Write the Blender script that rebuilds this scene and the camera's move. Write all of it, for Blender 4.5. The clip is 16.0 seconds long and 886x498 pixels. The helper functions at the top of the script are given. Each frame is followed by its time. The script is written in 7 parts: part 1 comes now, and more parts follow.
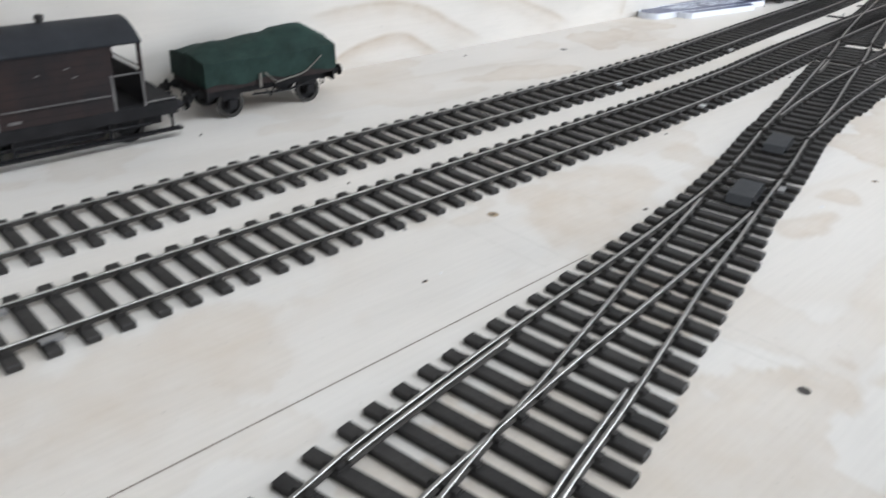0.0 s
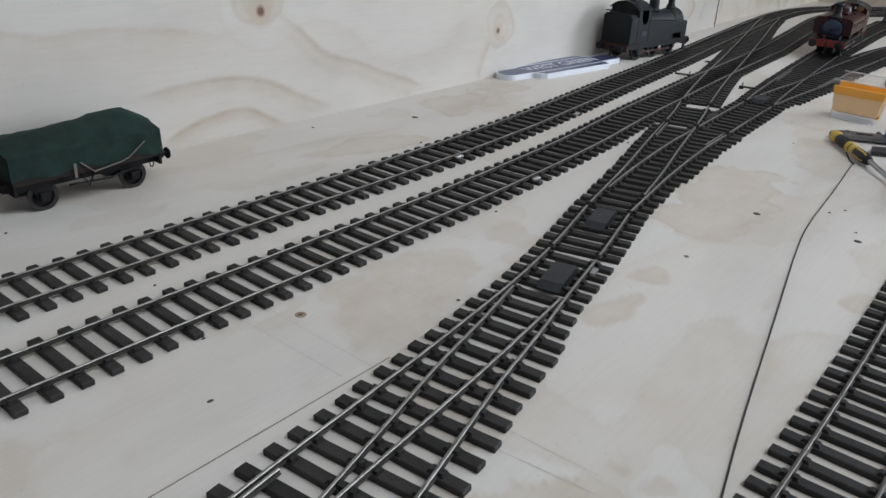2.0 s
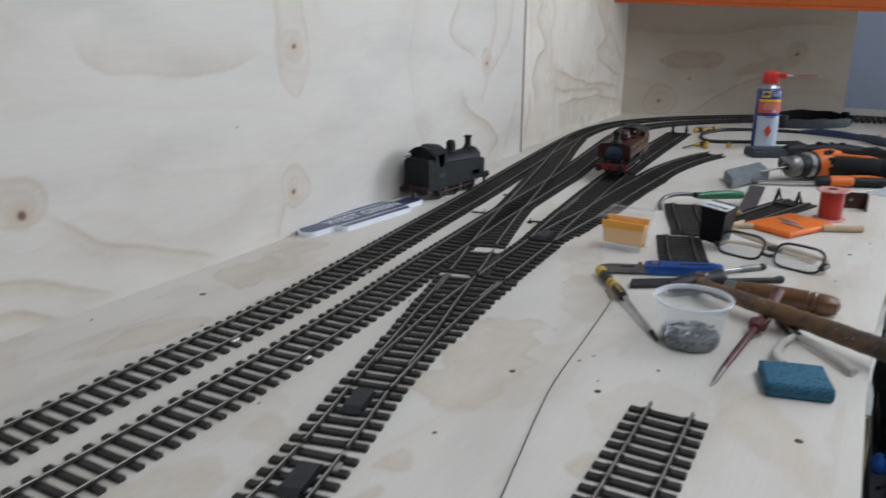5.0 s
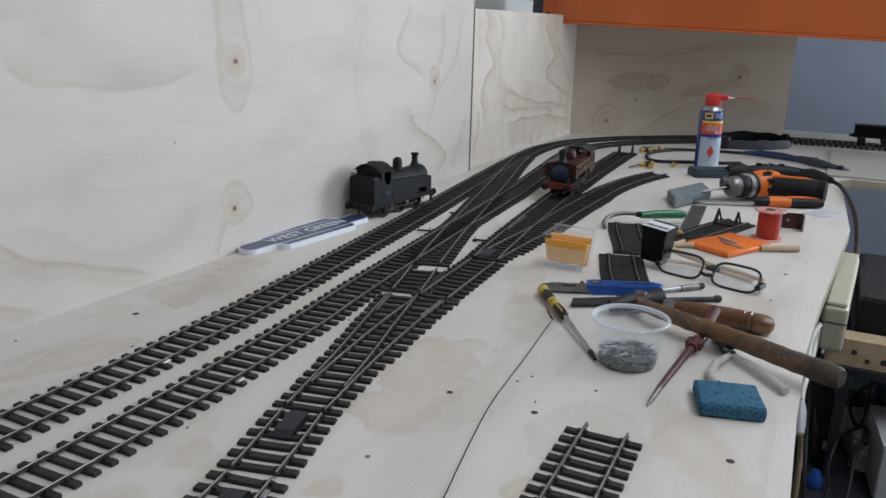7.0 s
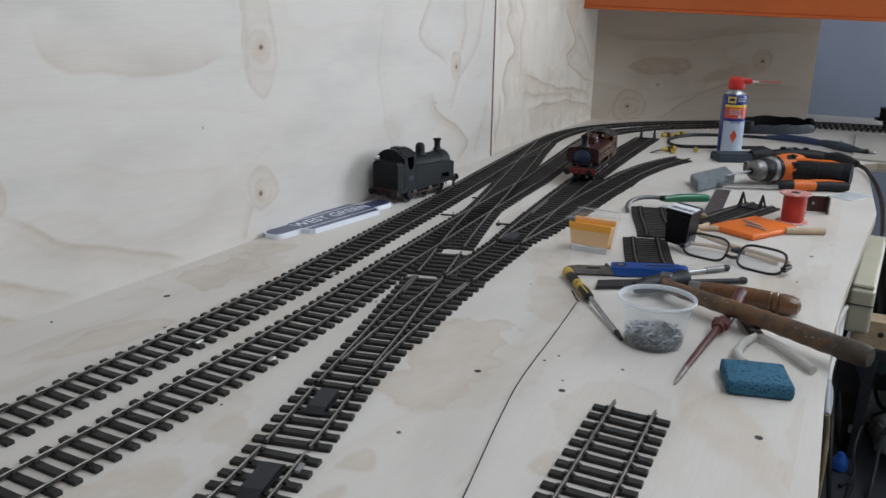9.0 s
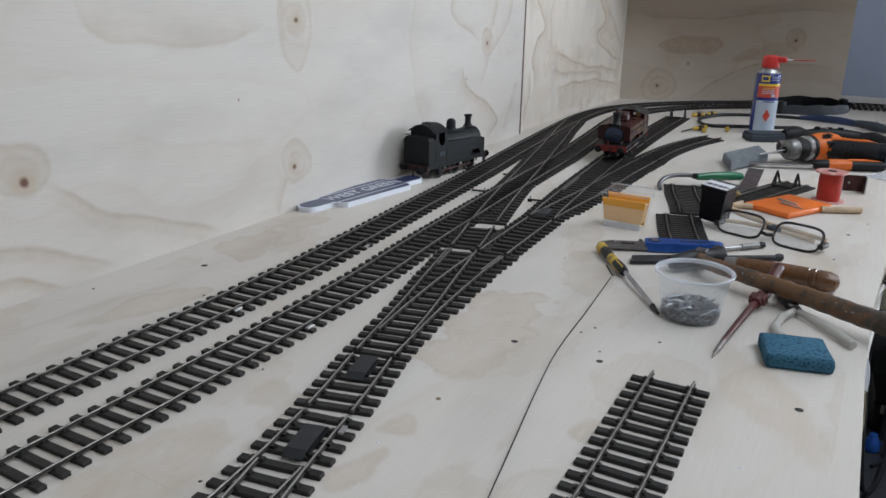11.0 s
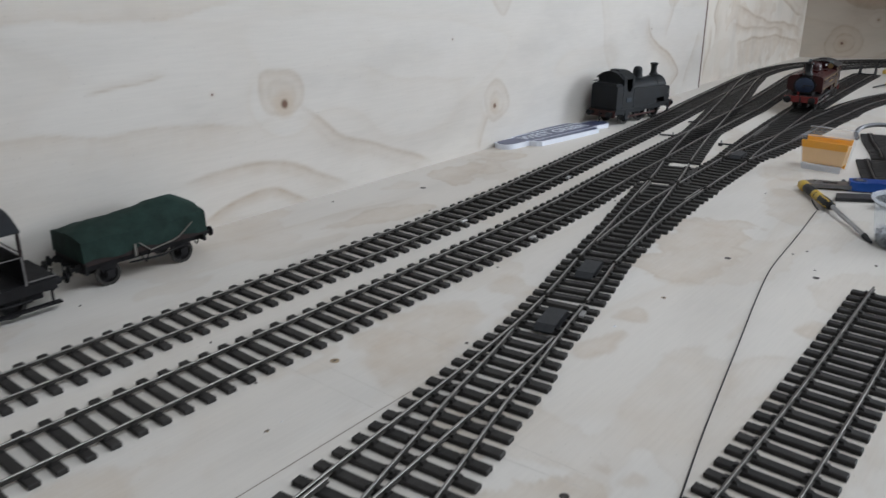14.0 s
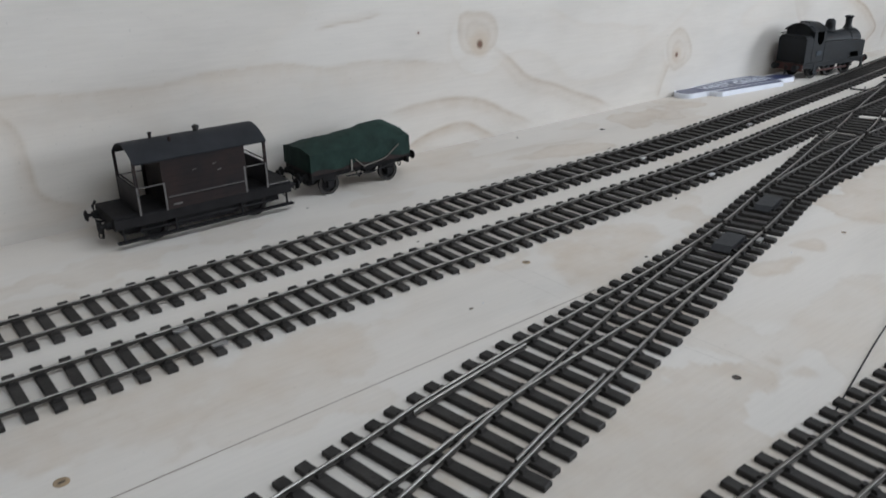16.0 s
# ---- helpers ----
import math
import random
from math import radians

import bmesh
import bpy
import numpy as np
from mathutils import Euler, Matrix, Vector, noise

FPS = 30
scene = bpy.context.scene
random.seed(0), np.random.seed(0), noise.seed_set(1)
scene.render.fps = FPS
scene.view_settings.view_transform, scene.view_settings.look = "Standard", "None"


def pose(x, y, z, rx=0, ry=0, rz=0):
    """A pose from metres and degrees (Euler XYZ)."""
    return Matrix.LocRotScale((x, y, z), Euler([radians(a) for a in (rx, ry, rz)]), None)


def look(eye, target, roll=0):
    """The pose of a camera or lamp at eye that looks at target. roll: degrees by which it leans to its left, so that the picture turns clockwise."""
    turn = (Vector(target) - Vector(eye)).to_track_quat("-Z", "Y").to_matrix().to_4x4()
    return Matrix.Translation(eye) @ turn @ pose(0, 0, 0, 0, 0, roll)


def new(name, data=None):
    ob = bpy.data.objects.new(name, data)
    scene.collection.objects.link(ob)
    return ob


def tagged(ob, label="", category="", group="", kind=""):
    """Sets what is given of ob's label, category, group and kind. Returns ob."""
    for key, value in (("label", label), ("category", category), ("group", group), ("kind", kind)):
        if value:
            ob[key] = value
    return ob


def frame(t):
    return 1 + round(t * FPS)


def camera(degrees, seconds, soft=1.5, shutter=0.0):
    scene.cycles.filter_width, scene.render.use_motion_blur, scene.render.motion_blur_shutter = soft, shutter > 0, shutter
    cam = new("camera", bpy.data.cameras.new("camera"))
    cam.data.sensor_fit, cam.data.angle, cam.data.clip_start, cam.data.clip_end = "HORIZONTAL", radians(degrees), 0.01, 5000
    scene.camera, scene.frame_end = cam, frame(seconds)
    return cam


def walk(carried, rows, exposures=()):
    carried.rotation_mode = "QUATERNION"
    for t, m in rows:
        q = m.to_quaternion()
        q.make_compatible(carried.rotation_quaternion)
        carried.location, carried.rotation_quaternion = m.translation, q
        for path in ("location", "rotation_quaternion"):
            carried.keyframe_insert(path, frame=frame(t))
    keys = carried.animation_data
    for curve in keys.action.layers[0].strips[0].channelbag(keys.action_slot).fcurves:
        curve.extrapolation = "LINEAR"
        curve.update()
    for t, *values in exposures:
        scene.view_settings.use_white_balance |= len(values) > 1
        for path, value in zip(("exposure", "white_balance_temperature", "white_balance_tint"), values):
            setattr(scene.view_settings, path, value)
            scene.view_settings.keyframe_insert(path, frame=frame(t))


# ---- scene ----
cam = camera(59.43, 16.0, shutter=0.4)
PATH = [
    (0, (0.02893, 0.33955, 0.19393), (0.09104, 0.40266, 0.14746), 2.68),
    (0.5, (0.06205, 0.32796, 0.21373), (0.12906, 0.38804, 0.17013), 2.24),
    (1, (0.07893, 0.32402, 0.21504), (0.14706, 0.38257, 0.17112), 2.44),
    (1.5, (0.08022, 0.31666, 0.21998), (0.14927, 0.37455, 0.17661), 3.01),
    (2, (0.08727, 0.30946, 0.22845), (0.15798, 0.36625, 0.18632), 3.27),
    (2.5, (0.09053, 0.30119, 0.23019), (0.16147, 0.35784, 0.18827), 2.85),
    (3, (0.09232, 0.28914, 0.23492), (0.16378, 0.34557, 0.19358), 2.55),
    (3.5, (0.09313, 0.28198, 0.23824), (0.16457, 0.33870, 0.19727), 2.36),
    (4, (0.10246, 0.27265, 0.25480), (0.17625, 0.32830, 0.21662), 2.27),
    (4.5, (0.12476, 0.25076, 0.28157), (0.20350, 0.30285, 0.24859), 1.64),
    (5, (0.14514, 0.22786, 0.30389), (0.22785, 0.27556, 0.27416), 0.32),
    (5.2, (0.15257, 0.21918, 0.31405), (0.23681, 0.26450, 0.28490), 0.21),
    (7.3, (0.15869, 0.21784, 0.30412), (0.24467, 0.26063, 0.27628), 1.57),
    (7.5, (0.15786, 0.21889, 0.30380), (0.24370, 0.26163, 0.27544), 1.33),
    (8, (0.15220, 0.22166, 0.30567), (0.23787, 0.26492, 0.27756), 1.78),
    (8.2, (0.15206, 0.21947, 0.30124), (0.23753, 0.26294, 0.27288), 1.47),
    (10.3, (0.13856, 0.22597, 0.29710), (0.22221, 0.27200, 0.26738), 1.11),
    (10.5, (0.13903, 0.22653, 0.29505), (0.22248, 0.27265, 0.26491), 1.12),
    (11, (0.13545, 0.23198, 0.28931), (0.21815, 0.27876, 0.25812), 1.05),
    (11.5, (0.12871, 0.23740, 0.28478), (0.21089, 0.28465, 0.25295), 1.08),
    (12, (0.12334, 0.24000, 0.28212), (0.20495, 0.28808, 0.25006), 1.17),
    (12.5, (0.11345, 0.24655, 0.27496), (0.19366, 0.29627, 0.24189), 0.97),
    (13, (0.10493, 0.25263, 0.26790), (0.18380, 0.30383, 0.23387), 1.07),
    (13.5, (0.07900, 0.26254, 0.26190), (0.15503, 0.31729, 0.22696), 1.02),
    (14, (0.02461, 0.25347, 0.25822), (0.09649, 0.31372, 0.22353), 0.00),
    (14.5, (-0.00821, 0.22461, 0.26589), (0.06124, 0.28714, 0.23031), -0.30),
    (15, (-0.02555, 0.22130, 0.26271), (0.03728, 0.29056, 0.22728), 0.23),
    (15.5, (-0.03962, 0.22117, 0.26014), (0.01876, 0.29400, 0.22426), -0.39),
    (16, (-0.05036, 0.21852, 0.24397), (0.00631, 0.29134, 0.20544), -0.98),
]
walk(cam, [(t, look(eye, target, roll)) for t, eye, target, roll in PATH],
     exposures=[(0, 0.7), (0.5, 0.38), (1, 0.13), (1.5, 0.03), (2, 0), (4.2, -0.06), (5, -0.12), (7.5, -0.13), (12.5, -0.13), (14, -0.04), (15.3, -0.06), (16, 0.05)])

# ---- world and light ----
world = bpy.data.worlds.new("world")
scene.world = world
world.use_nodes = True
wn = world.node_tree
sky = wn.nodes.new("ShaderNodeTexSky")
sky.sky_type = "NISHITA"
sky.sun_disc = False
sky.sun_elevation, sky.sun_rotation = radians(40), radians(200)
wn.links.new(sky.outputs[0], wn.nodes["Background"].inputs[0])
wn.nodes["Background"].inputs[1].default_value = 0.1


def area_lamp(name, eye, target, sx, sy, watts, color):
    data = bpy.data.lights.new(name, "AREA")
    data.shape, data.size, data.size_y, data.energy, data.color = "RECTANGLE", sx, sy, watts, color
    ob = new(name, data)
    ob.matrix_world = look(eye, target)
    return ob


area_lamp("window_daylight", (3.4, -1.64, 0.75), (1.0, 0.7, 0.1), 1.5, 1.1, 79, (0.825, 0.9015, 0.993))
# unseen fill lamp below the closed ceiling, added to brighten the board from above
area_lamp("skylight_daylight", (0.9, -0.3, 1.69), (0.9, -0.2, 0.0), 2.4, 1.4, 45, (0.825, 0.9015, 0.993))


MM = 0.001

# ---- materials ----


def material(name, color, rough=0.5, metal=0.0, vary=0.0, scale=200.0, bump=0.0, bump_scale=600.0, dark=None, random_tint=0.0, spec=0.5, coat=0.0, edge=(0.32, 0.68)):
    """A surface with noise at two scales in its colour and a fine bump."""
    m = bpy.data.materials.new(name)
    m.use_nodes = True
    nt = m.node_tree
    b = nt.nodes["Principled BSDF"]
    b.inputs["Roughness"].default_value = rough
    b.inputs["Metallic"].default_value = metal
    b.inputs["Specular IOR Level"].default_value = spec
    b.inputs["Coat Weight"].default_value = coat
    tc = nt.nodes.new("ShaderNodeTexCoord")
    color = (*color, 1)
    if vary:
        big = nt.nodes.new("ShaderNodeTexNoise")
        big.inputs["Scale"].default_value, big.inputs["Detail"].default_value = scale, 6
        big.inputs["Roughness"].default_value = 0.65
        nt.links.new(tc.outputs["Object"], big.inputs["Vector"])
        ramp = nt.nodes.new("ShaderNodeValToRGB")
        lo = dark or tuple(c * (1 - vary) for c in color[:3])
        ramp.color_ramp.elements[0].position, ramp.color_ramp.elements[1].position = edge
        ramp.color_ramp.elements[0].color, ramp.color_ramp.elements[1].color = (*lo[:3], 1), color
        nt.links.new(big.outputs["Fac"], ramp.inputs[0])
        out = ramp.outputs[0]
        if random_tint:
            info = nt.nodes.new("ShaderNodeObjectInfo")
            hsv = nt.nodes.new("ShaderNodeHueSaturation")
            mr = nt.nodes.new("ShaderNodeMapRange")
            mr.inputs[3].default_value, mr.inputs[4].default_value = 1 - random_tint, 1 + random_tint
            nt.links.new(info.outputs["Random"], mr.inputs[0])
            nt.links.new(mr.outputs[0], hsv.inputs["Value"])
            nt.links.new(out, hsv.inputs["Color"])
            out = hsv.outputs[0]
        nt.links.new(out, b.inputs["Base Color"])
        rr = nt.nodes.new("ShaderNodeMapRange")
        rr.inputs[3].default_value, rr.inputs[4].default_value = min(1, rough * 1.15), rough * 0.85
        nt.links.new(big.outputs["Fac"], rr.inputs[0])
        nt.links.new(rr.outputs[0], b.inputs["Roughness"])
    else:
        b.inputs["Base Color"].default_value = color
    if bump:
        fine = nt.nodes.new("ShaderNodeTexNoise")
        fine.inputs["Scale"].default_value, fine.inputs["Detail"].default_value = bump_scale, 4
        nt.links.new(tc.outputs["Object"], fine.inputs["Vector"])
        bn = nt.nodes.new("ShaderNodeBump")
        bn.inputs["Strength"].default_value, bn.inputs["Distance"].default_value = bump, 0.0005
        nt.links.new(fine.outputs["Fac"], bn.inputs["Height"])
        nt.links.new(bn.outputs[0], b.inputs["Normal"])
    return m


M = {}
M["sleeper"] = material("sleeper_plastic", (0.029, 0.0262, 0.0245), 0.6, spec=0.3, vary=0.35, scale=150, bump=0.4, random_tint=0.25)
M["rail"] = material("weathered_rail_side", (0.075, 0.067, 0.060), 0.5, 0.4, vary=0.5, scale=90, bump=0.1)
M["rail_head"] = material("nickel_rail_head", (0.37, 0.355, 0.335), 0.40, 1.0, vary=0.35, scale=40, bump=0.05)
M["rail_dull"] = material("tarnished_rail_head", (0.17, 0.155, 0.14), 0.5, 0.7, vary=0.4, scale=60, bump=0.1)
M["dark"] = material("dark_plastic", (0.013, 0.013, 0.015), 0.5, spec=0.3, vary=0.3, scale=120, bump=0.2)
M["grey_ramp"] = material("grey_ramp", (0.030, 0.031, 0.034), 0.6, spec=0.3, vary=0.3, scale=120, bump=0.3)
M["black_paint"] = material("black_paint", (0.011, 0.011, 0.012), 0.5, spec=0.3, vary=0.4, scale=140, bump=0.1)
M["maroon"] = material("maroon_paint", (0.036, 0.0065, 0.0065), 0.36, spec=0.35, vary=0.3, scale=60, bump=0.06)
M["red"] = material("buffer_beam_red", (0.20, 0.022, 0.020), 0.4, vary=0.2, scale=80)
M["tarp"] = material("green_tarpaulin", (0.012, 0.034, 0.027), 0.75, spec=0.25, vary=0.55, scale=60, bump=0.5, bump_scale=300)
M["brown"] = material("weathered_brown", (0.026, 0.0145, 0.0125), 0.68, spec=0.25, vary=0.6, scale=34, bump=0.4, dark=(0.012, 0.010, 0.011))
M["steel"] = material("steel", (0.45, 0.45, 0.46), 0.3, 1.0, vary=0.3, scale=60)
M["white"] = material("white_paint", (0.78, 0.79, 0.82), 0.45, vary=0.08, scale=40)


def plywood(name, seed, stretch, light=(0.652, 0.612, 0.566), tan=(0.51, 0.405, 0.30), knots=(), figure=0.9, patches=0.0, stains=()):
    """Pale softwood ply: broad cathedral figure drawn along one axis, knots with rings round them, fine pores, soft stains."""
    m = bpy.data.materials.new(name)
    m.use_nodes = True
    nt = m.node_tree
    b = nt.nodes["Principled BSDF"]
    b.inputs["Roughness"].default_value = 0.55
    b.inputs["Specular IOR Level"].default_value = 0.3
    tc = nt.nodes.new("ShaderNodeTexCoord")

    def math_node(op, a, c=None, d=None):
        n = nt.nodes.new("ShaderNodeMath")
        n.operation = op
        for k, v in enumerate((a, c, d)):
            if v is None:
                continue
            if isinstance(v, (int, float)):
                n.inputs[k].default_value = v
            else:
                nt.links.new(v, n.inputs[k])
        return n.outputs[0]

    def noise_tex(vec, scale, detail, rough=0.5):
        n = nt.nodes.new("ShaderNodeTexNoise")
        n.inputs["Scale"].default_value, n.inputs["Detail"].default_value, n.inputs["Roughness"].default_value = scale, detail, rough
        nt.links.new(vec, n.inputs["Vector"])
        return n.outputs["Fac"]

    def span(v, a, c, d, e):
        n = nt.nodes.new("ShaderNodeMapRange")
        n.interpolation_type = "SMOOTHSTEP"
        n.inputs[1].default_value, n.inputs[2].default_value, n.inputs[3].default_value, n.inputs[4].default_value = a, c, d, e
        nt.links.new(v, n.inputs[0])
        return n.outputs[0]

    def blend(fac, a, c):
        n = nt.nodes.new("ShaderNodeMix")
        n.data_type = "RGBA"
        for sock, v in (("A", a), ("B", c)):
            if isinstance(v, tuple):
                n.inputs[sock].default_value = (*v, 1)
            else:
                nt.links.new(v, n.inputs[sock])
        nt.links.new(fac, n.inputs["Factor"])
        return n.outputs["Result"]

    mp = nt.nodes.new("ShaderNodeMapping")
    mp.inputs["Location"].default_value = (seed * 3.1, seed * 1.7, seed * 0.9)
    mp.inputs["Scale"].default_value = stretch
    nt.links.new(tc.outputs["Object"], mp.inputs[0])
    field = noise_tex(mp.outputs[0], 2.4, 2.0, 0.42)
    wobble = noise_tex(tc.outputs["Object"], 26, 3)
    core = halo = None
    for kx, ky, kz, size in knots:
        sub = nt.nodes.new("ShaderNodeVectorMath")
        sub.operation = "SUBTRACT"
        nt.links.new(tc.outputs["Object"], sub.inputs[0])
        sub.inputs[1].default_value = (kx, ky, kz)
        scl = nt.nodes.new("ShaderNodeVectorMath")
        scl.operation = "MULTIPLY"
        nt.links.new(sub.outputs[0], scl.inputs[0])
        scl.inputs[1].default_value = (1.1 / size, 1.1 / size, 1.15 / size)
        ln = nt.nodes.new("ShaderNodeVectorMath")
        ln.operation = "LENGTH"
        nt.links.new(scl.outputs[0], ln.inputs[0])
        dist = math_node("ADD", ln.outputs["Value"], math_node("MULTIPLY_ADD", wobble, 2.0, -1.0))
        field = math_node("ADD", field, math_node("MULTIPLY", math_node("POWER", 2.718, math_node("MULTIPLY", math_node("MULTIPLY", dist, dist), -0.05)), 0.19 if size > 0.004 else 0.0))
        c = span(dist, 0.2, 0.9, 0.95, 0)
        h = math_node("ADD", span(dist, 0.8, 2.8, 0.5 if size > 0.004 else 0.15, 0), 0)
        core = c if core is None else math_node("MAXIMUM", core, c)
        halo = h if halo is None else math_node("MAXIMUM", halo, h)
    fr = math_node("FRACT", math_node("MULTIPLY", field, 5.0))
    ring = nt.nodes.new("ShaderNodeValToRGB")
    e = ring.color_ramp.elements
    e[0].position, e[1].position = 0.0, 1.0
    e[0].color, e[1].color = (0.12, 0.12, 0.12, 1), (0.12, 0.12, 0.12, 1)
    for pos, v in ((0.08, 0.0), (0.50, 0.04), (0.80, 0.50), (0.91, 1.0), (0.955, 0.3)):
        q = e.new(pos)
        q.color = (v, v, v, 1)
    nt.links.new(fr, ring.inputs[0])
    amount = span(noise_tex(mp.outputs[0], 2.6, 3), 0.36, 0.66, 0.10, figure)
    fac = math_node("MULTIPLY", ring.outputs[0], amount)
    if patches:
        stain = span(noise_tex(mp.outputs[0], 4.2, 4, 0.55), 0.53, 0.585, 0, patches)
        fac = math_node("MAXIMUM", fac, stain)
        small = span(noise_tex(mp.outputs[0], 11.0, 5, 0.6), 0.56, 0.60, 0, patches * 0.75)
        fac = math_node("MAXIMUM", fac, small)
    color = blend(fac, light, tan)
    if stains:
        sep = nt.nodes.new("ShaderNodeSeparateXYZ")
        nt.links.new(tc.outputs["Object"], sep.inputs[0])
        ragged = math_node("MULTIPLY_ADD", noise_tex(mp.outputs[0], 9, 6, 0.65), 1.7, -0.85)
        warm = tuple(c * k for c, k in zip(tan, (1.02, 0.98, 0.93)))
        for cx, cy, rx, ry, turn, much in stains:
            ct, st = math.cos(radians(turn)), math.sin(radians(turn))
            dx, dy = math_node("SUBTRACT", sep.outputs["X"], cx), math_node("SUBTRACT", sep.outputs["Y"], cy)
            u = math_node("MULTIPLY", math_node("ADD", math_node("MULTIPLY", dx, ct), math_node("MULTIPLY", dy, st)), 1 / rx)
            v = math_node("MULTIPLY", math_node("SUBTRACT", math_node("MULTIPLY", dy, ct), math_node("MULTIPLY", dx, st)), 1 / ry)
            d = math_node("ADD", math_node("SQRT", math_node("ADD", math_node("MULTIPLY", u, u), math_node("MULTIPLY", v, v))), ragged)
            mask = math_node("MULTIPLY", span(d, 0.70, 1.06, much, 0), span(d, 0.0, 1.0, 0.6, 1.0))
            color = blend(mask, color, warm)
    drawn = nt.nodes.new("ShaderNodeAttribute")
    drawn.attribute_name = "figure"
    tones = nt.nodes.new("ShaderNodeSeparateColor")
    nt.links.new(drawn.outputs["Color"], tones.inputs[0])
    mottle = span(noise_tex(tc.outputs["Object"], 45, 5, 0.6), 0.25, 0.75, 0.65, 1.25)
    color = blend(math_node("MULTIPLY", tones.outputs[0], mottle), color, tan)
    color = blend(math_node("MULTIPLY", tones.outputs[1], mottle), color, tuple(c * k for c, k in zip(tan, (0.72, 0.66, 0.58))))
    if knots:
        color = blend(halo, color, tan)
        color = blend(core, color, (0.15, 0.075, 0.048))
    fm = nt.nodes.new("ShaderNodeMapping")
    fm.inputs["Scale"].default_value = tuple(30 if s < 0.9 else 420 for s in stretch)
    nt.links.new(tc.outputs["Object"], fm.inputs[0])
    fib = noise_tex(fm.outputs[0], 1.0, 4)
    dots = noise_tex(tc.outputs["Object"], 420, 1)
    value = math_node("MULTIPLY", span(fib, 0.3, 0.7, 0.975, 1.01), span(noise_tex(mp.outputs[0], 8.0, 5), 0.42, 0.78, 1.0, 0.88))
    value = math_node("MULTIPLY", value, span(dots, 0.72, 0.80, 1.0, 0.86))
    value = math_node("MULTIPLY", value, span(noise_tex(tc.outputs["Object"], 1.7, 2), 0.3, 0.7, 0.95, 1.03))
    hsv = nt.nodes.new("ShaderNodeHueSaturation")
    nt.links.new(color, hsv.inputs["Color"])
    nt.links.new(value, hsv.inputs["Value"])
    nt.links.new(hsv.outputs[0], b.inputs["Base Color"])
    bn = nt.nodes.new("ShaderNodeBump")
    bn.inputs["Strength"].default_value, bn.inputs["Distance"].default_value = 0.22, 0.0006
    nt.links.new(fib, bn.inputs["Height"])
    nt.links.new(bn.outputs[0], b.inputs["Normal"])
    return m


WALL_KNOTS = [(0.958, 0.925, 0.254, 0.0075), (1.518, 0.925, 0.201, 0.008), (0.943, 0.925, 0.061, 0.0065), (0.559, 0.925, 0.114, 0.008), (0.845, 0.925, 0.162, 0.0022), (0.470, 0.925, 0.135, 0.0025), (1.436, 0.925, 0.140, 0.003)]
END_KNOTS = [(0.110, 0.0, 0.039, 0.007), (0.195, 0.0, 0.105, 0.0045), (0.506, 0.0, 0.177, 0.008)]
BOARD_STAINS = [(0.72, 0.280, 0.09, 0.03, 30, 0.3), (1.08, 0.276, 0.09, 0.03, 10, 0.35), (1.0, 0.52, 0.05, 0.03, 10, 0.25)]
M["ply_board"] = plywood("board_plywood", 1, (0.55, 1.5, 1.0), figure=0.2, patches=0.08, stains=BOARD_STAINS)
M["ply_wall"] = plywood("wall_plywood", 4, (0.75, 1.0, 1.9), knots=WALL_KNOTS, figure=0.16, patches=0.05)
# end panel tones set darker than the long wall's, to stand for shade
M["ply_end_shaded"] = plywood("end_plywood_shaded", 7, (0.8, 1.0, 1.9), light=(0.60, 0.53, 0.445), tan=(0.45, 0.345, 0.245), knots=END_KNOTS, figure=0.35)
# ply darkened all over in place of the weaker light at the far end
M["ply_sheet_dim"] = plywood("sheet_plywood_dim", 11, (0.6, 1.3, 1.0), light=(0.40, 0.37, 0.33), tan=(0.32, 0.26, 0.2), figure=0.2)
M["ply_edge"] = material("ply_edge", (0.50, 0.42, 0.32), 0.7, vary=0.4, scale=60, bump=0.3)
edge_nodes = M["ply_edge"].node_tree
edge_map = next(n for n in edge_nodes.nodes if n.type == "TEX_NOISE")
edge_scale = edge_nodes.nodes.new("ShaderNodeMapping")
edge_scale.inputs["Scale"].default_value = (0.08, 0.08, 5.0)
edge_nodes.links.new(next(n for n in edge_nodes.nodes if n.type == "TEX_COORD").outputs["Object"], edge_scale.inputs[0])
edge_nodes.links.new(edge_scale.outputs[0], edge_map.inputs["Vector"])
M["ply_wall2"] = plywood("second_wall_plywood", 11, (2.6, 1.0, 1.0), light=(0.73, 0.675, 0.605), tan=(0.53, 0.41, 0.295), figure=0.10, patches=0.1)
M["room_grey"] = material("blue_grey_wall", (0.235, 0.26, 0.33), 0.7, vary=0.08, scale=3, bump=0.1)
M["room_white"] = material("room_wall_paint", (0.66, 0.65, 0.63), 0.8, vary=0.08, scale=3, bump=0.1)
M["room_floor"] = material("concrete_floor", (0.20, 0.20, 0.20), 0.8, vary=0.3, scale=8, bump=0.3)
# dark tone that stands for shade in the gap between the back panels
M["joint_gap"] = material("joint_gap_dark", (0.12, 0.06, 0.035), 0.6, vary=0.6, scale=250, bump=0.3)

M["wheel_rim"] = material("wheel_rim", (0.045, 0.042, 0.040), 0.45, 0.6, vary=0.4, scale=120)
# the blue in this black door colour stands for reflected sky
M["smokebox_door"] = material("smokebox_door", (0.018, 0.032, 0.068), 0.38, vary=0.3, scale=60, bump=0.1)
M["lining"] = material("straw_lining", (0.40, 0.29, 0.11), 0.5)
M["brass"] = material("brass", (0.60, 0.45, 0.22), 0.3, 1.0, vary=0.2, scale=100)
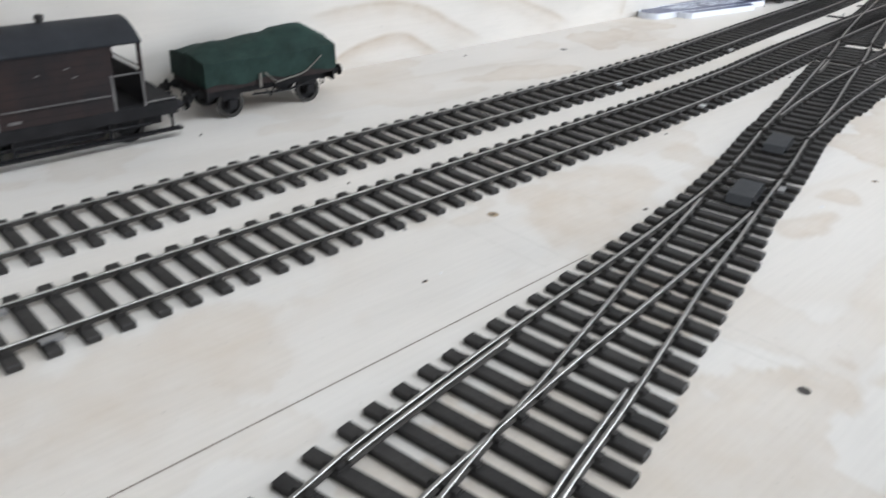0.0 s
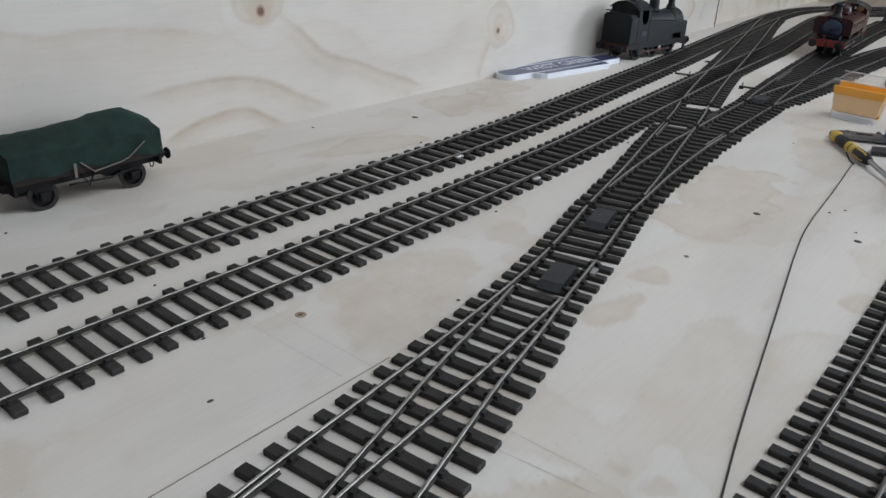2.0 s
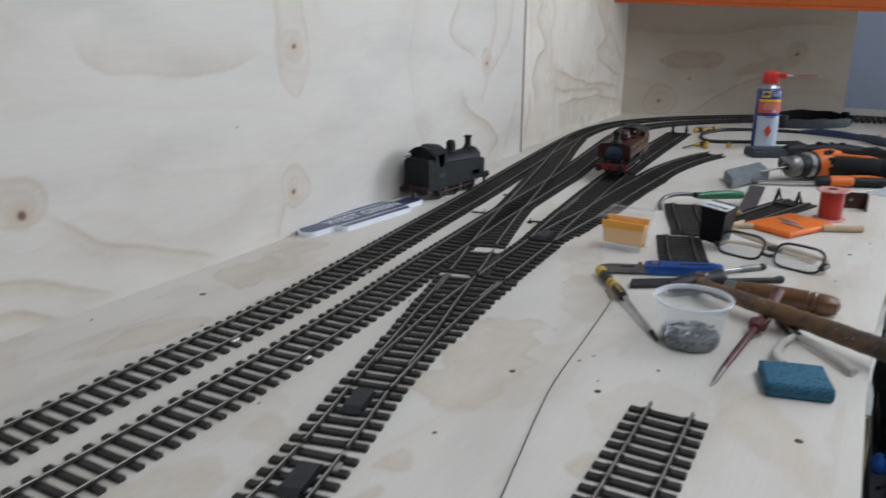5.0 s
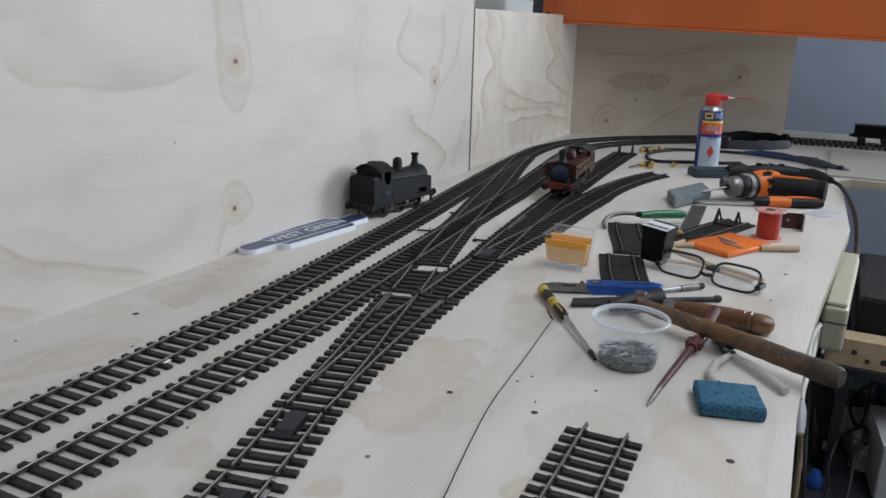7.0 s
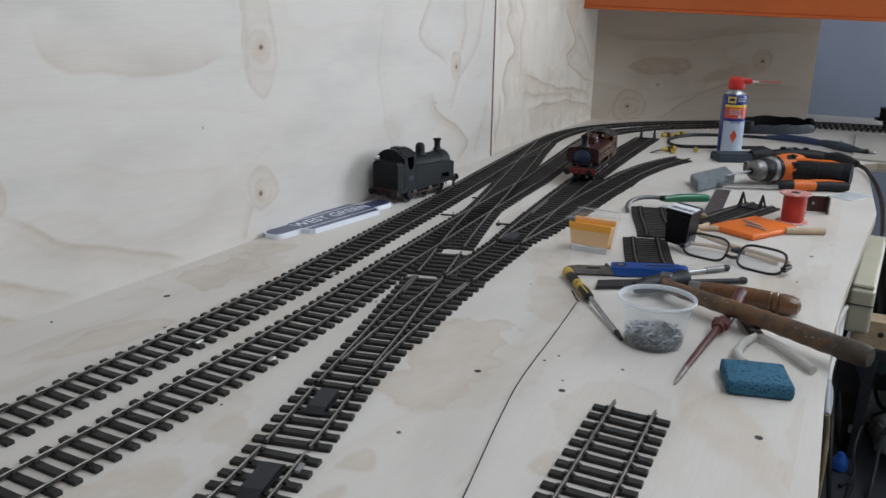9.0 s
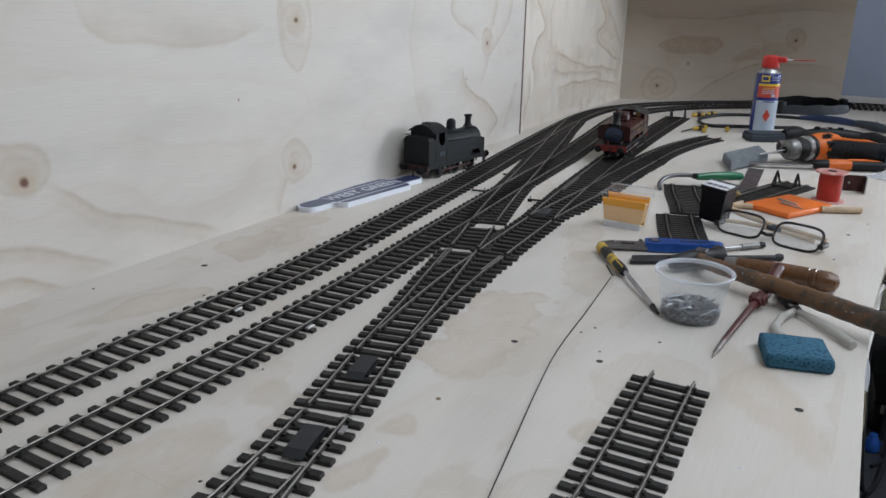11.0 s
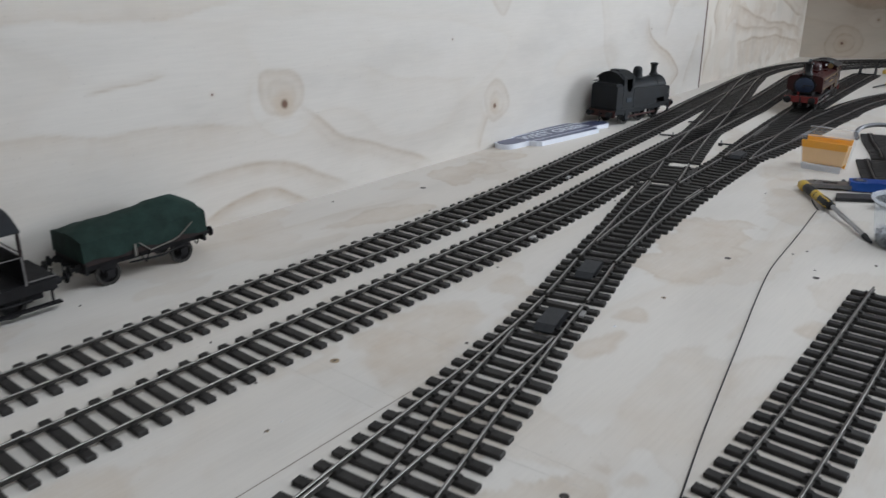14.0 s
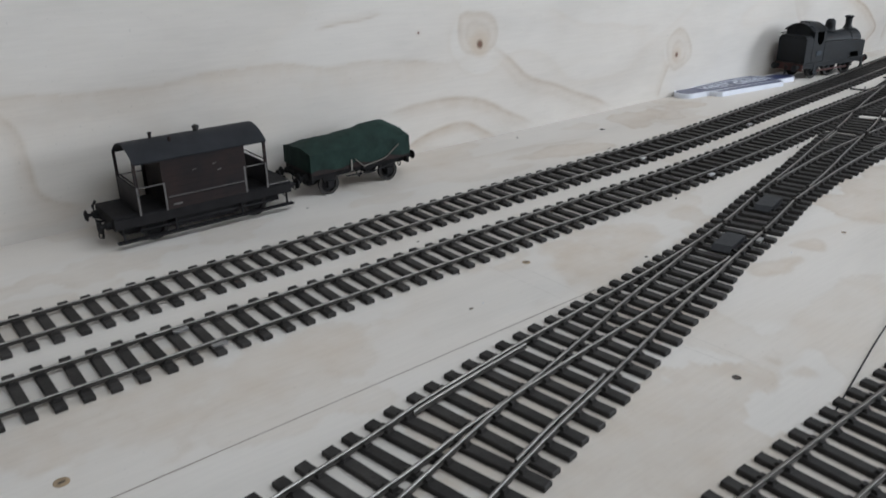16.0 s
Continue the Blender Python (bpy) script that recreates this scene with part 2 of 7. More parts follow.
M["cab_glass"] = material("cab_glass", (0.25, 0.28, 0.30), 0.08, 0.0, vary=0.1, scale=60, coat=0.5)
M["roof_black"] = material("roof_black", (0.020, 0.018, 0.017), 0.6, vary=0.4, scale=50, bump=0.2)
M["roof_grey"] = material("roof_grey", (0.017, 0.019, 0.024), 0.65, spec=0.3, vary=0.45, scale=40, bump=0.25)
M["coal"] = material("coal", (0.012, 0.012, 0.012), 0.5, bump=1.0, vary=0.4, scale=300, bump_scale=900)
M["weathered_black"] = material("weathered_black", (0.0085, 0.0115, 0.0155), 0.58, spec=0.3, vary=0.6, scale=38, bump=0.35, dark=(0.006, 0.006, 0.006))
M["rust_red"] = material("grimy_red", (0.075, 0.022, 0.016), 0.7, vary=0.6, scale=70, bump=0.3)
M["underframe"] = material("underframe_grime", (0.013, 0.012, 0.013), 0.7, spec=0.2, vary=0.5, scale=60, bump=0.3)
M["worn_edge"] = material("rubbed_edge", (0.15, 0.14, 0.135), 0.6, vary=0.6, scale=160)
M["rope"] = material("pale_cord", (0.17, 0.155, 0.135), 0.7, vary=0.4, scale=150)
M["grey_door"] = material("grey_brown_board", (0.030, 0.027, 0.030), 0.65, spec=0.3, vary=0.4, scale=60, bump=0.3)
M["sign_blue"] = material("sign_blue", (0.040, 0.050, 0.125), 0.32, vary=0.25, scale=30)
M["sign_white"] = material("sign_white", (0.74, 0.77, 0.84), 0.35, vary=0.06, scale=30)

M["can_blue"] = material("can_blue", (0.022, 0.035, 0.20), 0.25, vary=0.1, scale=30, coat=0.4)
M["can_white"] = material("can_white", (0.46, 0.53, 0.64), 0.28, vary=0.06, scale=30, coat=0.4)
M["can_red"] = material("can_red", (0.60, 0.07, 0.04), 0.3, vary=0.15, scale=60, coat=0.3)
M["can_yellow"] = material("can_yellow", (0.80, 0.55, 0.05), 0.3, vary=0.1, scale=60, coat=0.3)
M["can_cap"] = material("red_plastic", (0.62, 0.035, 0.03), 0.35, vary=0.1, scale=40)
M["orange_card"] = material("orange_card", (0.95, 0.42, 0.012), 0.5, vary=0.08, scale=60)
M["orange_pale"] = material("pale_orange_card", (0.93, 0.60, 0.30), 0.6, vary=0.08, scale=60)
M["yellow_handle"] = material("yellow_handle", (0.58, 0.38, 0.05), 0.4, vary=0.25, scale=80)
M["blue_handle"] = material("blue_anodised", (0.02, 0.10, 0.42), 0.35, 0.3, vary=0.2, scale=60)
M["tool_steel"] = material("tool_steel", (0.24, 0.24, 0.25), 0.4, 0.9, vary=0.4, scale=50, bump=0.1)
M["tool_dark"] = material("tool_dark", (0.055, 0.055, 0.058), 0.5, 0.6, vary=0.5, scale=50, bump=0.2)
M["pins"] = material("pin_heap", (0.07, 0.078, 0.088), 0.4, 0.5, vary=0.8, scale=700, bump=1.0, bump_scale=900)
M["pin_steel"] = material("pin_steel", (0.26, 0.27, 0.29), 0.35, 1.0)
M["hammer_wood"] = material("hammer_wood", (0.150, 0.072, 0.028), 0.42, vary=0.6, scale=60, bump=0.6, bump_scale=220, dark=(0.050, 0.040, 0.033), edge=(0.38, 0.54))
M["worn_grey"] = material("worn_grey_wood", (0.075, 0.052, 0.036), 0.7, vary=0.6, scale=70, bump=0.8, bump_scale=260)
M["handle_wood"] = material("handle_wood", (0.17, 0.075, 0.03), 0.28, vary=0.5, scale=30, bump=0.1, coat=0.3)
M["awl_red"] = material("awl_red", (0.11, 0.025, 0.022), 0.45, vary=0.5, scale=60, bump=0.2)
M["pale_worn"] = material("pale_worn_metal", (0.32, 0.28, 0.27), 0.5, 0.6, vary=0.5, scale=120)
M["white_plastic"] = material("white_plastic", (0.54, 0.52, 0.48), 0.4, vary=0.15, scale=40)
M["sponge"] = material("teal_sponge", (0.050, 0.140, 0.215), 0.95, vary=0.8, scale=420, bump=1.0, bump_scale=420, dark=(0.008, 0.035, 0.06), edge=(0.34, 0.50), spec=0.15)
M["frame_black"] = material("frame_black", (0.014, 0.011, 0.010), 0.3, vary=0.2, scale=60)
M["pale_wood"] = material("pale_wood", (0.58, 0.43, 0.28), 0.5, vary=0.3, scale=40, bump=0.15)
M["chuck"] = material("chuck_steel", (0.33, 0.325, 0.32), 0.42, 1.0, vary=0.5, scale=50)
M["tool_orange"] = material("tool_orange", (0.80, 0.17, 0.018), 0.42, vary=0.15, scale=40)
M["spool_flange"] = material("spool_flange", (0.66, 0.46, 0.42), 0.45, vary=0.4, scale=90, dark=(0.45, 0.07, 0.05))
M["red_wire"] = material("red_winding", (0.50, 0.032, 0.018), 0.5, vary=0.3, scale=60, bump=0.6, bump_scale=300)
M["dark_gloss"] = material("dark_gloss_plastic", (0.007, 0.007, 0.011), 0.42, spec=0.16, vary=0.2, scale=40)
M["green_handle"] = material("green_handle", (0.015, 0.16, 0.075), 0.25, vary=0.15, scale=40, coat=0.4)
M["grey_foam"] = material("grey_foam", (0.20, 0.225, 0.245), 0.8, vary=0.35, scale=70, bump=0.8, bump_scale=900)
M["black_web"] = material("black_webbing", (0.008, 0.008, 0.010), 0.9, vary=0.3, scale=60, bump=0.3, spec=0.15)
M["dark_cloth"] = material("dark_strap_cloth", (0.040, 0.049, 0.062), 0.7, vary=0.4, scale=50, bump=0.5)
M["slate_cloth"] = material("slate_cloth", (0.034, 0.047, 0.064), 0.7, vary=0.3, scale=60, bump=0.4)
M["pencil"] = material("pencil_mark", (0.55, 0.505, 0.45), 0.6, vary=0.2, scale=200)
M["pencil_dark"] = material("pencil_groove", (0.27, 0.225, 0.19), 0.6, vary=0.4, scale=100)
M["hole"] = material("screw_hole", (0.05, 0.04, 0.035), 0.7, vary=0.5, scale=300)
M["plug"] = material("wood_plug", (0.36, 0.26, 0.16), 0.6, vary=0.4, scale=200)
M["beam_orange"] = material("orange_beam_paint", (0.60, 0.135, 0.03), 0.35, vary=0.2, scale=6, bump=0.1)
M["beam_blue"] = material("dark_upright_paint", (0.05, 0.06, 0.08), 0.5, vary=0.3, scale=10)
M["cream"] = material("cream_plastic", (0.50, 0.47, 0.36), 0.4, vary=0.1, scale=20)
M["navy_plastic"] = material("navy_plastic", (0.012, 0.028, 0.085), 0.4, vary=0.2, scale=40)
M["hose"] = material("yellowed_hose", (0.42, 0.34, 0.20), 0.5, vary=0.3, scale=30)
M["ochre"] = material("ochre_plastic", (0.30, 0.20, 0.065), 0.5, vary=0.3, scale=60)
M["teal_glass"] = material("teal_plastic", (0.10, 0.20, 0.21), 0.25, vary=0.3, scale=30, coat=0.3)
M["blue_cloth"] = material("blue_cloth", (0.06, 0.085, 0.16), 0.8, vary=0.4, scale=30, bump=0.6)
M["deck"] = material("trolley_deck", (0.018, 0.02, 0.026), 0.6, vary=0.4, scale=20, bump=0.2)
M["card_white"] = material("white_carton", (0.52, 0.53, 0.545), 0.6, vary=0.15, scale=10)


def clear_plastic(name, tint, rough, milky):
    """Thin cloudy plastic or glass: mostly clear, with a gloss and a little haze."""
    m = bpy.data.materials.new(name)
    m.use_nodes = True
    nt = m.node_tree
    b = nt.nodes["Principled BSDF"]
    b.inputs["Base Color"].default_value = (*tint, 1)
    b.inputs["Roughness"].default_value = rough
    clear = nt.nodes.new("ShaderNodeBsdfTransparent")
    clear.inputs[0].default_value = (*[0.9 + 0.1 * c for c in tint], 1)
    mix = nt.nodes.new("ShaderNodeMixShader")
    n = nt.nodes.new("ShaderNodeTexNoise")
    n.inputs["Scale"].default_value = 60
    r = nt.nodes.new("ShaderNodeMapRange")
    r.inputs[3].default_value, r.inputs[4].default_value = milky * 0.7, milky * 1.3
    nt.links.new(n.outputs["Fac"], r.inputs[0])
    nt.links.new(r.outputs[0], mix.inputs[0])
    nt.links.new(clear.outputs[0], mix.inputs[1])
    nt.links.new(b.outputs[0], mix.inputs[2])
    nt.links.new(mix.outputs[0], nt.nodes["Material Output"].inputs[0])
    return m


M["case_clear"] = clear_plastic("scuffed_case_plastic", (0.84, 0.86, 0.90), 0.2, 0.06)
M["clear"] = clear_plastic("clear_plastic", (0.80, 0.84, 0.88), 0.10, 0.10)
M["clear_rim"] = clear_plastic("clear_plastic_rim", (0.84, 0.87, 0.92), 0.10, 0.42)
M["lens"] = clear_plastic("spectacle_lens", (0.85, 0.88, 0.92), 0.04, 0.10)

# ---- mesh helpers (millimetres in, metres out) ----


def part(name, bm, mat, parent=None, label="", at=None, smooth=False):
    """Links a bmesh, drawn in millimetres, as one mesh object under a thing or a part."""
    bmesh.ops.transform(bm, matrix=Matrix.Scale(MM, 4), verts=bm.verts)
    me = bpy.data.meshes.new(name)
    bm.to_mesh(me)
    bm.free()
    if smooth:
        me.polygons.foreach_set("use_smooth", [True] * len(me.polygons))
        me.set_sharp_from_angle(angle=radians(38))
    if mat:
        me.materials.append(mat)
    ob = new(name, me)
    ob.parent = parent
    if at is not None:
        ob.matrix_basis = at
    if label:
        tagged(ob, label)
    return ob


def thing(name, x, y, z, turn=0, label="", category="", group="", rx=0, ry=0):
    ob = new(name)
    ob.empty_display_size = 0.01
    ob.matrix_basis = pose(x * MM, y * MM, z * MM, rx, ry, turn)
    return tagged(ob, label, category, group)


def mmpose(x, y, z, rx=0, ry=0, rz=0):
    return pose(x * MM, y * MM, z * MM, rx, ry, rz)


def box(x0, y0, z0, x1, y1, z1, bevel=0.0, seg=2, bm=None):
    out = bm or bmesh.new()
    r = bmesh.ops.create_cube(out, size=1, matrix=Matrix.LocRotScale(((x0 + x1) / 2, (y0 + y1) / 2, (z0 + z1) / 2), None, (x1 - x0, y1 - y0, z1 - z0)))
    if bevel:
        edges = list({e for v in r["verts"] for e in v.link_edges})
        bmesh.ops.bevel(out, geom=edges, offset=bevel, segments=seg, affect="EDGES", profile=0.5)
    return out


def cyl(p, q, r0, r1=None, n=20, bm=None, caps=True):
    """A round bar from p to q."""
    out = bm or bmesh.new()
    p, q = Vector(p), Vector(q)
    d = q - p
    m = Matrix.Translation((p + q) / 2) @ d.to_track_quat("Z", "Y").to_matrix().to_4x4()
    bmesh.ops.create_cone(out, cap_ends=caps, segments=n, radius1=r0, radius2=r0 if r1 is None else r1, depth=d.length, matrix=m)
    return out


def lathe(profile, n=28, bm=None, m=None, caps=True):
    """Turns a profile of (radius, height) about z."""
    out = bm or bmesh.new()
    rings = []
    for r, z in profile:
        ring = []
        for k in range(n):
            a = 2 * math.pi * k / n
            v = Vector((r * math.cos(a), r * math.sin(a), z))
            ring.append(out.verts.new(m @ v if m else v))
        rings.append(ring)
    for a, b in zip(rings, rings[1:]):
        for k in range(n):
            out.faces.new((a[k], a[(k + 1) % n], b[(k + 1) % n], b[k]))
    if caps and profile[0][0] > 0.01:
        out.faces.new(list(reversed(rings[0])))
    if caps and profile[-1][0] > 0.01:
        out.faces.new(rings[-1])
    bmesh.ops.remove_doubles(out, verts=[v for ring in rings for v in ring], dist=0.005)
    return out


def sweep(points, profile, bm=None, closed=False):
    """Sweeps an outline of (across, up) along points that lie roughly level."""
    out = bm or bmesh.new()
    pts = [Vector(p) for p in points]
    rings = []
    for k, p in enumerate(pts):
        d = (pts[min(k + 1, len(pts) - 1)] - pts[max(k - 1, 0)]).normalized()
        side = Vector((-d.y, d.x, 0)).normalized()
        rings.append([out.verts.new(p + side * a + Vector((0, 0, b))) for a, b in profile])
    for a, b in zip(rings, rings[1:]):
        n = len(profile)
        for k in range(n):
            out.faces.new((a[k], b[k], b[(k + 1) % n], a[(k + 1) % n]))
    out.faces.new(rings[0])
    out.faces.new(list(reversed(rings[-1])))
    bmesh.ops.recalc_face_normals(out, faces=out.faces)
    return out


def tube(points, r, n=8, bm=None, ends=True):
    """A round cord through points, radius one number or one for each point."""
    out = bm or bmesh.new()
    pts = [Vector(p) for p in points]
    rs = r if isinstance(r, (list, tuple)) else [r] * len(pts)
    rings, ref = [], Vector((0, 0, 1))
    for k, p in enumerate(pts):
        d = (pts[min(k + 1, len(pts) - 1)] - pts[max(k - 1, 0)]).normalized()
        u = d.cross(ref)
        if u.length < 0.05:
            u = d.cross(Vector((1, 0, 0)))
        u.normalize()
        w = u.cross(d)
        rings.append([out.verts.new(p + (u * math.cos(2 * math.pi * i / n) + w * math.sin(2 * math.pi * i / n)) * rs[k]) for i in range(n)])
    for a, b in zip(rings, rings[1:]):
        for k in range(n):
            out.faces.new((a[k], a[(k + 1) % n], b[(k + 1) % n], b[k]))
    if ends:
        out.faces.new(list(reversed(rings[0])))
        out.faces.new(rings[-1])
    bmesh.ops.recalc_face_normals(out, faces=out.faces)
    return out


def smooth_path(points, step=8.0):
    """A smooth line through the points, as evenly spaced places (Catmull-Rom)."""
    p = [Vector((*q, 0.0)) if len(q) == 2 else Vector(q) for q in points]
    p = [2 * p[0] - p[1]] + p + [2 * p[-1] - p[-2]]
    fine = []
    for a, b, c, d in zip(p, p[1:], p[2:], p[3:]):
        for k in range(24):
            t = k / 24
            fine.append(0.5 * (2 * b + (c - a) * t + (2 * a - 5 * b + 4 * c - d) * t * t + (3 * b - a - 3 * c + d) * t * t * t))
    fine.append(p[-2])
    out, left = [fine[0]], step
    for a, b in zip(fine, fine[1:]):
        seg = (b - a).length
        pos = 0.0
        while seg - pos >= left:
            pos += left
            out.append(a + (b - a) * (pos / seg))
            left = step
        left -= seg - pos
    return out


def side_path(path, off):
    out = []
    for k, p in enumerate(path):
        d = (path[min(k + 1, len(path) - 1)] - path[max(k - 1, 0)]).normalized()
        out.append(p + Vector((-d.y, d.x, 0)) * off)
    return out



# ---- structure ----


def slab(name, x0, y0, z0, x1, y1, z1, mat, label, category="board", bevel=0.0):
    ob = part(name, box(x0, y0, z0, x1, y1, z1, bevel), mat)
    return tagged(ob, label, category, kind="structure")


def prism(points, z0, z1):
    """A level sheet with the given outline."""
    bm = bmesh.new()
    lo = [bm.verts.new((x, y, z0)) for x, y in points]
    hi = [bm.verts.new((x, y, z1)) for x, y in points]
    bm.faces.new(list(reversed(lo)))
    bm.faces.new(hi)
    n = len(points)
    for k in range(n):
        bm.faces.new((lo[k], lo[(k + 1) % n], hi[(k + 1) % n], hi[k]))
    bmesh.ops.recalc_face_normals(bm, faces=bm.faces)
    return bm


def wall_between(name, x0, y0, x1, y1, z0, z1, thick, mat, label):
    dx, dy = x1 - x0, y1 - y0
    n = math.hypot(dx, dy)
    ob = part(name, box(0, 0, 0, n, thick, z1 - z0), mat, at=mmpose(x0, y0, z0, 0, 0, math.degrees(math.atan2(dy, dx))))
    return tagged(ob, label, "wall", kind="structure")


WALL_Y = 925
board = part("ground_board", prism([(-900, 940), (-900, 212), (600, 207), (805, 212), (967, 212), (1100, 206), (1314, 192), (1558, 174), (1964, 190), (2055, 198), (2082, 172), (2085, -1500), (3000, -1500), (3000, 1000)], -18, 0), M["ply_board"])
board.data.materials.append(M["ply_edge"])
for f in board.data.polygons:
    if abs(f.normal.z) < 0.5:
        f.material_index = 1
tagged(board, "pale plywood baseboard with screw holes and pencil lines", "baseboard", kind="structure")
slab("wall_long", -900, WALL_Y, 0.4, 1688, WALL_Y + 12, 420, M["ply_wall"], "pale plywood back panel with dark knots", "wall")
slab("wall_long_2", 1703, WALL_Y + 17, 0.4, 2452, WALL_Y + 29, 342, M["ply_wall2"], "pale plywood back panel beside the corner", "wall")
# dark strip set into the panel gap in place of its shade
slab("trim_2", 1688.4, WALL_Y + 2, 0.4, 1701, WALL_Y + 11, 341, M["joint_gap"], "dark upright strip standing for the shaded gap at the panel joint", "stud")
slab("trim", 1703, WALL_Y + 9, 0.4, 1728, WALL_Y + 16.5, 341, M["ply_wall2"], "pale upright batten over the panel joint", "batten")
wall_between("wall_end", 2452, 942, 2786, 364, 0.4, 322, 12, M["ply_end_shaded"], "plywood end panel below a shelf beam, shade put into its tone")
# the room round the layout, with a window opening in its south wall
slab("wall_room_east", 4000, -1700, -800, 4060, 1600, 1700, M["room_grey"], "blue-grey painted room wall", "wall")
# unseen north wall, kept pale so the rail heads reflect something bright
slab("wall_room_north", -2600, 1540, -800, 4000, 1600, 1700, M["room_white"], "pale room wall, added out of view", "wall")
slab("wall_room_west", -2660, -1700, -800, -2600, 1600, 1700, M["room_white"], "pale room wall, added out of view", "wall")
slab("ceiling", -2660, -1760, 1704, 4060, 1600, 1760, M["room_white"], "pale ceiling", "ceiling")
slab("floor", -2660, -1760, -860, 4060, 1600, -800, M["room_floor"], "dull grey concrete floor", "floor")
slab("wall_south_a", -2600, -1760, -800, 2600, -1700, 1700, M["room_white"], "pale painted wall beside the window", "wall")
slab("wall_south_b", 2604, -1760, -800, 4000, -1700, 180, M["room_white"], "pale painted wall under the window", "wall")
slab("wall_south_c", 2604, -1760, 1320, 4000, -1700, 1700, M["room_white"], "pale painted wall over the window", "wall")



# ---- the figure of the veneer: growth lines and stains, drawn in millimetres on the sheet ----
def nearest_on(line, px, py, closed):
    """Distance to a line of points, the side it lies on (left is +) and how far along the line, 0 to 1."""
    pts = np.array(line + line[:1] if closed else line, float)
    best = np.full(px.shape, 1e9)
    side, along = np.zeros(px.shape), np.zeros(px.shape)
    n = len(pts) - 1
    for k in range(n):
        (ax, ay), (bx, by) = pts[k], pts[k + 1]
        dx, dy = bx - ax, by - ay
        t = np.clip(((px - ax) * dx + (py - ay) * dy) / (dx * dx + dy * dy), 0, 1)
        d = np.hypot(px - ax - t * dx, py - ay - t * dy)
        near = d < best
        best = np.where(near, d, best)
        side = np.where(near, np.sign(dx * (py - ay) - dy * (px - ax)), side)
        along = np.where(near, (k + t) / n, along)
    return best, side, along


def inside(line, px, py):
    """Which places lie inside a closed line."""
    hit = np.zeros(px.shape, bool)
    for (ax, ay), (bx, by) in zip(line, line[1:] + line[:1]):
        if ay != by:
            hit ^= ((ay > py) != (by > py)) & (px < (bx - ax) * (py - ay) / (by - ay) + ax)
    return hit


def bent(line):
    """The line with its corners rounded."""
    return [(p.x, p.y) for p in smooth_path(line, 6.0)]


def value_noise(px, py, cell, seed):
    """Smooth random values, 0 to 1, with features about one cell wide."""
    table = np.random.RandomState(seed).rand(64, 64)
    gx, gy = px / cell, py / cell
    ix, iy = np.floor(gx).astype(int), np.floor(gy).astype(int)
    fx, fy = gx - ix, gy - iy
    fx, fy = fx * fx * (3 - 2 * fx), fy * fy * (3 - 2 * fy)
    a, b = table[ix % 64, iy % 64], table[(ix + 1) % 64, iy % 64]
    c, d = table[ix % 64, (iy + 1) % 64], table[(ix + 1) % 64, (iy + 1) % 64]
    return a * (1 - fx) * (1 - fy) + b * fx * (1 - fy) + c * (1 - fx) * fy + d * fx * fy


def rough_noise(px, py, cell, seed):
    return (value_noise(px, py, cell, seed) + 0.5 * value_noise(px, py, cell / 2, seed + 1) + 0.25 * value_noise(px, py, cell / 4, seed + 2) + 0.12 * value_noise(px, py, cell / 8, seed + 3)) / 1.87


def draw_figure(px, py, growth, patches, blotch=0.0):
    """Soft and crisp tone at each place. growth: (line, crisp, soft, width, side); patches: (outline, fill, rim, blur)."""
    wx = px + 2.4 * np.sin(py / 17 + px / 47) + 1.0 * np.sin(px / 21 - py / 15)
    wy = py + 2.4 * np.sin(px / 29 - py / 31) + 1.0 * np.sin(px / 13 + py / 18)
    soft, crisp = np.zeros(px.shape), np.zeros(px.shape)
    ragged, cloudy = rough_noise(px, py, 38, 5) - 0.5, rough_noise(px, py, 24, 9)
    if blotch:
        field = rough_noise(px * 0.6, py, 70, 21)
        edge = np.clip((field - 0.56) / 0.02, 0, 1)
        soft = blotch * edge * (0.55 + 0.9 * np.clip(cloudy - 0.3, 0, 1))
        crisp = blotch * 0.35 * np.exp(-((field - 0.57) / 0.012) ** 2)
    for line, line_tone, shade, width, way in growth:
        d, side, along = nearest_on(bent(line), wx, wy, False)
        fade = np.clip(np.minimum(along, 1 - along) * 7, 0, 1)
        d_in = np.where(side * way > 0, d, 1e3)
        soft = np.maximum(soft, shade * fade * np.exp(-(d_in / width) ** 1.3))
        thin = 0.3 if width < 8 else 1.0
        rings = np.where(side * way > 0, np.exp(-(d / (4.5 * thin)) ** 1.5), np.exp(-(d / (2.0 * max(thin, 0.6))) ** 2)) + 0.22 * np.exp(-((d_in - width * 0.5) / 4.0) ** 2)
        crisp = np.maximum(crisp, line_tone * fade * rings)
    for line, fill, rim, blur in patches:
        loop = bent(line + line[:1])
        d, side, along = nearest_on(loop, wx, wy, True)
        wide = float(np.ptp([p[0] for p in line]) + np.ptp([p[1] for p in line])) / 2
        depth = np.where(inside(loop, wx, wy), d, -d) + ragged * (0.55 if blotch else 0.12) * wide
        soft = np.maximum(soft, fill * np.clip(0.5 + depth / blur, 0, 1) * (0.55 + 0.6 * cloudy + 0.2 * np.exp(-abs(depth) / 8)))
        crisp = np.maximum(crisp, rim * np.exp(-(depth / np.where(depth > 0, 3.5, 2.0)) ** 2) * (0.4 + cloudy))
    return soft, crisp


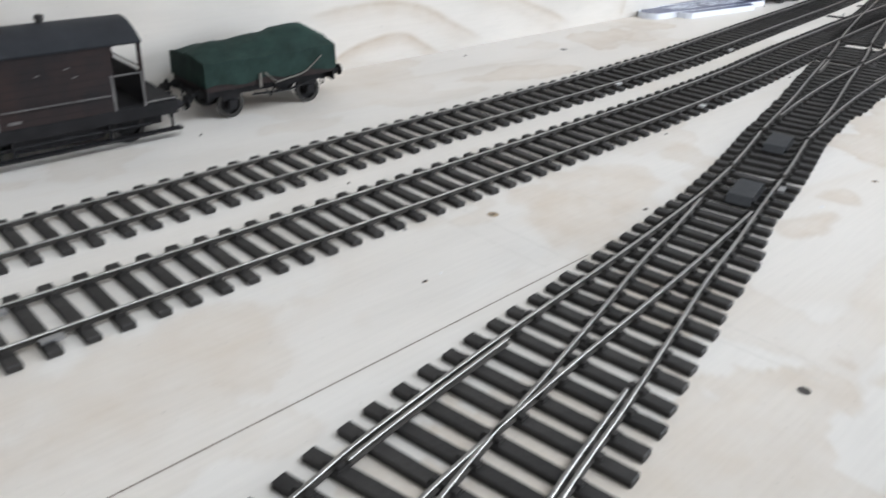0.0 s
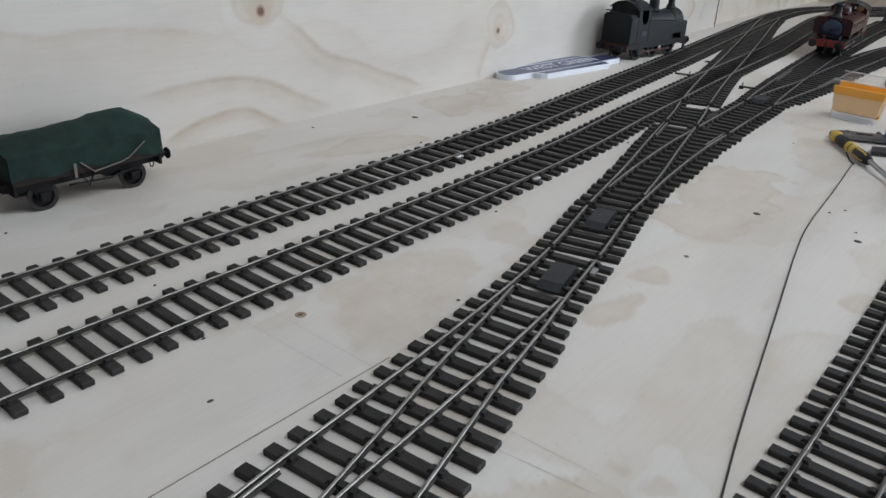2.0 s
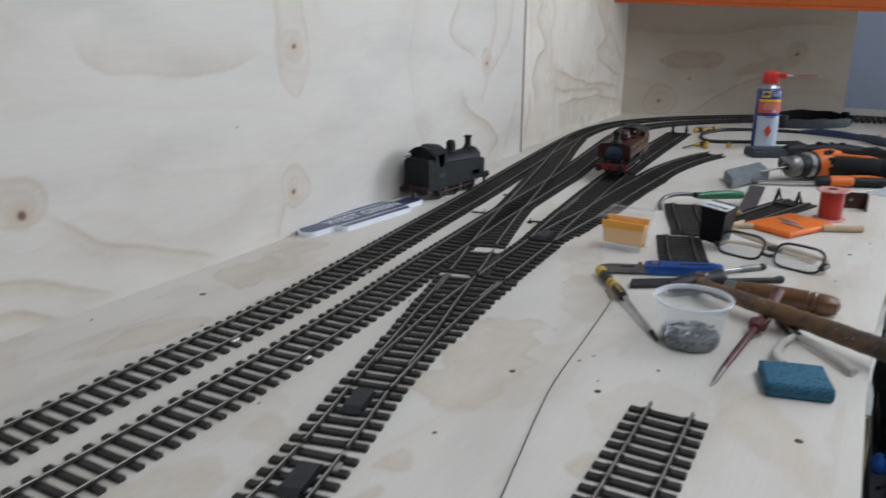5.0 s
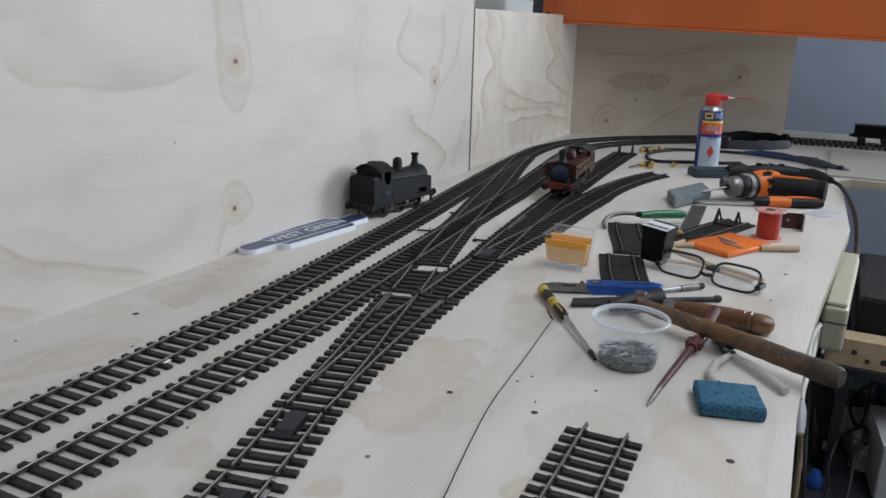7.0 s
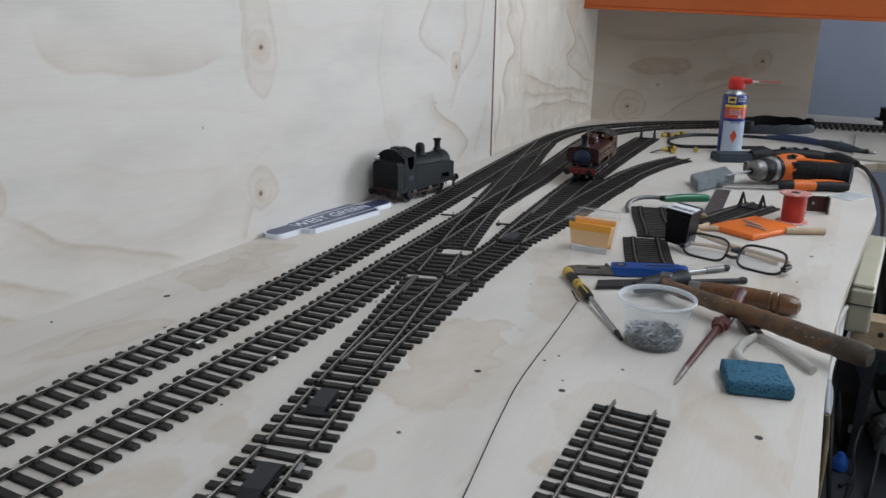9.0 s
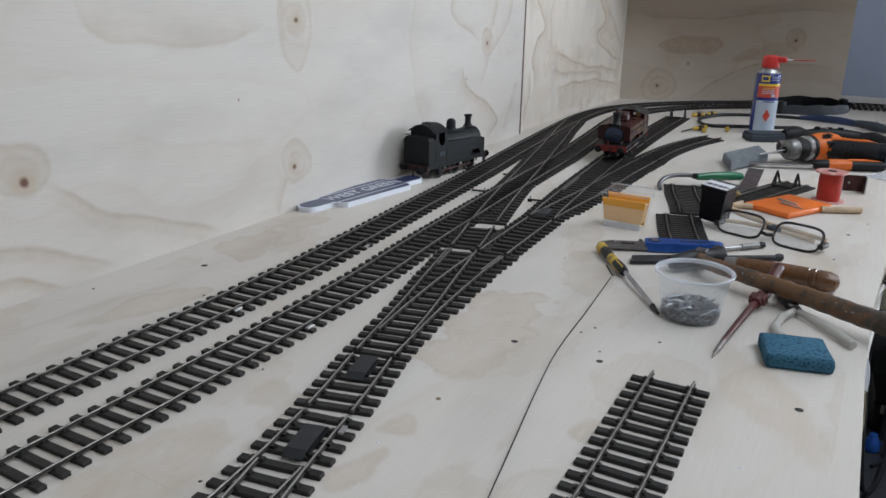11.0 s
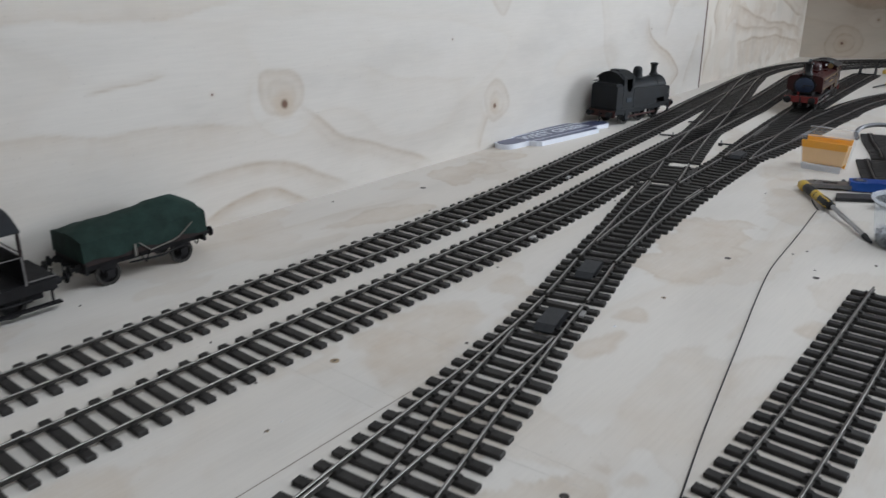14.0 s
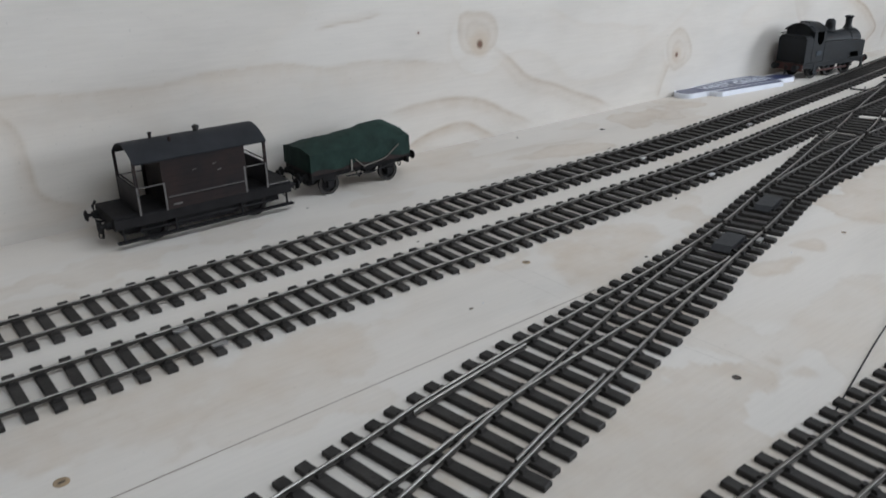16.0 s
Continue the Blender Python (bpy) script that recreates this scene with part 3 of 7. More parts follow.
def veneer(name, us, vs, place, mat, parent, growth, patches, label, blotch=0.0):
    """A thin sheet over a panel; place(u, v) gives its point in millimetres."""
    gu, gv = np.meshgrid(np.array(us, float), np.array(vs, float), indexing="ij")
    pu, pv = gu.ravel(), gv.ravel()
    soft, crisp = draw_figure(pu, pv, growth, patches, blotch)
    nu, nv = gu.shape
    k = np.arange(nu * nv).reshape(nu, nv)
    quads = np.stack([k[:-1, :-1], k[1:, :-1], k[1:, 1:], k[:-1, 1:]], -1).reshape(-1, 4)
    me = bpy.data.meshes.new(name)
    me.from_pydata((np.stack(place(pu, pv), 1) * MM).tolist(), [], quads.tolist())
    tone = me.attributes.new("figure", "FLOAT_COLOR", "POINT")
    tone.data.foreach_set("color", np.stack([soft, crisp, soft * 0, soft * 0 + 1], 1).ravel().astype(np.float32))
    me.materials.append(mat)
    ob = new(name, me)
    ob.parent = parent
    return tagged(ob, label)


WALL_GROWTH = [
    ([(575, 112), (587, 105), (610, 88), (635, 71), (680, 52), (720, 36), (766, 22), (806, 4)], 0.42, 0.22, 26, -1),
    ([(420, 50), (436, 54), (468, 60), (517, 56), (563, 47), (612, 27), (655, 4)], 0.42, 0.26, 20, -1),
    ([(440, 4), (455, 12), (487, 22), (533, 22), (565, 12), (598, -2)], 0.46, 0.26, 14, -1),
    ([(-60, 122), (60, 119), (145, 118), (244, 119), (317, 120), (370, 112), (437, 108), (510, 101), (552, 107)], 0.16, 0.26, 38, -1),
    ([(46, 112), (60, 93), (60, 71), (63, 46), (78, 32), (108, 18)], 0.30, 0.18, 18, -1),
]
WALL_GROWTH_UPPER = [
    ([(120, 222), (237, 214), (305, 211), (386, 209), (448, 213), (530, 223)], 0.10, 0.24, 40, 1),
    ([(630, 290), (640, 262), (660, 245), (680, 236), (735, 230), (800, 230), (870, 238), (905, 250)], 0.14, 0.26, 34, 1),
    ([(660, 150), (760, 120), (860, 112), (900, 116)], 0.06, 0.10, 34, -1),
    ([(340, 151), (354, 152), (380, 156), (412, 158), (424, 158)], 0.35, 0.0, 6, 1),
    ([(930, 50), (925, 44), (916, 24), (906, 0)], 0.26, 0.22, 18, -1),
    ([(932, 340), (928, 300), (930, 250), (936, 215)], 0.22, 0.12, 14, 1),
]
WALL_GROWTH_END = [
    ([(1424, 166), (1428, 150), (1440, 128), (1480, 104), (1520, 88), (1562, 62), (1572, 44), (1545, 26), (1530, 8)], 0.55, 0.30, 24, -1),
    ([(1556, 345), (1554, 300), (1555, 280), (1537, 222), (1519, 164), (1500, 112)], 0.34, 0.16, 20, -1),
    ([(1415, 350), (1412, 330), (1391, 298), (1374, 267), (1397, 245), (1440, 224), (1490, 203)], 0.34, 0.14, 16, 1),
    ([(1640, 350), (1628, 280), (1600, 230), (1550, 190), (1512, 178)], 0.30, 0.14, 20, -1),
    ([(1660, 130), (1640, 80), (1610, 40), (1600, 2)], 0.28, 0.14, 20, 1),
    ([(1280, 345), (1250, 280), (1240, 200), (1262, 120), (1290, 60), (1296, 2)], 0.10, 0.12, 40, 1),
]
WALL_PATCHES = [
    ([(531, 150), (545, 155), (572, 149), (587, 132), (582, 113), (560, 103), (535, 111), (527, 128)], 0.34, 0.24, 8),
    ([(540, 138), (552, 143), (570, 136), (575, 122), (563, 110), (545, 113), (538, 124)], 0.42, 0.20, 5),
    ([(918, 77), (928, 91), (947, 97), (968, 84), (975, 62), (958, 46), (941, 38), (924, 47)], 0.24, 0.24, 8),
    ([(932, 72), (944, 80), (958, 72), (958, 56), (944, 48), (932, 56)], 0.34, 0.2, 6),
    ([(922, 330), (923, 290), (926, 250), (934, 215), (947, 197), (962, 190), (978, 204), (986, 245), (982, 285), (968, 330)], 0.20, 0.22, 8),
    ([(935, 262), (946, 272), (968, 270), (974, 250), (964, 236), (944, 238)], 0.40, 0.24, 6),
    ([(1496, 215), (1510, 230), (1536, 222), (1542, 196), (1526, 178), (1502, 186)], 0.34, 0.3, 8),
]
wall_long = bpy.data.objects["wall_long"]
veneer("face_veneer", list(range(-900, -80, 50)) + list(np.arange(-80, 1687, 2.2)) + [1687.6], list(np.arange(-0.4, 419, 2.2)) + [419.6],
       lambda u, v: (u, u * 0 + WALL_Y - 0.5, v), M["ply_wall"], wall_long, WALL_GROWTH + WALL_GROWTH_UPPER + WALL_GROWTH_END, WALL_PATCHES, "pale figured face veneer with knots")

SECOND_GROWTH = [
    ([(2160, 345), (2180, 320), (2214, 278), (2264, 235), (2205, 198), (2238, 166), (2360, 128), (2450, 108)], 0.65, 0.28, 40, 1),
    ([(2270, 275), (2286, 261), (2336, 229), (2373, 196), (2429, 157), (2452, 140)], 0.5, 0.2, 26, -1),
    ([(1880, 166), (1987, 150), (2069, 128), (2196, 111), (2338, 97), (2452, 68)], 0.6, 0.26, 20, -1),
    ([(1880, 124), (2027, 107), (2173, 100), (2305, 80)], 0.5, 0.2, 14, -1),
    ([(1940, 74), (1955, 77), (2102, 80), (2287, 68), (2452, 34)], 0.6, 0.3, 24, -1),
]
SECOND_GROWTH_SIDE = [
    ([(1770, 350), (1784, 341), (1814, 314), (1790, 286), (1812, 258), (1844, 221), (1801, 194), (1779, 152), (1800, 121), (1790, 80)], 0.6, 0.25, 26, 1),
    ([(1850, 345), (1858, 336), (1893, 293), (1869, 250), (1886, 197), (1876, 150)], 0.4, 0.18, 26, 1),
    ([(1776, 130), (1769, 79), (1755, 44), (1750, 4)], 0.45, 0.2, 20, -1),
]
SECOND_PATCHES = [
    ([(1880, 166), (1987, 150), (2069, 128), (2196, 111), (2338, 97), (2452, 68), (2452, 52), (2305, 80), (2173, 98), (2027, 107), (1880, 126)], 0.34, 0.16, 10),
    ([(1940, 74), (2102, 80), (2287, 68), (2452, 34), (2452, 8), (2300, 30), (2150, 20), (1960, 38)], 0.38, 0.2, 12),
    ([(2160, 342), (2214, 278), (2264, 235), (2225, 205), (2300, 190), (2373, 196), (2336, 229), (2290, 270), (2260, 342)], 0.34, 0.2, 14),
]
veneer("face_veneer", np.arange(1729, 2452, 4.0), list(np.arange(-0.4, 341, 3.0)) + [341.6], lambda u, v: (u, u * 0 + WALL_Y + 16.6, v), M["ply_wall2"],
       bpy.data.objects["wall_long_2"], SECOND_GROWTH + SECOND_GROWTH_SIDE, SECOND_PATCHES, "pale face veneer with bold growth lines", 0.2)
END_PATCHES = [
    ([(102, 154), (144, 174), (203, 182), (263, 180), (290, 159), (268, 134), (218, 137), (168, 139), (128, 142)], 0.75, 0.25, 10),
    ([(310, 116), (367, 144), (435, 162), (505, 172), (520, 150), (488, 140), (410, 120)], 0.6, 0.2, 14),
    ([(62, 42), (76, 76), (112, 92), (152, 78), (164, 40), (140, 4), (80, 4)], 0.22, 0.3, 8),
    ([(86, 42), (96, 62), (116, 70), (138, 60), (142, 38), (128, 18), (100, 16)], 0.34, 0.34, 6),
    ([(472, 182), (486, 204), (514, 206), (534, 186), (524, 160), (494, 156)], 0.35, 0.3, 8),
]
END_GROWTH = [([(190, 2), (221, 15), (315, 77), (412, 108), (520, 112), (640, 96)], 0.4, 0.3, 40, -1), ([(20, 250), (160, 232), (320, 240), (480, 262), (660, 256)], 0.3, 0.3, 30, 1)]
veneer("face_veneer", list(np.arange(0.5, 666, 3.5)), list(np.arange(-0.4, 321, 3.5)), lambda u, v: (u, u * 0 - 0.5, v), M["ply_end_shaded"], bpy.data.objects["wall_end"], END_GROWTH, END_PATCHES, "face veneer with a brown oval figure, toned down for shade")

BOARD_PATCHES = [
    ([(640, 518), (655, 535), (690, 545), (721, 556), (778, 564), (825, 532), (826, 500), (799, 488), (745, 486), (690, 488), (622, 488), (618, 502), (652, 514)], 0.46, 0.20, 6),
    ([(747, 872), (781, 896), (834, 902), (891, 892), (930, 872), (973, 837), (897, 855), (818, 845), (764, 848)], 0.42, 0.22, 7),
    ([(326, 558), (338, 596), (394, 614), (468, 600), (450, 568), (377, 554)], 0.5, 0.06, 18),
    ([(528, 504), (556, 500), (555, 487), (538, 481)], 0.4, 0.16, 5),
    ([(471, 498), (499, 495), (511, 487), (490, 482), (461, 488)], 0.4, 0.16, 5),
    ([(345, 398), (358, 397), (355, 390), (349, 388)], 0.35, 0.15, 4),
    ([(592, 388), (615, 381), (611, 373), (588, 376)], 0.4, 0.15, 5),
]
BOARD_PATCHES_MORE = [
    ([(524, 833), (555, 843), (610, 843), (645, 830), (652, 806), (628, 797), (592, 800), (565, 813)], 0.34, 0.2, 7),
    ([(300, 640), (380, 625), (480, 612), (560, 618), (610, 622), (560, 606), (500, 594), (440, 584), (390, 602)], 0.4, 0.08, 16),
    ([(-120, 640), (-60, 600), (60, 585), (180, 590), (210, 610), (120, 632), (0, 645)], 0.36, 0.08, 20),
    ([(-100, 224), (324, 224), (325, 300), (324, 375), (324, 453), (318, 500), (200, 470), (0, 430), (-100, 400)], 0.40, 0.16, 5),
    ([(860, 470), (880, 500), (930, 520), (985, 512), (960, 480), (905, 462)], 0.3, 0.12, 10),
    ([(1030, 560), (1075, 572), (1090, 545), (1062, 520), (1028, 530)], 0.26, 0.14, 8),
    ([(-60, 840), (40, 830), (140, 850), (230, 838), (200, 815), (60, 806), (-50, 815)], 0.25, 0.12, 12),
]
BOARD_GROWTH = [([(440, 388), (468, 392), (512, 398), (538, 390), (556, 370)], 0.16, 0.16, 24, -1), ([(300, 925), (420, 880), (560, 862), (700, 840)], 0.10, 0.16, 22, -1), ([(600, 300), (680, 318), (760, 300), (830, 240)], 0.12, 0.16, 24, -1)]
veneer("face_veneer", np.arange(-300, 1700, 2.9), np.arange(225, 924.4, 2.9), lambda u, v: (u, v, u * 0 + 0.2), M["ply_board"], board, BOARD_GROWTH, BOARD_PATCHES + BOARD_PATCHES_MORE, "pale board veneer with tan stains", 0.26)

slab("trim_sheet", 2092, -900, 0.3, 2552, 224, 5.5, M["ply_sheet_dim"], "thin plywood sheet lying on the board, weak light put into its colour", "sheet", 0.6)

# plain legs under the board
for k, (lx, ly) in enumerate(((-800, 300), (-800, 860), (400, 300), (400, 860), (1500, 300), (1500, 860), (2600, -1300), (2600, 700))):
    slab("trim_leg_%d" % (k + 1), lx - 22, ly - 22, -800, lx + 22, ly + 22, -18.4, M["pale_wood"], "plain wooden leg under the layout board", "leg")

# ---- track ----
GAUGE = 16.8
RAIL = [(-1.5, 0), (1.5, 0), (1.5, 0.4), (0.4, 0.7), (0.4, 1.8), (0.85, 2.1), (0.85, 2.5), (0.5, 2.8), (-0.5, 2.8), (-0.85, 2.5), (-0.85, 2.1), (-0.4, 1.8), (-0.4, 0.7), (-1.5, 0.4)]
SLEEPER_TOP = 3.5


def rail(path, parent, a=0, b=None, name="rail", head="rail_head"):
    pts = path[a:b]
    if len(pts) < 2:
        return None
    ob = part(name, sweep([p + Vector((0, 0, SLEEPER_TOP)) for p in pts], RAIL), M["rail"], parent)
    ob.data.materials.append(M[head])
    for f in ob.data.polygons:
        if f.normal.z > 0.5 and f.center.z > (SLEEPER_TOP + 2.3) * MM:
            f.material_index = 1
    return ob


sleeper_meshes = {}


def sleeper_mesh(length, width, chairs):
    """A moulded sleeper with a chair under each rail."""
    key = (round(length), round(width), chairs)
    if key not in sleeper_meshes:
        bm = box(-width / 2, -length / 2, 0, width / 2, length / 2, SLEEPER_TOP, 0.5, 1)
        for s in chairs:
            box(-width * 0.32, s - 4.2, SLEEPER_TOP, width * 0.32, s + 4.2, SLEEPER_TOP + 0.8, 0, bm=bm)
            for e in (-2.6, 2.6):
                box(-width * 0.26, s + e - 1.0, SLEEPER_TOP + 0.8, width * 0.26, s + e + 1.0, SLEEPER_TOP + 1.7, 0, bm=bm)
        bmesh.ops.transform(bm, matrix=Matrix.Scale(MM, 4), verts=bm.verts)
        me = bpy.data.meshes.new("sleeper")
        bm.to_mesh(me)
        bm.free()
        me.materials.append(M["sleeper"])
        sleeper_meshes[key] = me
    return sleeper_meshes[key]


def chair_mesh():
    """A moulded chair: a base plate and two jaws."""
    if "chair" not in sleeper_meshes:
        bm = box(-2.4, -4.0, 0, 2.4, 4.0, 0.8)
        for e in (-2.5, 2.5):
            box(-1.9, e - 1.0, 0.8, 1.9, e + 1.0, 1.7, bm=bm)
        bmesh.ops.transform(bm, matrix=Matrix.Scale(MM, 4), verts=bm.verts)
        me = bpy.data.meshes.new("chair")
        bm.to_mesh(me)
        bm.free()
        me.materials.append(M["sleeper"])
        sleeper_meshes["chair"] = me
    return sleeper_meshes["chair"]


def lay_sleepers(parent, path, pitch, width, length, step, start=0.0, chairs=(-GAUGE, GAUGE), lo=None, rng=random.Random(3)):
    """Sleepers square to the path; lo(k) may give (from, to) across for long turnout timbers."""
    s, count = start, 0
    laid = []
    total = step * (len(path) - 1)
    while s <= total:
        i = min(int(s / step), len(path) - 2)
        f = s / step - i
        p = path[i].lerp(path[i + 1], f)
        d = (path[i + 1] - path[i]).normalized()
        a, b = lo(s) if lo else (-length / 2, length / 2)
        n = Vector((-d.y, d.x, 0))
        c = p + n * ((a + b) / 2)
        ob = new("sleeper", sleeper_mesh(round((b - a) / 3) * 3, width, chairs if not lo else ()))
        ob.parent = parent
        ob.matrix_basis = mmpose(c.x, c.y, 0, 0, 0, math.degrees(math.atan2(d.y, d.x)) + rng.uniform(-1.2, 1.2))
        laid.append((p, d, n, a, b))
        count += 1
        s = start + count * pitch + rng.uniform(-0.5, 0.5)
    return laid


def plain_track(points, pitch, width, length, label, a=0.0):
    t = thing("track", 0, 0, 0, 0, label, "track", "railway tracks")
    path = smooth_path(points, 8.0)
    for off in (-GAUGE, GAUGE):
        rail(side_path(path, off), t)
    lay_sleepers(t, path, pitch, width, length, 8.0, a)
    return t


def nearest(p, path):
    return min((p - q).length for q in path)


def turnout(main, branch, pitch, width, length, label, extra=0):
    """A point: main and branch share their first place. Stock rails, blades from where they part, guard rails."""
    t = thing("turnout", 0, 0, 0, 0, label, "turnout", "railway points")
    A, B = smooth_path(main, 6.0), smooth_path(branch, 6.0)
    dA, end = (A[-1] - A[0]), B[-1]
    left = (dA.x * (end - A[0]).y - dA.y * (end - A[0]).x) > 0
    o = -GAUGE if left else GAUGE
    stockA, stockB = side_path(A, o), side_path(B, -o)
    bladeA, bladeB = side_path(A, -o), side_path(B, o)
    rail(stockA, t, name="stock_rail")
    rail(stockB, t, name="stock_rail")
    for blade, stock in ((bladeA, stockB), (bladeB, stockA)):
        k = next((i for i, p in enumerate(blade) if nearest(p, stock) > 2.6), 0)
        rail(blade, t, k, name="switch_blade")
    frog = min(range(len(bladeA)), key=lambda i: nearest(bladeA[i], bladeB) + (99 if i < 12 else 0))
    for path, s in ((A, o * 0.80), (B, -o * 0.80)):
        rail(side_path(path, s), t, max(0, frog - 8), min(len(path), frog + 9), "guard_rail")

    def span(s):
        i = min(int(s / 6.0), len(A) - 1)
        d = (A[min(i + 1, len(A) - 1)] - A[max(i - 1, 0)]).normalized()
        n = Vector((-d.y, d.x, 0))
        q = min(B, key=lambda b: abs((b - A[i]).dot(d)))
        off = (q - A[i]).dot(n)
        return min(0, off) - length / 2 - (4 if off < -6 else 0), max(0, off) + length / 2 + (4 if off > 6 else 0)

    laid = lay_sleepers(t, A, pitch, width, length, 6.0, 3.0, lo=span)
    chair = chair_mesh()
    for rails in (stockA, stockB, bladeA, bladeB):
        for p, d, n, a, b in laid:
            q = min(rails, key=lambda r: abs((r - p).dot(d)))
            q = q - d * (q - p).dot(d)
            if abs((q - min(rails, key=lambda r: (r - q).length)).length) < 6 and a < (q - p).dot(n) < b:
                ob = new("chair", chair)
                ob.parent = t
                ob.matrix_basis = mmpose(q.x, q.y, SLEEPER_TOP, 0, 0, math.degrees(math.atan2(d.y, d.x)))
    return t


PITCH = 15.5


def fishplates(points):
    """Small bright joiners clipped to the foot of the rails."""
    for x, y, a in points:
        t = thing("rail_joiner", x, y, SLEEPER_TOP, a, "small bright metal rail joiner clipped on a rail", "rail joiner", "rail joiners")
        part("clip", box(-5, -1.9, 0.2, 5, 1.9, 2.2, 0.4), M["steel"], t)


T1 = [(-420, 742.5), (0, 743.5), (100, 744.5), (560, 749.5), (730, 757.5), (812, 764.5), (1040, 789.5), (1275, 814.5), (1570, 852), (1950, 895), (2130, 899), (2260, 870), (2380, 802), (2470, 722), (2560, 622), (2690, 452), (2736, 302), (2745, 102), (2745, -298)]
T2 = [(-420, 658.8), (50, 660.8), (300, 662.8), (560, 667.8), (744, 678.8), (853, 690.8), (934, 699.8), (1013, 706.8), (1184, 721.8), (1427, 739), (1512, 745), (1768, 777), (2036, 810), (2180, 802), (2300, 752), (2400, 674), (2500, 562), (2610, 422), (2655, 302), (2662, 102), (2662, -298)]
plain_track(T1, 15.8, 6.8, 58, "outer main line of dark sleepers and dull nickel rails", 1.4)
plain_track(T2, 15.65, 6.8, 58, "inner main line of dark sleepers and dull nickel rails", 1.8)
A = [(520, 543), (464, 532), (400, 522.5), (355, 516.5), (300, 510), (240, 503), (164, 492), (121, 483), (0, 461), (-120, 435)]
B = [(520, 543), (464, 530), (410, 516.5), (355, 504), (300, 489), (240, 473), (188, 460), (100, 434), (0, 405), (-80, 381)]
turnout(A, B, PITCH, 7.2, 59, "curved turnout with long dark timbers and bright running rails")
plain_track([(612, 567), (560, 553), (526, 544.5)], PITCH, 7.2, 59, "short dark track between two turnouts", 4)
turnout([(620, 569), (723, 593), (811, 616), (900, 638.3)], [(620, 569), (725, 586), (826, 598), (900, 603)], PITCH, 7.2, 59, "dark turnout leading to the yard and the crossing")
plain_track([(1024, 673), (1115, 697), (1208, 720), (1340, 750), (1640, 822), (1800, 862), (1920, 888)], PITCH, 7.2, 59, "dark crossing track that cuts over the inner line", 3)
turnout([(1085, 615), (1150, 624), (1327, 643), (1575, 666)], [(1085, 615), (1180, 611), (1270, 606), (1406, 607), (1560, 603)], PITCH, 7.2, 59, "yard turnout with dark timbers")
plain_track([(914, 642), (960, 654), (1010, 669)], PITCH, 7.2, 59, "short dark track leading into the crossing", 3)
plain_track([(912, 604), (990, 609), (1076, 614)], PITCH, 7.2, 59, "short dark yard track", 4)
plain_track([(1584, 667), (1850, 682), (2166, 694)], PITCH, 7.2, 59, "dark siding that ends at a buffer stop", 4)
plain_track([(1569, 603), (1660, 599), (1760, 586), (1850, 565), (1896, 549)], PITCH, 7.2, 59, "short curved siding with a bare end", 4)
LOOSE = [(698, 344), (548, 340.5), (440, 339.5), (300, 340), (150, 340)]
loose = thing("track", 0, 0, 0, 0, "loose length of straight track lying on the board", "track", "railway tracks")
lp = smooth_path(LOOSE, 8.0)
for off in (-16.4, 16.4):
    rail(side_path([lp[0] + Vector((9, -0.3, 0))] + lp, off), loose, head="rail_dull")
lay_sleepers(loose, lp, 15.0, 6.6, 59, 8.0, 2, chairs=(-16.4, 16.4))
fishplates([(628, 731, 3), (632, 648, 3), (100, 640, 0), (88, 674, 0), (508, 519, 14), (850, 740, 6)])


def ramp(x, y, turn, label):
    """A grey plate between the rails, its two ends bent down to the sleepers."""
    t = thing("uncoupler_ramp", x, y, SLEEPER_TOP, turn, label, "uncoupler", "uncoupler ramps")
    side = [(-21, 0.8), (-15, 4.4), (15, 4.4), (21, 0.8), (21, 0), (15, 3.4), (-15, 3.4), (-21, 0)]
    bm = bmesh.new()
    rows = [[bm.verts.new((a, w, b)) for a, b in side] for w in (-7.5, 7.5)]
    for k in range(8):
        bm.faces.new((rows[0][k], rows[0][(k + 1) % 8], rows[1][(k + 1) % 8], rows[1][k]))
    for r in rows:
        for q in ((0, 1, 6, 7), (1, 2, 5, 6), (2, 3, 4, 5)):
            bm.faces.new([r[j] for j in q])
    bmesh.ops.recalc_face_normals(bm, faces=bm.faces)
    part("plate", bm, M["grey_ramp"], t)
    part("base", box(-14, -9, 0.1, 14, 9, 2.0), M["dark"], t)


ramp(485, 532, 14, "dark grey uncoupler plate between the rails")
ramp(593, 562, 15, "dark grey uncoupler plate between the rails")
ramp(1104, 620, 7, "dark grey uncoupler plate between the rails")


def point_rod(x, y, turn):
    """The end of a turnout's tie bar with its pin, beside the rails."""
    t = thing("point_rod", x, y, 0, turn, "end of a dark turnout tie bar with its pin", "point rod", "point rods")
    part("bar", box(-12, -2, 2.2, 12, 2, 4.4, 0.4), M["dark"], t)
    part("foot", box(-12, -1.6, 0, -6, 1.6, 2.2), M["dark"], t)
    part("pin", cyl((-8, 0, 4), (-8, 0, 9), 1.1, None, 8), M["steel"], t)


point_rod(1174, 757, 104)
point_rod(1303, 766, 104)
point_rod(1169, 661, -76)

# ---- rolling stock ----


def extrude_x(outline, x0, x1, bm=None):
    """A closed outline of (y, z), drawn out along x."""
    out = bm or bmesh.new()
    a = [out.verts.new((x0, y, z)) for y, z in outline]
    b = [out.verts.new((x1, y, z)) for y, z in outline]
    n = len(outline)
    faces = [out.faces.new(a), out.faces.new(list(reversed(b)))]
    for k in range(n):
        faces.append(out.faces.new((a[k], a[(k + 1) % n], b[(k + 1) % n], b[k])))
    bmesh.ops.recalc_face_normals(out, faces=faces)
    return out


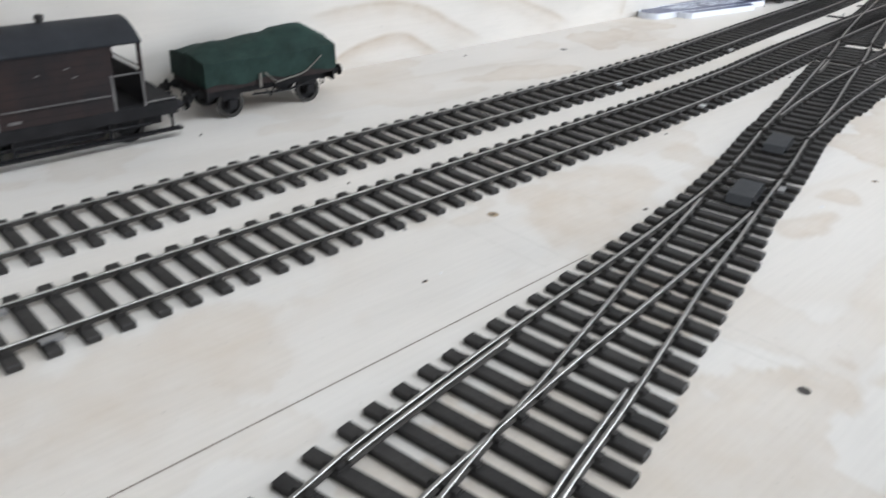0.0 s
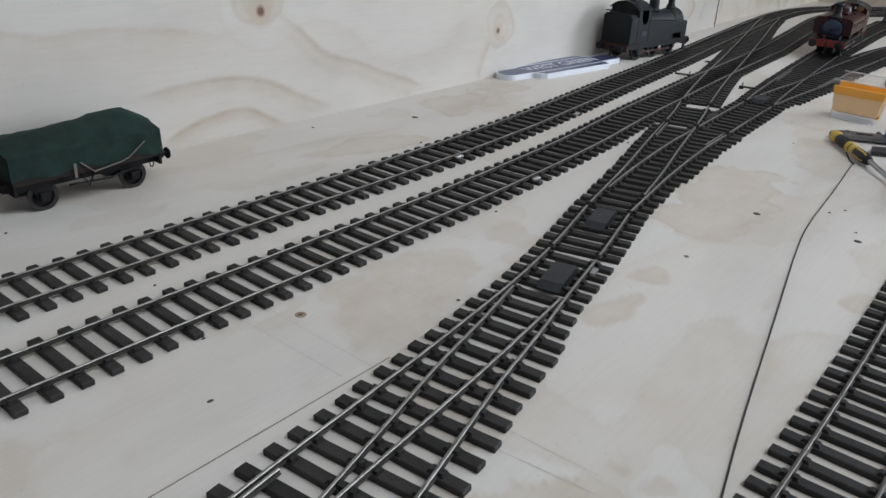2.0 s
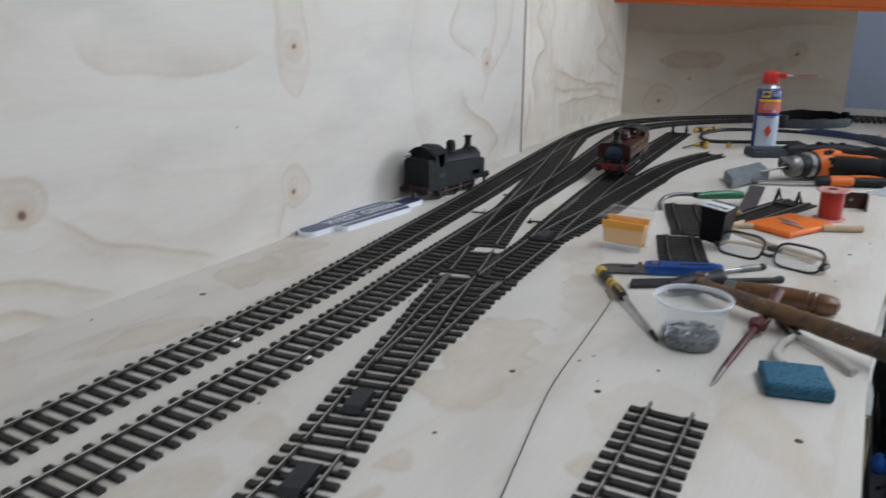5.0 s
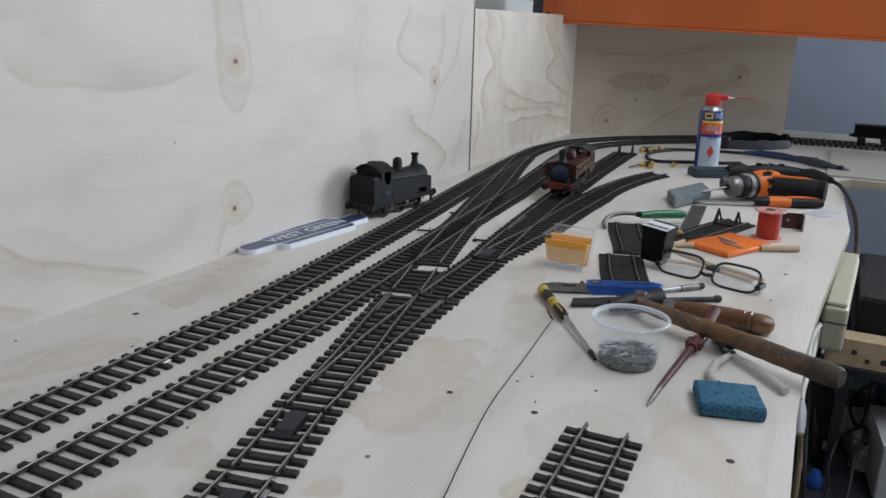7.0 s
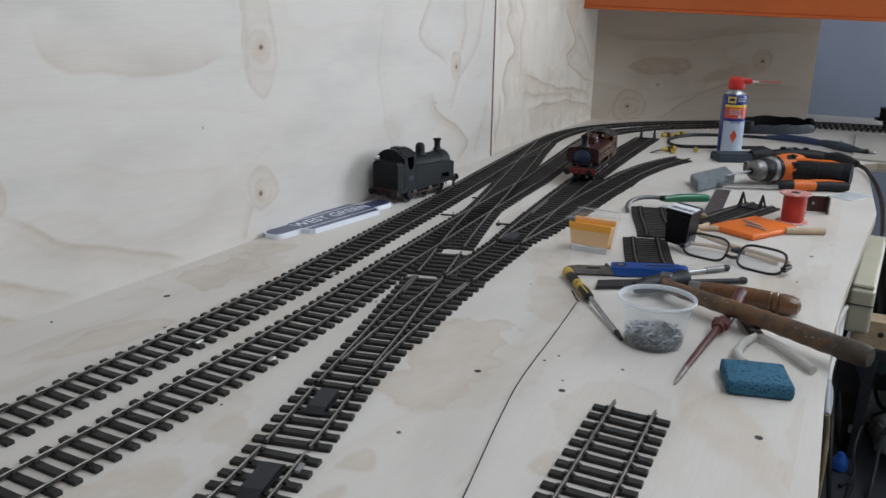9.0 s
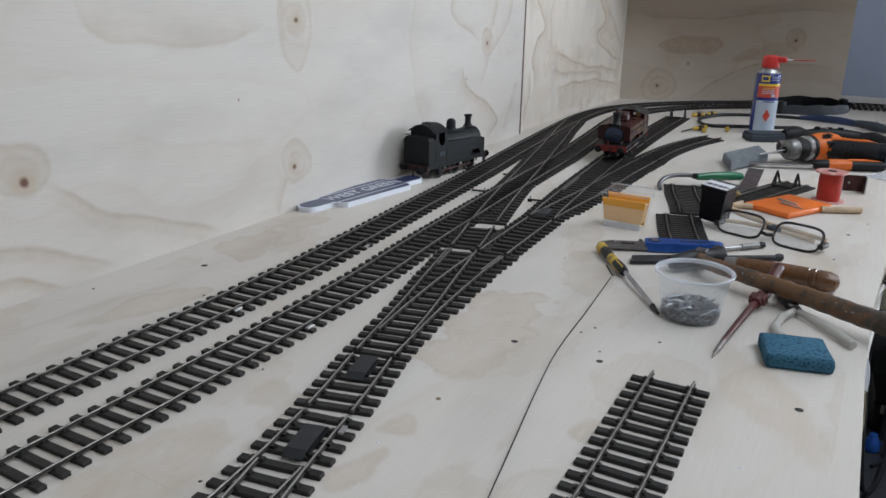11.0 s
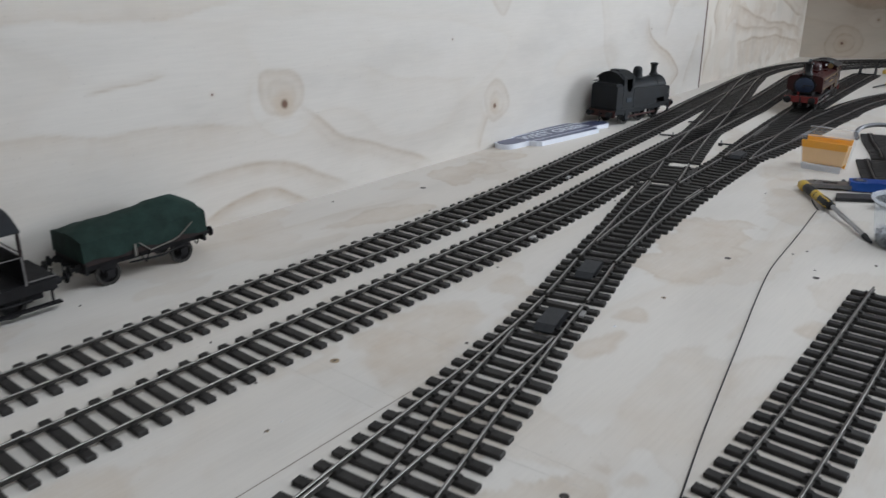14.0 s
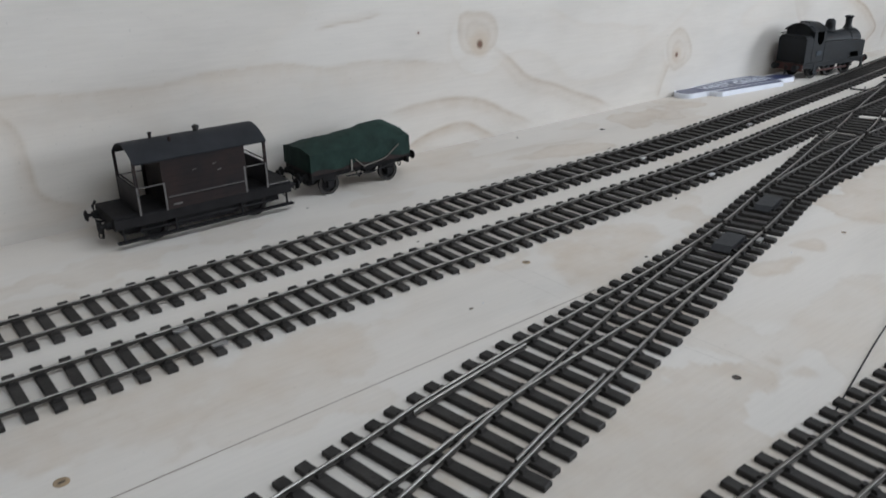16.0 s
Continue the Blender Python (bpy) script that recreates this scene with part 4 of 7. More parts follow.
def extrude_y(outline, y0, y1, bm=None):
    """A closed outline of (x, z), drawn out along y."""
    out = bm or bmesh.new()
    a = [out.verts.new((x, y0, z)) for x, z in outline]
    b = [out.verts.new((x, y1, z)) for x, z in outline]
    n = len(outline)
    faces = [out.faces.new(a), out.faces.new(list(reversed(b)))]
    for k in range(n):
        faces.append(out.faces.new((a[k], a[(k + 1) % n], b[(k + 1) % n], b[k])))
    bmesh.ops.recalc_face_normals(out, faces=faces)
    return out


def arc(cy, cz, r, a0, a1, n=10):
    return [(cy + r * math.cos(radians(a0 + (a1 - a0) * k / n)), cz + r * math.sin(radians(a0 + (a1 - a0) * k / n))) for k in range(n + 1)]


def arch_roof(x0, x1, half, eave, crown, thick, bm=None):
    """A roof sheet curved across, with its own thickness."""
    n = 12
    top = [(half * (2 * k / n - 1), eave + (crown - eave) * (1 - (2 * k / n - 1) ** 2)) for k in range(n + 1)]
    low = [(y * 0.985, z - thick) for y, z in reversed(top)]
    return extrude_x(top + low, x0, x1, bm)


def wheel(parent, x, y, z, r, spokes=0, mat="black_paint"):
    """A wheel on a cross axle: tyre with flange, and spokes or a plain web as a sub-part."""
    s = 1 if y > 0 else -1
    m = Matrix.Translation((x, y, z)) @ Matrix.Rotation(radians(90), 4, "X")
    prof = [(r * 0.84, -2.2), (r, -2.2), (r, 1.8), (r + 1.5, 1.8 if s < 0 else -2.2), (r + 1.5, 3.0 if s < 0 else -3.2), (r * 0.84, 3.0 if s < 0 else -3.2), (r * 0.84, -2.2)]
    tyre = part("wheel", lathe(prof, 32, m=m), M["wheel_rim"], parent)
    bm = bmesh.new()
    lathe([(0.01, -2.4), (r * 0.22, -2.4), (r * 0.22, 2.0), (0.01, 2.0)], 16, bm, m)
    if spokes:
        for k in range(spokes):
            a = 2 * math.pi * k / spokes
            cyl((x, y, z), (x + math.cos(a) * r * 0.86, y, z + math.sin(a) * r * 0.86), 1.3, 0.9, 6, bm)
    else:
        lathe([(0.01, -1.0), (r * 0.86, -1.0), (r * 0.86, 0.6), (0.01, 0.6)], 24, bm, m)
    part("wheel_centre", bm, M[mat], tyre)


def buffer_pair(parent, x, way, z, gap, head, mat="black_paint", stock="black_paint"):
    for y in (-gap, gap):
        b = part("buffer", cyl((x, y, z), (x + way * 5, y, z), 3.6, 3.0, 14, cyl((x + way * 4, y, z), (x + way * 9, y, z), 1.6, None, 10)), M[stock], parent)
        part("buffer_head", lathe([(0.01, 0), (head, 0.2), (head, 1.2), (head * 0.7, 2.2), (0.01, 2.6)], 20, m=Matrix.Translation((x + way * 9, y, z)) @ Matrix.Rotation(radians(90 * way), 4, "Y")), M[mat], b, smooth=True)


def hook_and_chain(parent, x, way, z, mat="black_paint"):
    hook = part("coupling_hook", tube([(x, 0, z), (x + way * 4, 0, z), (x + way * 7, 0, z + 1.5), (x + way * 7.5, 0, z + 4), (x + way * 5.5, 0, z + 5)], [1.4, 1.4, 1.3, 1.1, 0.7], 8), M[mat], parent)
    for k in range(3):
        zz = z - 2.5 - k * 4.5
        pts = [(x + way * (5.5 + (0 if k % 2 else 1.6 * math.cos(a))), (1.7 * math.cos(a) if k % 2 else 0), zz + 3.0 * math.sin(a)) for a in [2 * math.pi * i / 12 for i in range(13)]]
        part("chain_link", tube(pts, 0.6, 6, ends=False), M["black_paint"], hook)


def pannier_tank(x, y, turn):
    """Maroon saddle-sided tank engine; its front stands at the given place, facing backwards along the turn."""
    t = thing("steam_locomotive", x, y, 5.9, turn, "maroon model pannier tank engine with black smokebox and red beams", "locomotive")
    MR, BK = M["maroon"], M["black_paint"]
    plate = part("running_plate", box(4, -28.5, 27, 214, 28.5, 28.6, 0.3, bm=box(8, -26, 22, 212, -25, 27, bm=box(8, 25, 22, 212, 26, 27))), BK, t)
    frames = part("frame", box(10, -11, 8, 206, -9.5, 27, bm=box(10, 9.5, 8, 206, 11, 27, bm=box(30, -9, 14, 190, 9, 27))), BK, t)
    for xx, way in ((3.0, -1), (215, 1)):
        beam = part("buffer_beam", box(xx - 1.2, -28, 17.5, xx + 1.2, 28, 28.4, 0.4), M["red"], t, "red painted buffer beam")
        for yy in (-20, 20):
            part("buffer_base", cyl((xx, yy, 23.2), (xx + way * 5, yy, 23.2), 4.2, 3.4, 14), M["red"], beam)
        buffer_pair(t, xx + way * 3, way, 23.2, 20, 6.3)
        hook_and_chain(t, xx + way * 1.2, way, 22.5)
    part("lamp_bracket", box(1.2, 4, 28, 3, 7, 37, 0.3), M["red"], t)
    # smokebox, saddle and door
    c = 47.5
    barrel = part("smokebox", cyl((20, 0, c), (46, 0, c), 18.2, None, 40), BK, t, "matt black smokebox", smooth=True)
    rim = Matrix.Translation((20, 0, c)) @ Matrix.Rotation(radians(-90), 4, "Y")
    part("smokebox_ring", lathe([(17.0, -0.5), (18.8, -0.5), (18.8, 1.2), (17.0, 1.6), (15.6, 1.2)], 40, m=rim), BK, barrel, smooth=True)
    door = part("smokebox_door", lathe([(16.2, 0.6), (15.6, 2.0), (12, 3.6), (7, 4.9), (0.01, 5.4)], 40, m=rim), M["smokebox_door"], t, "black domed smokebox door, blue sky reflection put into its colour", smooth=True)
    part("door_hinge", tube([(15.4, -14, c + 1), (14.3, -6, c + 1.2), (13.8, 2, c + 1)], 0.8, 6), BK, door)
    part("door_handle", tube([(13.6, 0, c), (13.2, 4, c - 3.4)], 0.7, 6, bm=tube([(13.2, 0, c), (12.8, -1, c - 5)], 0.7, 6)), BK, door)
    part("saddle", extrude_y([(16, 28.6), (50, 28.6), (50, 42), (22, 42), (20, 36), (14, 33)], -15, 15), BK, t)
    # tanks
    side = [(11, 37), (26.5, 37), (29, 39), (29.5, 42), (29.5, 60.5), (28.4, 64), (25.5, 66.6), (21, 68), (11, 69.2)]
    for s in (1, -1):
        tank = part("pannier_tank", extrude_x([(s * yy, zz) for yy, zz in side], 20, 148), MR, t, "satin maroon side tank", smooth=True)
        yf = s * 29.75
        for z0, z1, x0, x1 in ((60.6, 61.1, 31, 145), (58.9, 59.2, 31, 145), (41, 60.6, 30.6, 31.0), (40.6, 41.0, 31, 145)):
            part("lining", box(x0, min(yf - s * 0.35, yf), z0, x1, max(yf - s * 0.35, yf), z1), M["lining"], tank, "thin straw-yellow lining")
        for k in range(11):
            xx = 84 + k * 2.6 + (1.6 if k > 5 else 0)
            part("lettering", box(xx, min(yf - s * 0.3, yf + s * 0.05), 48.6, xx + 1.7, max(yf - s * 0.3, yf + s * 0.05), 51.8), M["lining"], tank, "gold lettering bar")
        rail_bar = part("handrail", tube([(28, s * 31, 54), (146, s * 31, 54)], 0.6, 8, bm=tube([(25.6, s * 20, 54), (25.6, s * 31, 54), (28, s * 31, 54)], 0.6, 8)), BK, tank)
        for xx in (30, 68, 106, 144):
            part("handrail_knob", cyl((xx, s * 29.2, 54), (xx, s * 31.4, 54), 0.8, 1.1, 8), BK, rail_bar)
        for xx, zz in ((33, 69.6), (42, 69.6), (66, 69.4)):
            part("lifting_ring", tube([(xx + 1.6 * math.cos(a), s * 17, zz + 1.4 * math.sin(a)) for a in [math.pi * i / 6 for i in range(7)]], 0.45, 6), BK, tank)
        part("tank_filler", lathe([(4.4, 67), (4.4, 70.6), (3.6, 71.2), (0.01, 71.3)], 16, m=Matrix.Translation((104, s * 17, 0))), MR, tank, smooth=True)
        part("tank_step", box(25.5, s * 23 - 3, 43, 27, s * 23 + 3, 44.2, 0.2, bm=box(25.5, s * 24 - 3, 50, 27, s * 24 + 3, 51.2, 0.2)), BK, tank)
        # running gear on this side
        for k, xx in enumerate((52, 104, 160)):
            wheel(t, xx, s * 16, 16, 15.8, 14)
        part("coupling_rod", box(50, s * 20 - 0.8, 9.5, 162, s * 20 + 0.8, 12.5, 0.4), M["steel"], t, "bright steel coupling rod")
        part("splasher", extrude_y(arc(58, 26, 13, 0, 180, 10), s * 22 - 3, s * 22 + 3), MR, t)
        part("tool_box", extrude_y(arc(122, 31.5, 7, -30, 210, 12), min(s * 20, s * 29), max(s * 20, s * 29)), MR, t, smooth=True)
        part("footstep", box(68, s * 28 - 0.5, 12, 76, s * 28 + 0.5, 27, bm=box(68, s * 28 - 3, 12, 76, s * 28 + 3, 13)), MR, t)
        part("cab_step", box(176, s * 28 - 0.5, 9, 186, s * 28 + 0.5, 27, bm=box(176, s * 28 - 3, 9, 186, s * 28 + 3, 10)), BK, t)
        part("brake_gear", tube([(80, s * 14, 24), (79, s * 15, 8), (132, s * 15, 7), (133, s * 14, 24)], 0.9, 6), BK, t)
        # cab side sheets round the doorway
        side_sheet = part("cab_side", box(148, min(s * 28.2, s * 29.4), 28.6, 168, max(s * 28.2, s * 29.4), 74, 0.2, bm=box(184, min(s * 28.2, s * 29.4), 28.6, 194, max(s * 28.2, s * 29.4), 74, 0.2, bm=box(168, min(s * 28.2, s * 29.4), 28.6, 184, max(s * 28.2, s * 29.4), 47, 0.2))), MR, t)
        for z0, z1, x0, x1 in ((72, 72.5, 150, 194), (30.5, 31, 150, 166), (30.5, 72, 150, 150.4), (30.5, 72, 166, 166.4)):
            part("lining", box(x0, min(s * 29.3, s * 29.7), z0, x1, max(s * 29.3, s * 29.7), z1), M["lining"], side_sheet)
        part("cab_handrail", cyl((169, s * 30.2, 32), (169, s * 30.2, 66), 0.6, None, 8), M["steel"], side_sheet)
    # boiler top, fittings
    part("boiler", cyl((44, 0, 49.5), (150, 0, 49.5), 19.4, None, 40), MR, t, smooth=True)
    part("chimney", lathe([(9.4, 62.5), (8.6, 65), (7.0, 67), (6.2, 70), (6.6, 80), (7.6, 81), (7.9, 83), (7.2, 84.4), (5.2, 84.4), (5.0, 76), (0.01, 76)], 28, m=Matrix.Translation((33, 0, 0))), BK, t, "black chimney with a plain cap", smooth=True)
    part("dome", lathe([(15.5, 65.5), (13.4, 68), (12.4, 71), (12.4, 77), (11.6, 81.5), (9.2, 85.2), (5.4, 87.4), (0.01, 88.2)], 32, m=Matrix.Translation((90, 0, 0))), MR, t, "round-topped maroon dome", smooth=True)
    part("top_casing", extrude_x([(-12, 66), (-11, 71), (-7, 72.3), (7, 72.3), (11, 71), (12, 66)], 72, 108), MR, t)
    part("safety_valve", lathe([(8, 67), (6, 70), (4.2, 73), (3.9, 78), (5.4, 80), (5.2, 81), (0.01, 81.2)], 24, m=Matrix.Translation((124, 0, 0))), MR, t, smooth=True)
    part("whistle", cyl((140, 5, 69), (140, 5, 76), 0.9, 1.3, 8), M["brass"], t)
    for s in (1, -1):
        part("feed_pipe", tube([(112, s * 8, 70), (104, s * 13, 71.6), (84, s * 14.5, 71.5), (70, s * 12, 70.6)], 0.9, 6), MR, t)
    # cab, roof and bunker
    front = part("cab_front", extrude_x([(-29, 40), (29, 40), (29, 74), (24, 79), (14, 82), (0, 83), (-14, 82), (-24, 79), (-29, 74)], 147, 149), MR, t)
    for s in (1, -1):
        ring = Matrix.Translation((146.6, s * 18, 74)) @ Matrix.Rotation(radians(-90), 4, "Y")
        spect = part("cab_window", lathe([(4.2, -0.3), (5.2, -0.3), (5.2, 0.9), (4.2, 0.9)], 20, m=ring), M["brass"], front, "round cab window in a brass ring")
        part("pane", lathe([(0.01, 0), (4.3, 0), (4.3, 0.4), (0.01, 0.4)], 20, m=ring), M["cab_glass"], spect)
        part("paper_tag", box(145.9, s * 10 - 1.6, 73, 146.5, s * 10 + 1.6, 78), M["white"], front, "tiny white tag on the cab front")
    part("cab_back", box(193, -29, 28.6, 194.2, 29, 60, 0.2), MR, t)
    part("cab_floor", box(149, -28, 28.7, 193, 28, 30), BK, t)
    part("roof", arch_roof(143, 200, 30.5, 74, 85.5, 1.4), M["roof_black"], t, "dull black arched cab roof", smooth=True)
    part("roof_vent", box(166, -7, 84.2, 178, 7, 86.8, 0.4), M["roof_black"], t)
    part("bunker", box(194, -27, 28.6, 213, 27, 60, 0.8, bm=box(196, -25, 60, 213, 25, 63, 0.4)), MR, t)
    part("coal", lathe([(0.01, 66), (8, 64), (14, 61), (14, 58)], 9, m=Matrix.Translation((204, 0, 0))), M["coal"], t)
    # everything over the running plate sits a little lower, but for the chimney
    for ob in list(t.children) + [o for k in t.children for o in k.children]:
        if ob.name.startswith("chimney") or min(v.co.z for v in ob.data.vertices) < 28.0 * MM:
            continue
        for v in ob.data.vertices:
            v.co.z = 28.0 * MM + (v.co.z - 28.0 * MM) * 0.87
    return t


def side_tank(x, y, turn):
    """A weathered black engine with a bunker at its rear, standing on the board."""
    t = thing("steam_locomotive", x, y, 0, turn, "weathered black model tank engine standing beside the wall", "locomotive")
    W, BK = M["weathered_black"], M["weathered_black"]
    part("running_plate", box(0, -27, 25, 168, 27, 27, 0.3, bm=box(2, -25, 19, 166, 25, 25)), BK, t)
    for xx, way in ((0, -1), (168, 1)):
        part("buffer_beam", box(xx - 1, -26, 15, xx + 1, 26, 26, 0.3), M["rust_red"], t, "grimy red buffer beam")
        buffer_pair(t, xx + way, way, 21, 19, 5.4, "weathered_black", "weathered_black")
        hook_and_chain(t, xx + way, way, 20, "weathered_black")
    part("bunker", box(2, -26, 27, 20, 26, 66, 1.0, bm=extrude_x([(-25, 65.5), (25, 65.5), (22, 69.5), (-22, 69.5)], 3, 19.6)), W, t)
    part("number_patch", box(30, -26.9, 38, 44, -26.1, 45, 0.2), M["slate_cloth"], t, "dull blue-grey side patch")
    part("bunker_rail", tube([(3, -24, 72), (3, 24, 72), (20, 24, 72)], 0.7, 6), BK, t)
    for s in (1, -1):
        part("cab_side", extrude_y([(20, 27), (50, 27), (50, 78), (45, 80), (45, 62), (41, 55), (34, 55), (29, 62), (27, 80), (20, 80)], min(s * 25, s * 26), max(s * 25, s * 26)), W, t)
        part("side_tank", extrude_y([(50, 27), (118, 27), (121, 36), (144, 36), (147, 27), (160, 27), (160, 52), (156, 54), (50, 59)], min(s * 14, s * 26.5), max(s * 14, s * 26.5)), W, t)
        part("tank_handrail", cyl((157, s * 26, 28), (157, s * 26, 52), 0.6, None, 8), BK, t)
        part("footstep", box(30, s * 25 - 0.5, 8, 38, s * 25 + 0.5, 25, bm=box(30, s * 25 - 3, 8, 38, s * 25 + 3, 9)), BK, t)
        part("front_step", box(158, s * 25 - 0.5, 8, 165, s * 25 + 0.5, 25, bm=box(158, s * 25 - 3, 8, 165, s * 25 + 3, 9)), BK, t)
        for xx in (38, 82, 126):
            wheel(t, xx, s * 16, 15.9, 14.4, 12, "weathered_black")
        part("coupling_rod", box(36, s * 20 - 0.8, 10, 128, s * 20 + 0.8, 13, 0.4), M["rust_red"], t)
        back = Matrix.Translation((19.6, s * 14, 75)) @ Matrix.Rotation(radians(-90), 4, "Y")
        spect = part("cab_window", lathe([(4.4, 0), (5.4, 0), (5.4, 1.0), (4.4, 1.0)], 18, m=back), BK, t)
        part("pane", lathe([(0.01, 0.2), (4.5, 0.2), (4.5, 0.5), (0.01, 0.5)], 18, m=back), M["cab_glass"], spect)
    part("cab_back", extrude_x([(-26, 60), (26, 60), (26, 78), (18, 85), (0, 88.5), (-18, 85), (-26, 78)], 20.0, 21.2), W, t)
    part("cab_front", extrude_x([(-26, 40), (26, 40), (26, 78), (18, 84), (0, 87), (-18, 84), (-26, 78)], 49, 50.2), W, t)
    part("roof", arch_roof(15, 53, 27, 77, 88.5, 1.4), W, t, smooth=True)
    part("roof_vent", box(27, -9, 87.4, 42, 9, 89.8, 0.4), W, t)
    part("boiler", cyl((49, 0, 52), (142, 0, 52), 18, None, 36), W, t, smooth=True)
    part("smokebox", cyl((136, 0, 52), (160, 0, 52), 18.8, None, 36), W, t, smooth=True)
    part("smokebox_door", lathe([(15.5, 0), (14.5, 2), (8, 4.6), (0.01, 5.6)], 30, m=Matrix.Translation((160, 0, 52)) @ Matrix.Rotation(radians(90), 4, "Y")), W, t, smooth=True)
    part("saddle", box(136, -15, 27, 160, 15, 44, 0.6), W, t)
    part("dome", lathe([(11, 66), (8.6, 69), (8, 73), (8, 79), (7, 83), (4, 85.4), (0.01, 86.2)], 26, m=Matrix.Translation((96, 0, 4))), W, t, "tall black dome", smooth=True)
    part("safety_valve", cyl((66, 0, 69), (66, 0, 77), 3.2, 2.6, 14), M["rust_red"], t)
    part("chimney", lathe([(8.6, 68), (6.6, 71), (5.2, 74), (5.4, 84), (7.2, 86), (7.4, 88), (5.4, 88.4), (4.6, 84), (0.01, 80)], 26, m=Matrix.Translation((146, 0, 3))), W, t, "black flared chimney", smooth=True)
    return t


def open_wagon(x, y, turn):
    """A low wagon under a roped green sheet."""
    t = thing("goods_wagon", x, y, 0, turn, "model goods wagon covered with a roped green tarpaulin", "wagon")
    L, hw = 114, 26
    part("body", box(0, -hw, 24, L, hw, 33, 0.5), M["brown"], t, "dark weathered plank body")
    part("underframe", box(0, -20, 18, L, -17, 24, bm=box(0, 17, 18, L, 20, 24, bm=box(0, -26, 17, 2, 26, 25, bm=box(L - 2, -26, 17, L, 26, 25)))), M["underframe"], t)
    rng = random.Random(5)
    nx, ny = 14, 12
    bm = bmesh.new()
    ridge = [(0, 48), (0.12, 53.5), (0.32, 53.5), (0.5, 55.5), (0.66, 59), (0.86, 60), (1, 51)]

    def top(u):
        for (a, za), (b, zb) in zip(ridge, ridge[1:]):
            if a <= u <= b:
                return za + (zb - za) * (u - a) / (b - a)
        return 50

    grid = []
    for i in range(nx + 1):
        u = i / nx
        row = []
        for j in range(ny + 1):
            v = 2 * j / ny - 1
            edge = abs(v) > 0.84
            yy = v / 0.84 * (hw + 0.6) if not edge else math.copysign(hw + 1.0, v)
            if edge:
                z = 43 if abs(v) < 0.95 else 28 + 1.6 * math.sin(i * 1.3)
            else:
                z = 45 + (top(u) - 45) * (1 - (abs(v) / 0.84) ** 1.6) + rng.uniform(-0.9, 0.9)
            row.append(bm.verts.new((-0.8 + u * (L + 1.6), yy, z)))
        grid.append(row)
    for i in range(nx):
        for j in range(ny):
            bm.faces.new((grid[i][j], grid[i + 1][j], grid[i + 1][j + 1], grid[i][j + 1]))
    for i, x0 in ((0, -1.2), (nx, L + 1.2)):
        low = [bm.verts.new((x0, v.co.y, 28)) for v in grid[i]]
        for j in range(ny):
            bm.faces.new((grid[i][j], grid[i][j + 1], low[j + 1], low[j]))
    bmesh.ops.recalc_face_normals(bm, faces=bm.faces)
    sheet = part("tarpaulin", bm, M["tarp"], t, "faded dark green sheet with a sagging ridge", smooth=True)
    for s in (1, -1):
        part("rope", tube([(48, s * 27.6, 33), (58, s * 27.8, 24), (80, s * 27.8, 27), (86, s * 27.8, 29), (100, s * 27.9, 39)], 0.6, 6), M["rope"], sheet, "thin pale cord")
        part("tie_strap", box(43, min(s * 27.2, s * 28), 22, 45, max(s * 27.2, s * 28), 33), M["rope"], sheet)
        part("brake_lever", tube([(40, s * 22, 16), (70, s * 24, 15), (96, s * 26, 20)], 0.8, 6), M["underframe"], t)
        part("v_hanger", tube([(50, s * 20, 23), (56, s * 21, 12), (62, s * 20, 23)], 0.8, 6), M["underframe"], t)
        for xx in (22, 92):
            wheel(t, xx, s * 16, 11, 9.6, 0, "underframe")
            part("axle_guard", extrude_y([(xx - 9, 23), (xx + 9, 23), (xx + 4, 8), (xx - 4, 8)], min(s * 19, s * 20.2), max(s * 19, s * 20.2), box(xx - 3.5, min(s * 20, s * 23.5), 8, xx + 3.5, max(s * 20, s * 23.5), 15, 0.5)), M["underframe"], t)
    for xx, way in ((0, -1), (L, 1)):
        buffer_pair(t, xx, way, 22, 18, 4.6, "underframe", "underframe")
        hook_and_chain(t, xx, way, 21, "underframe")
    return t


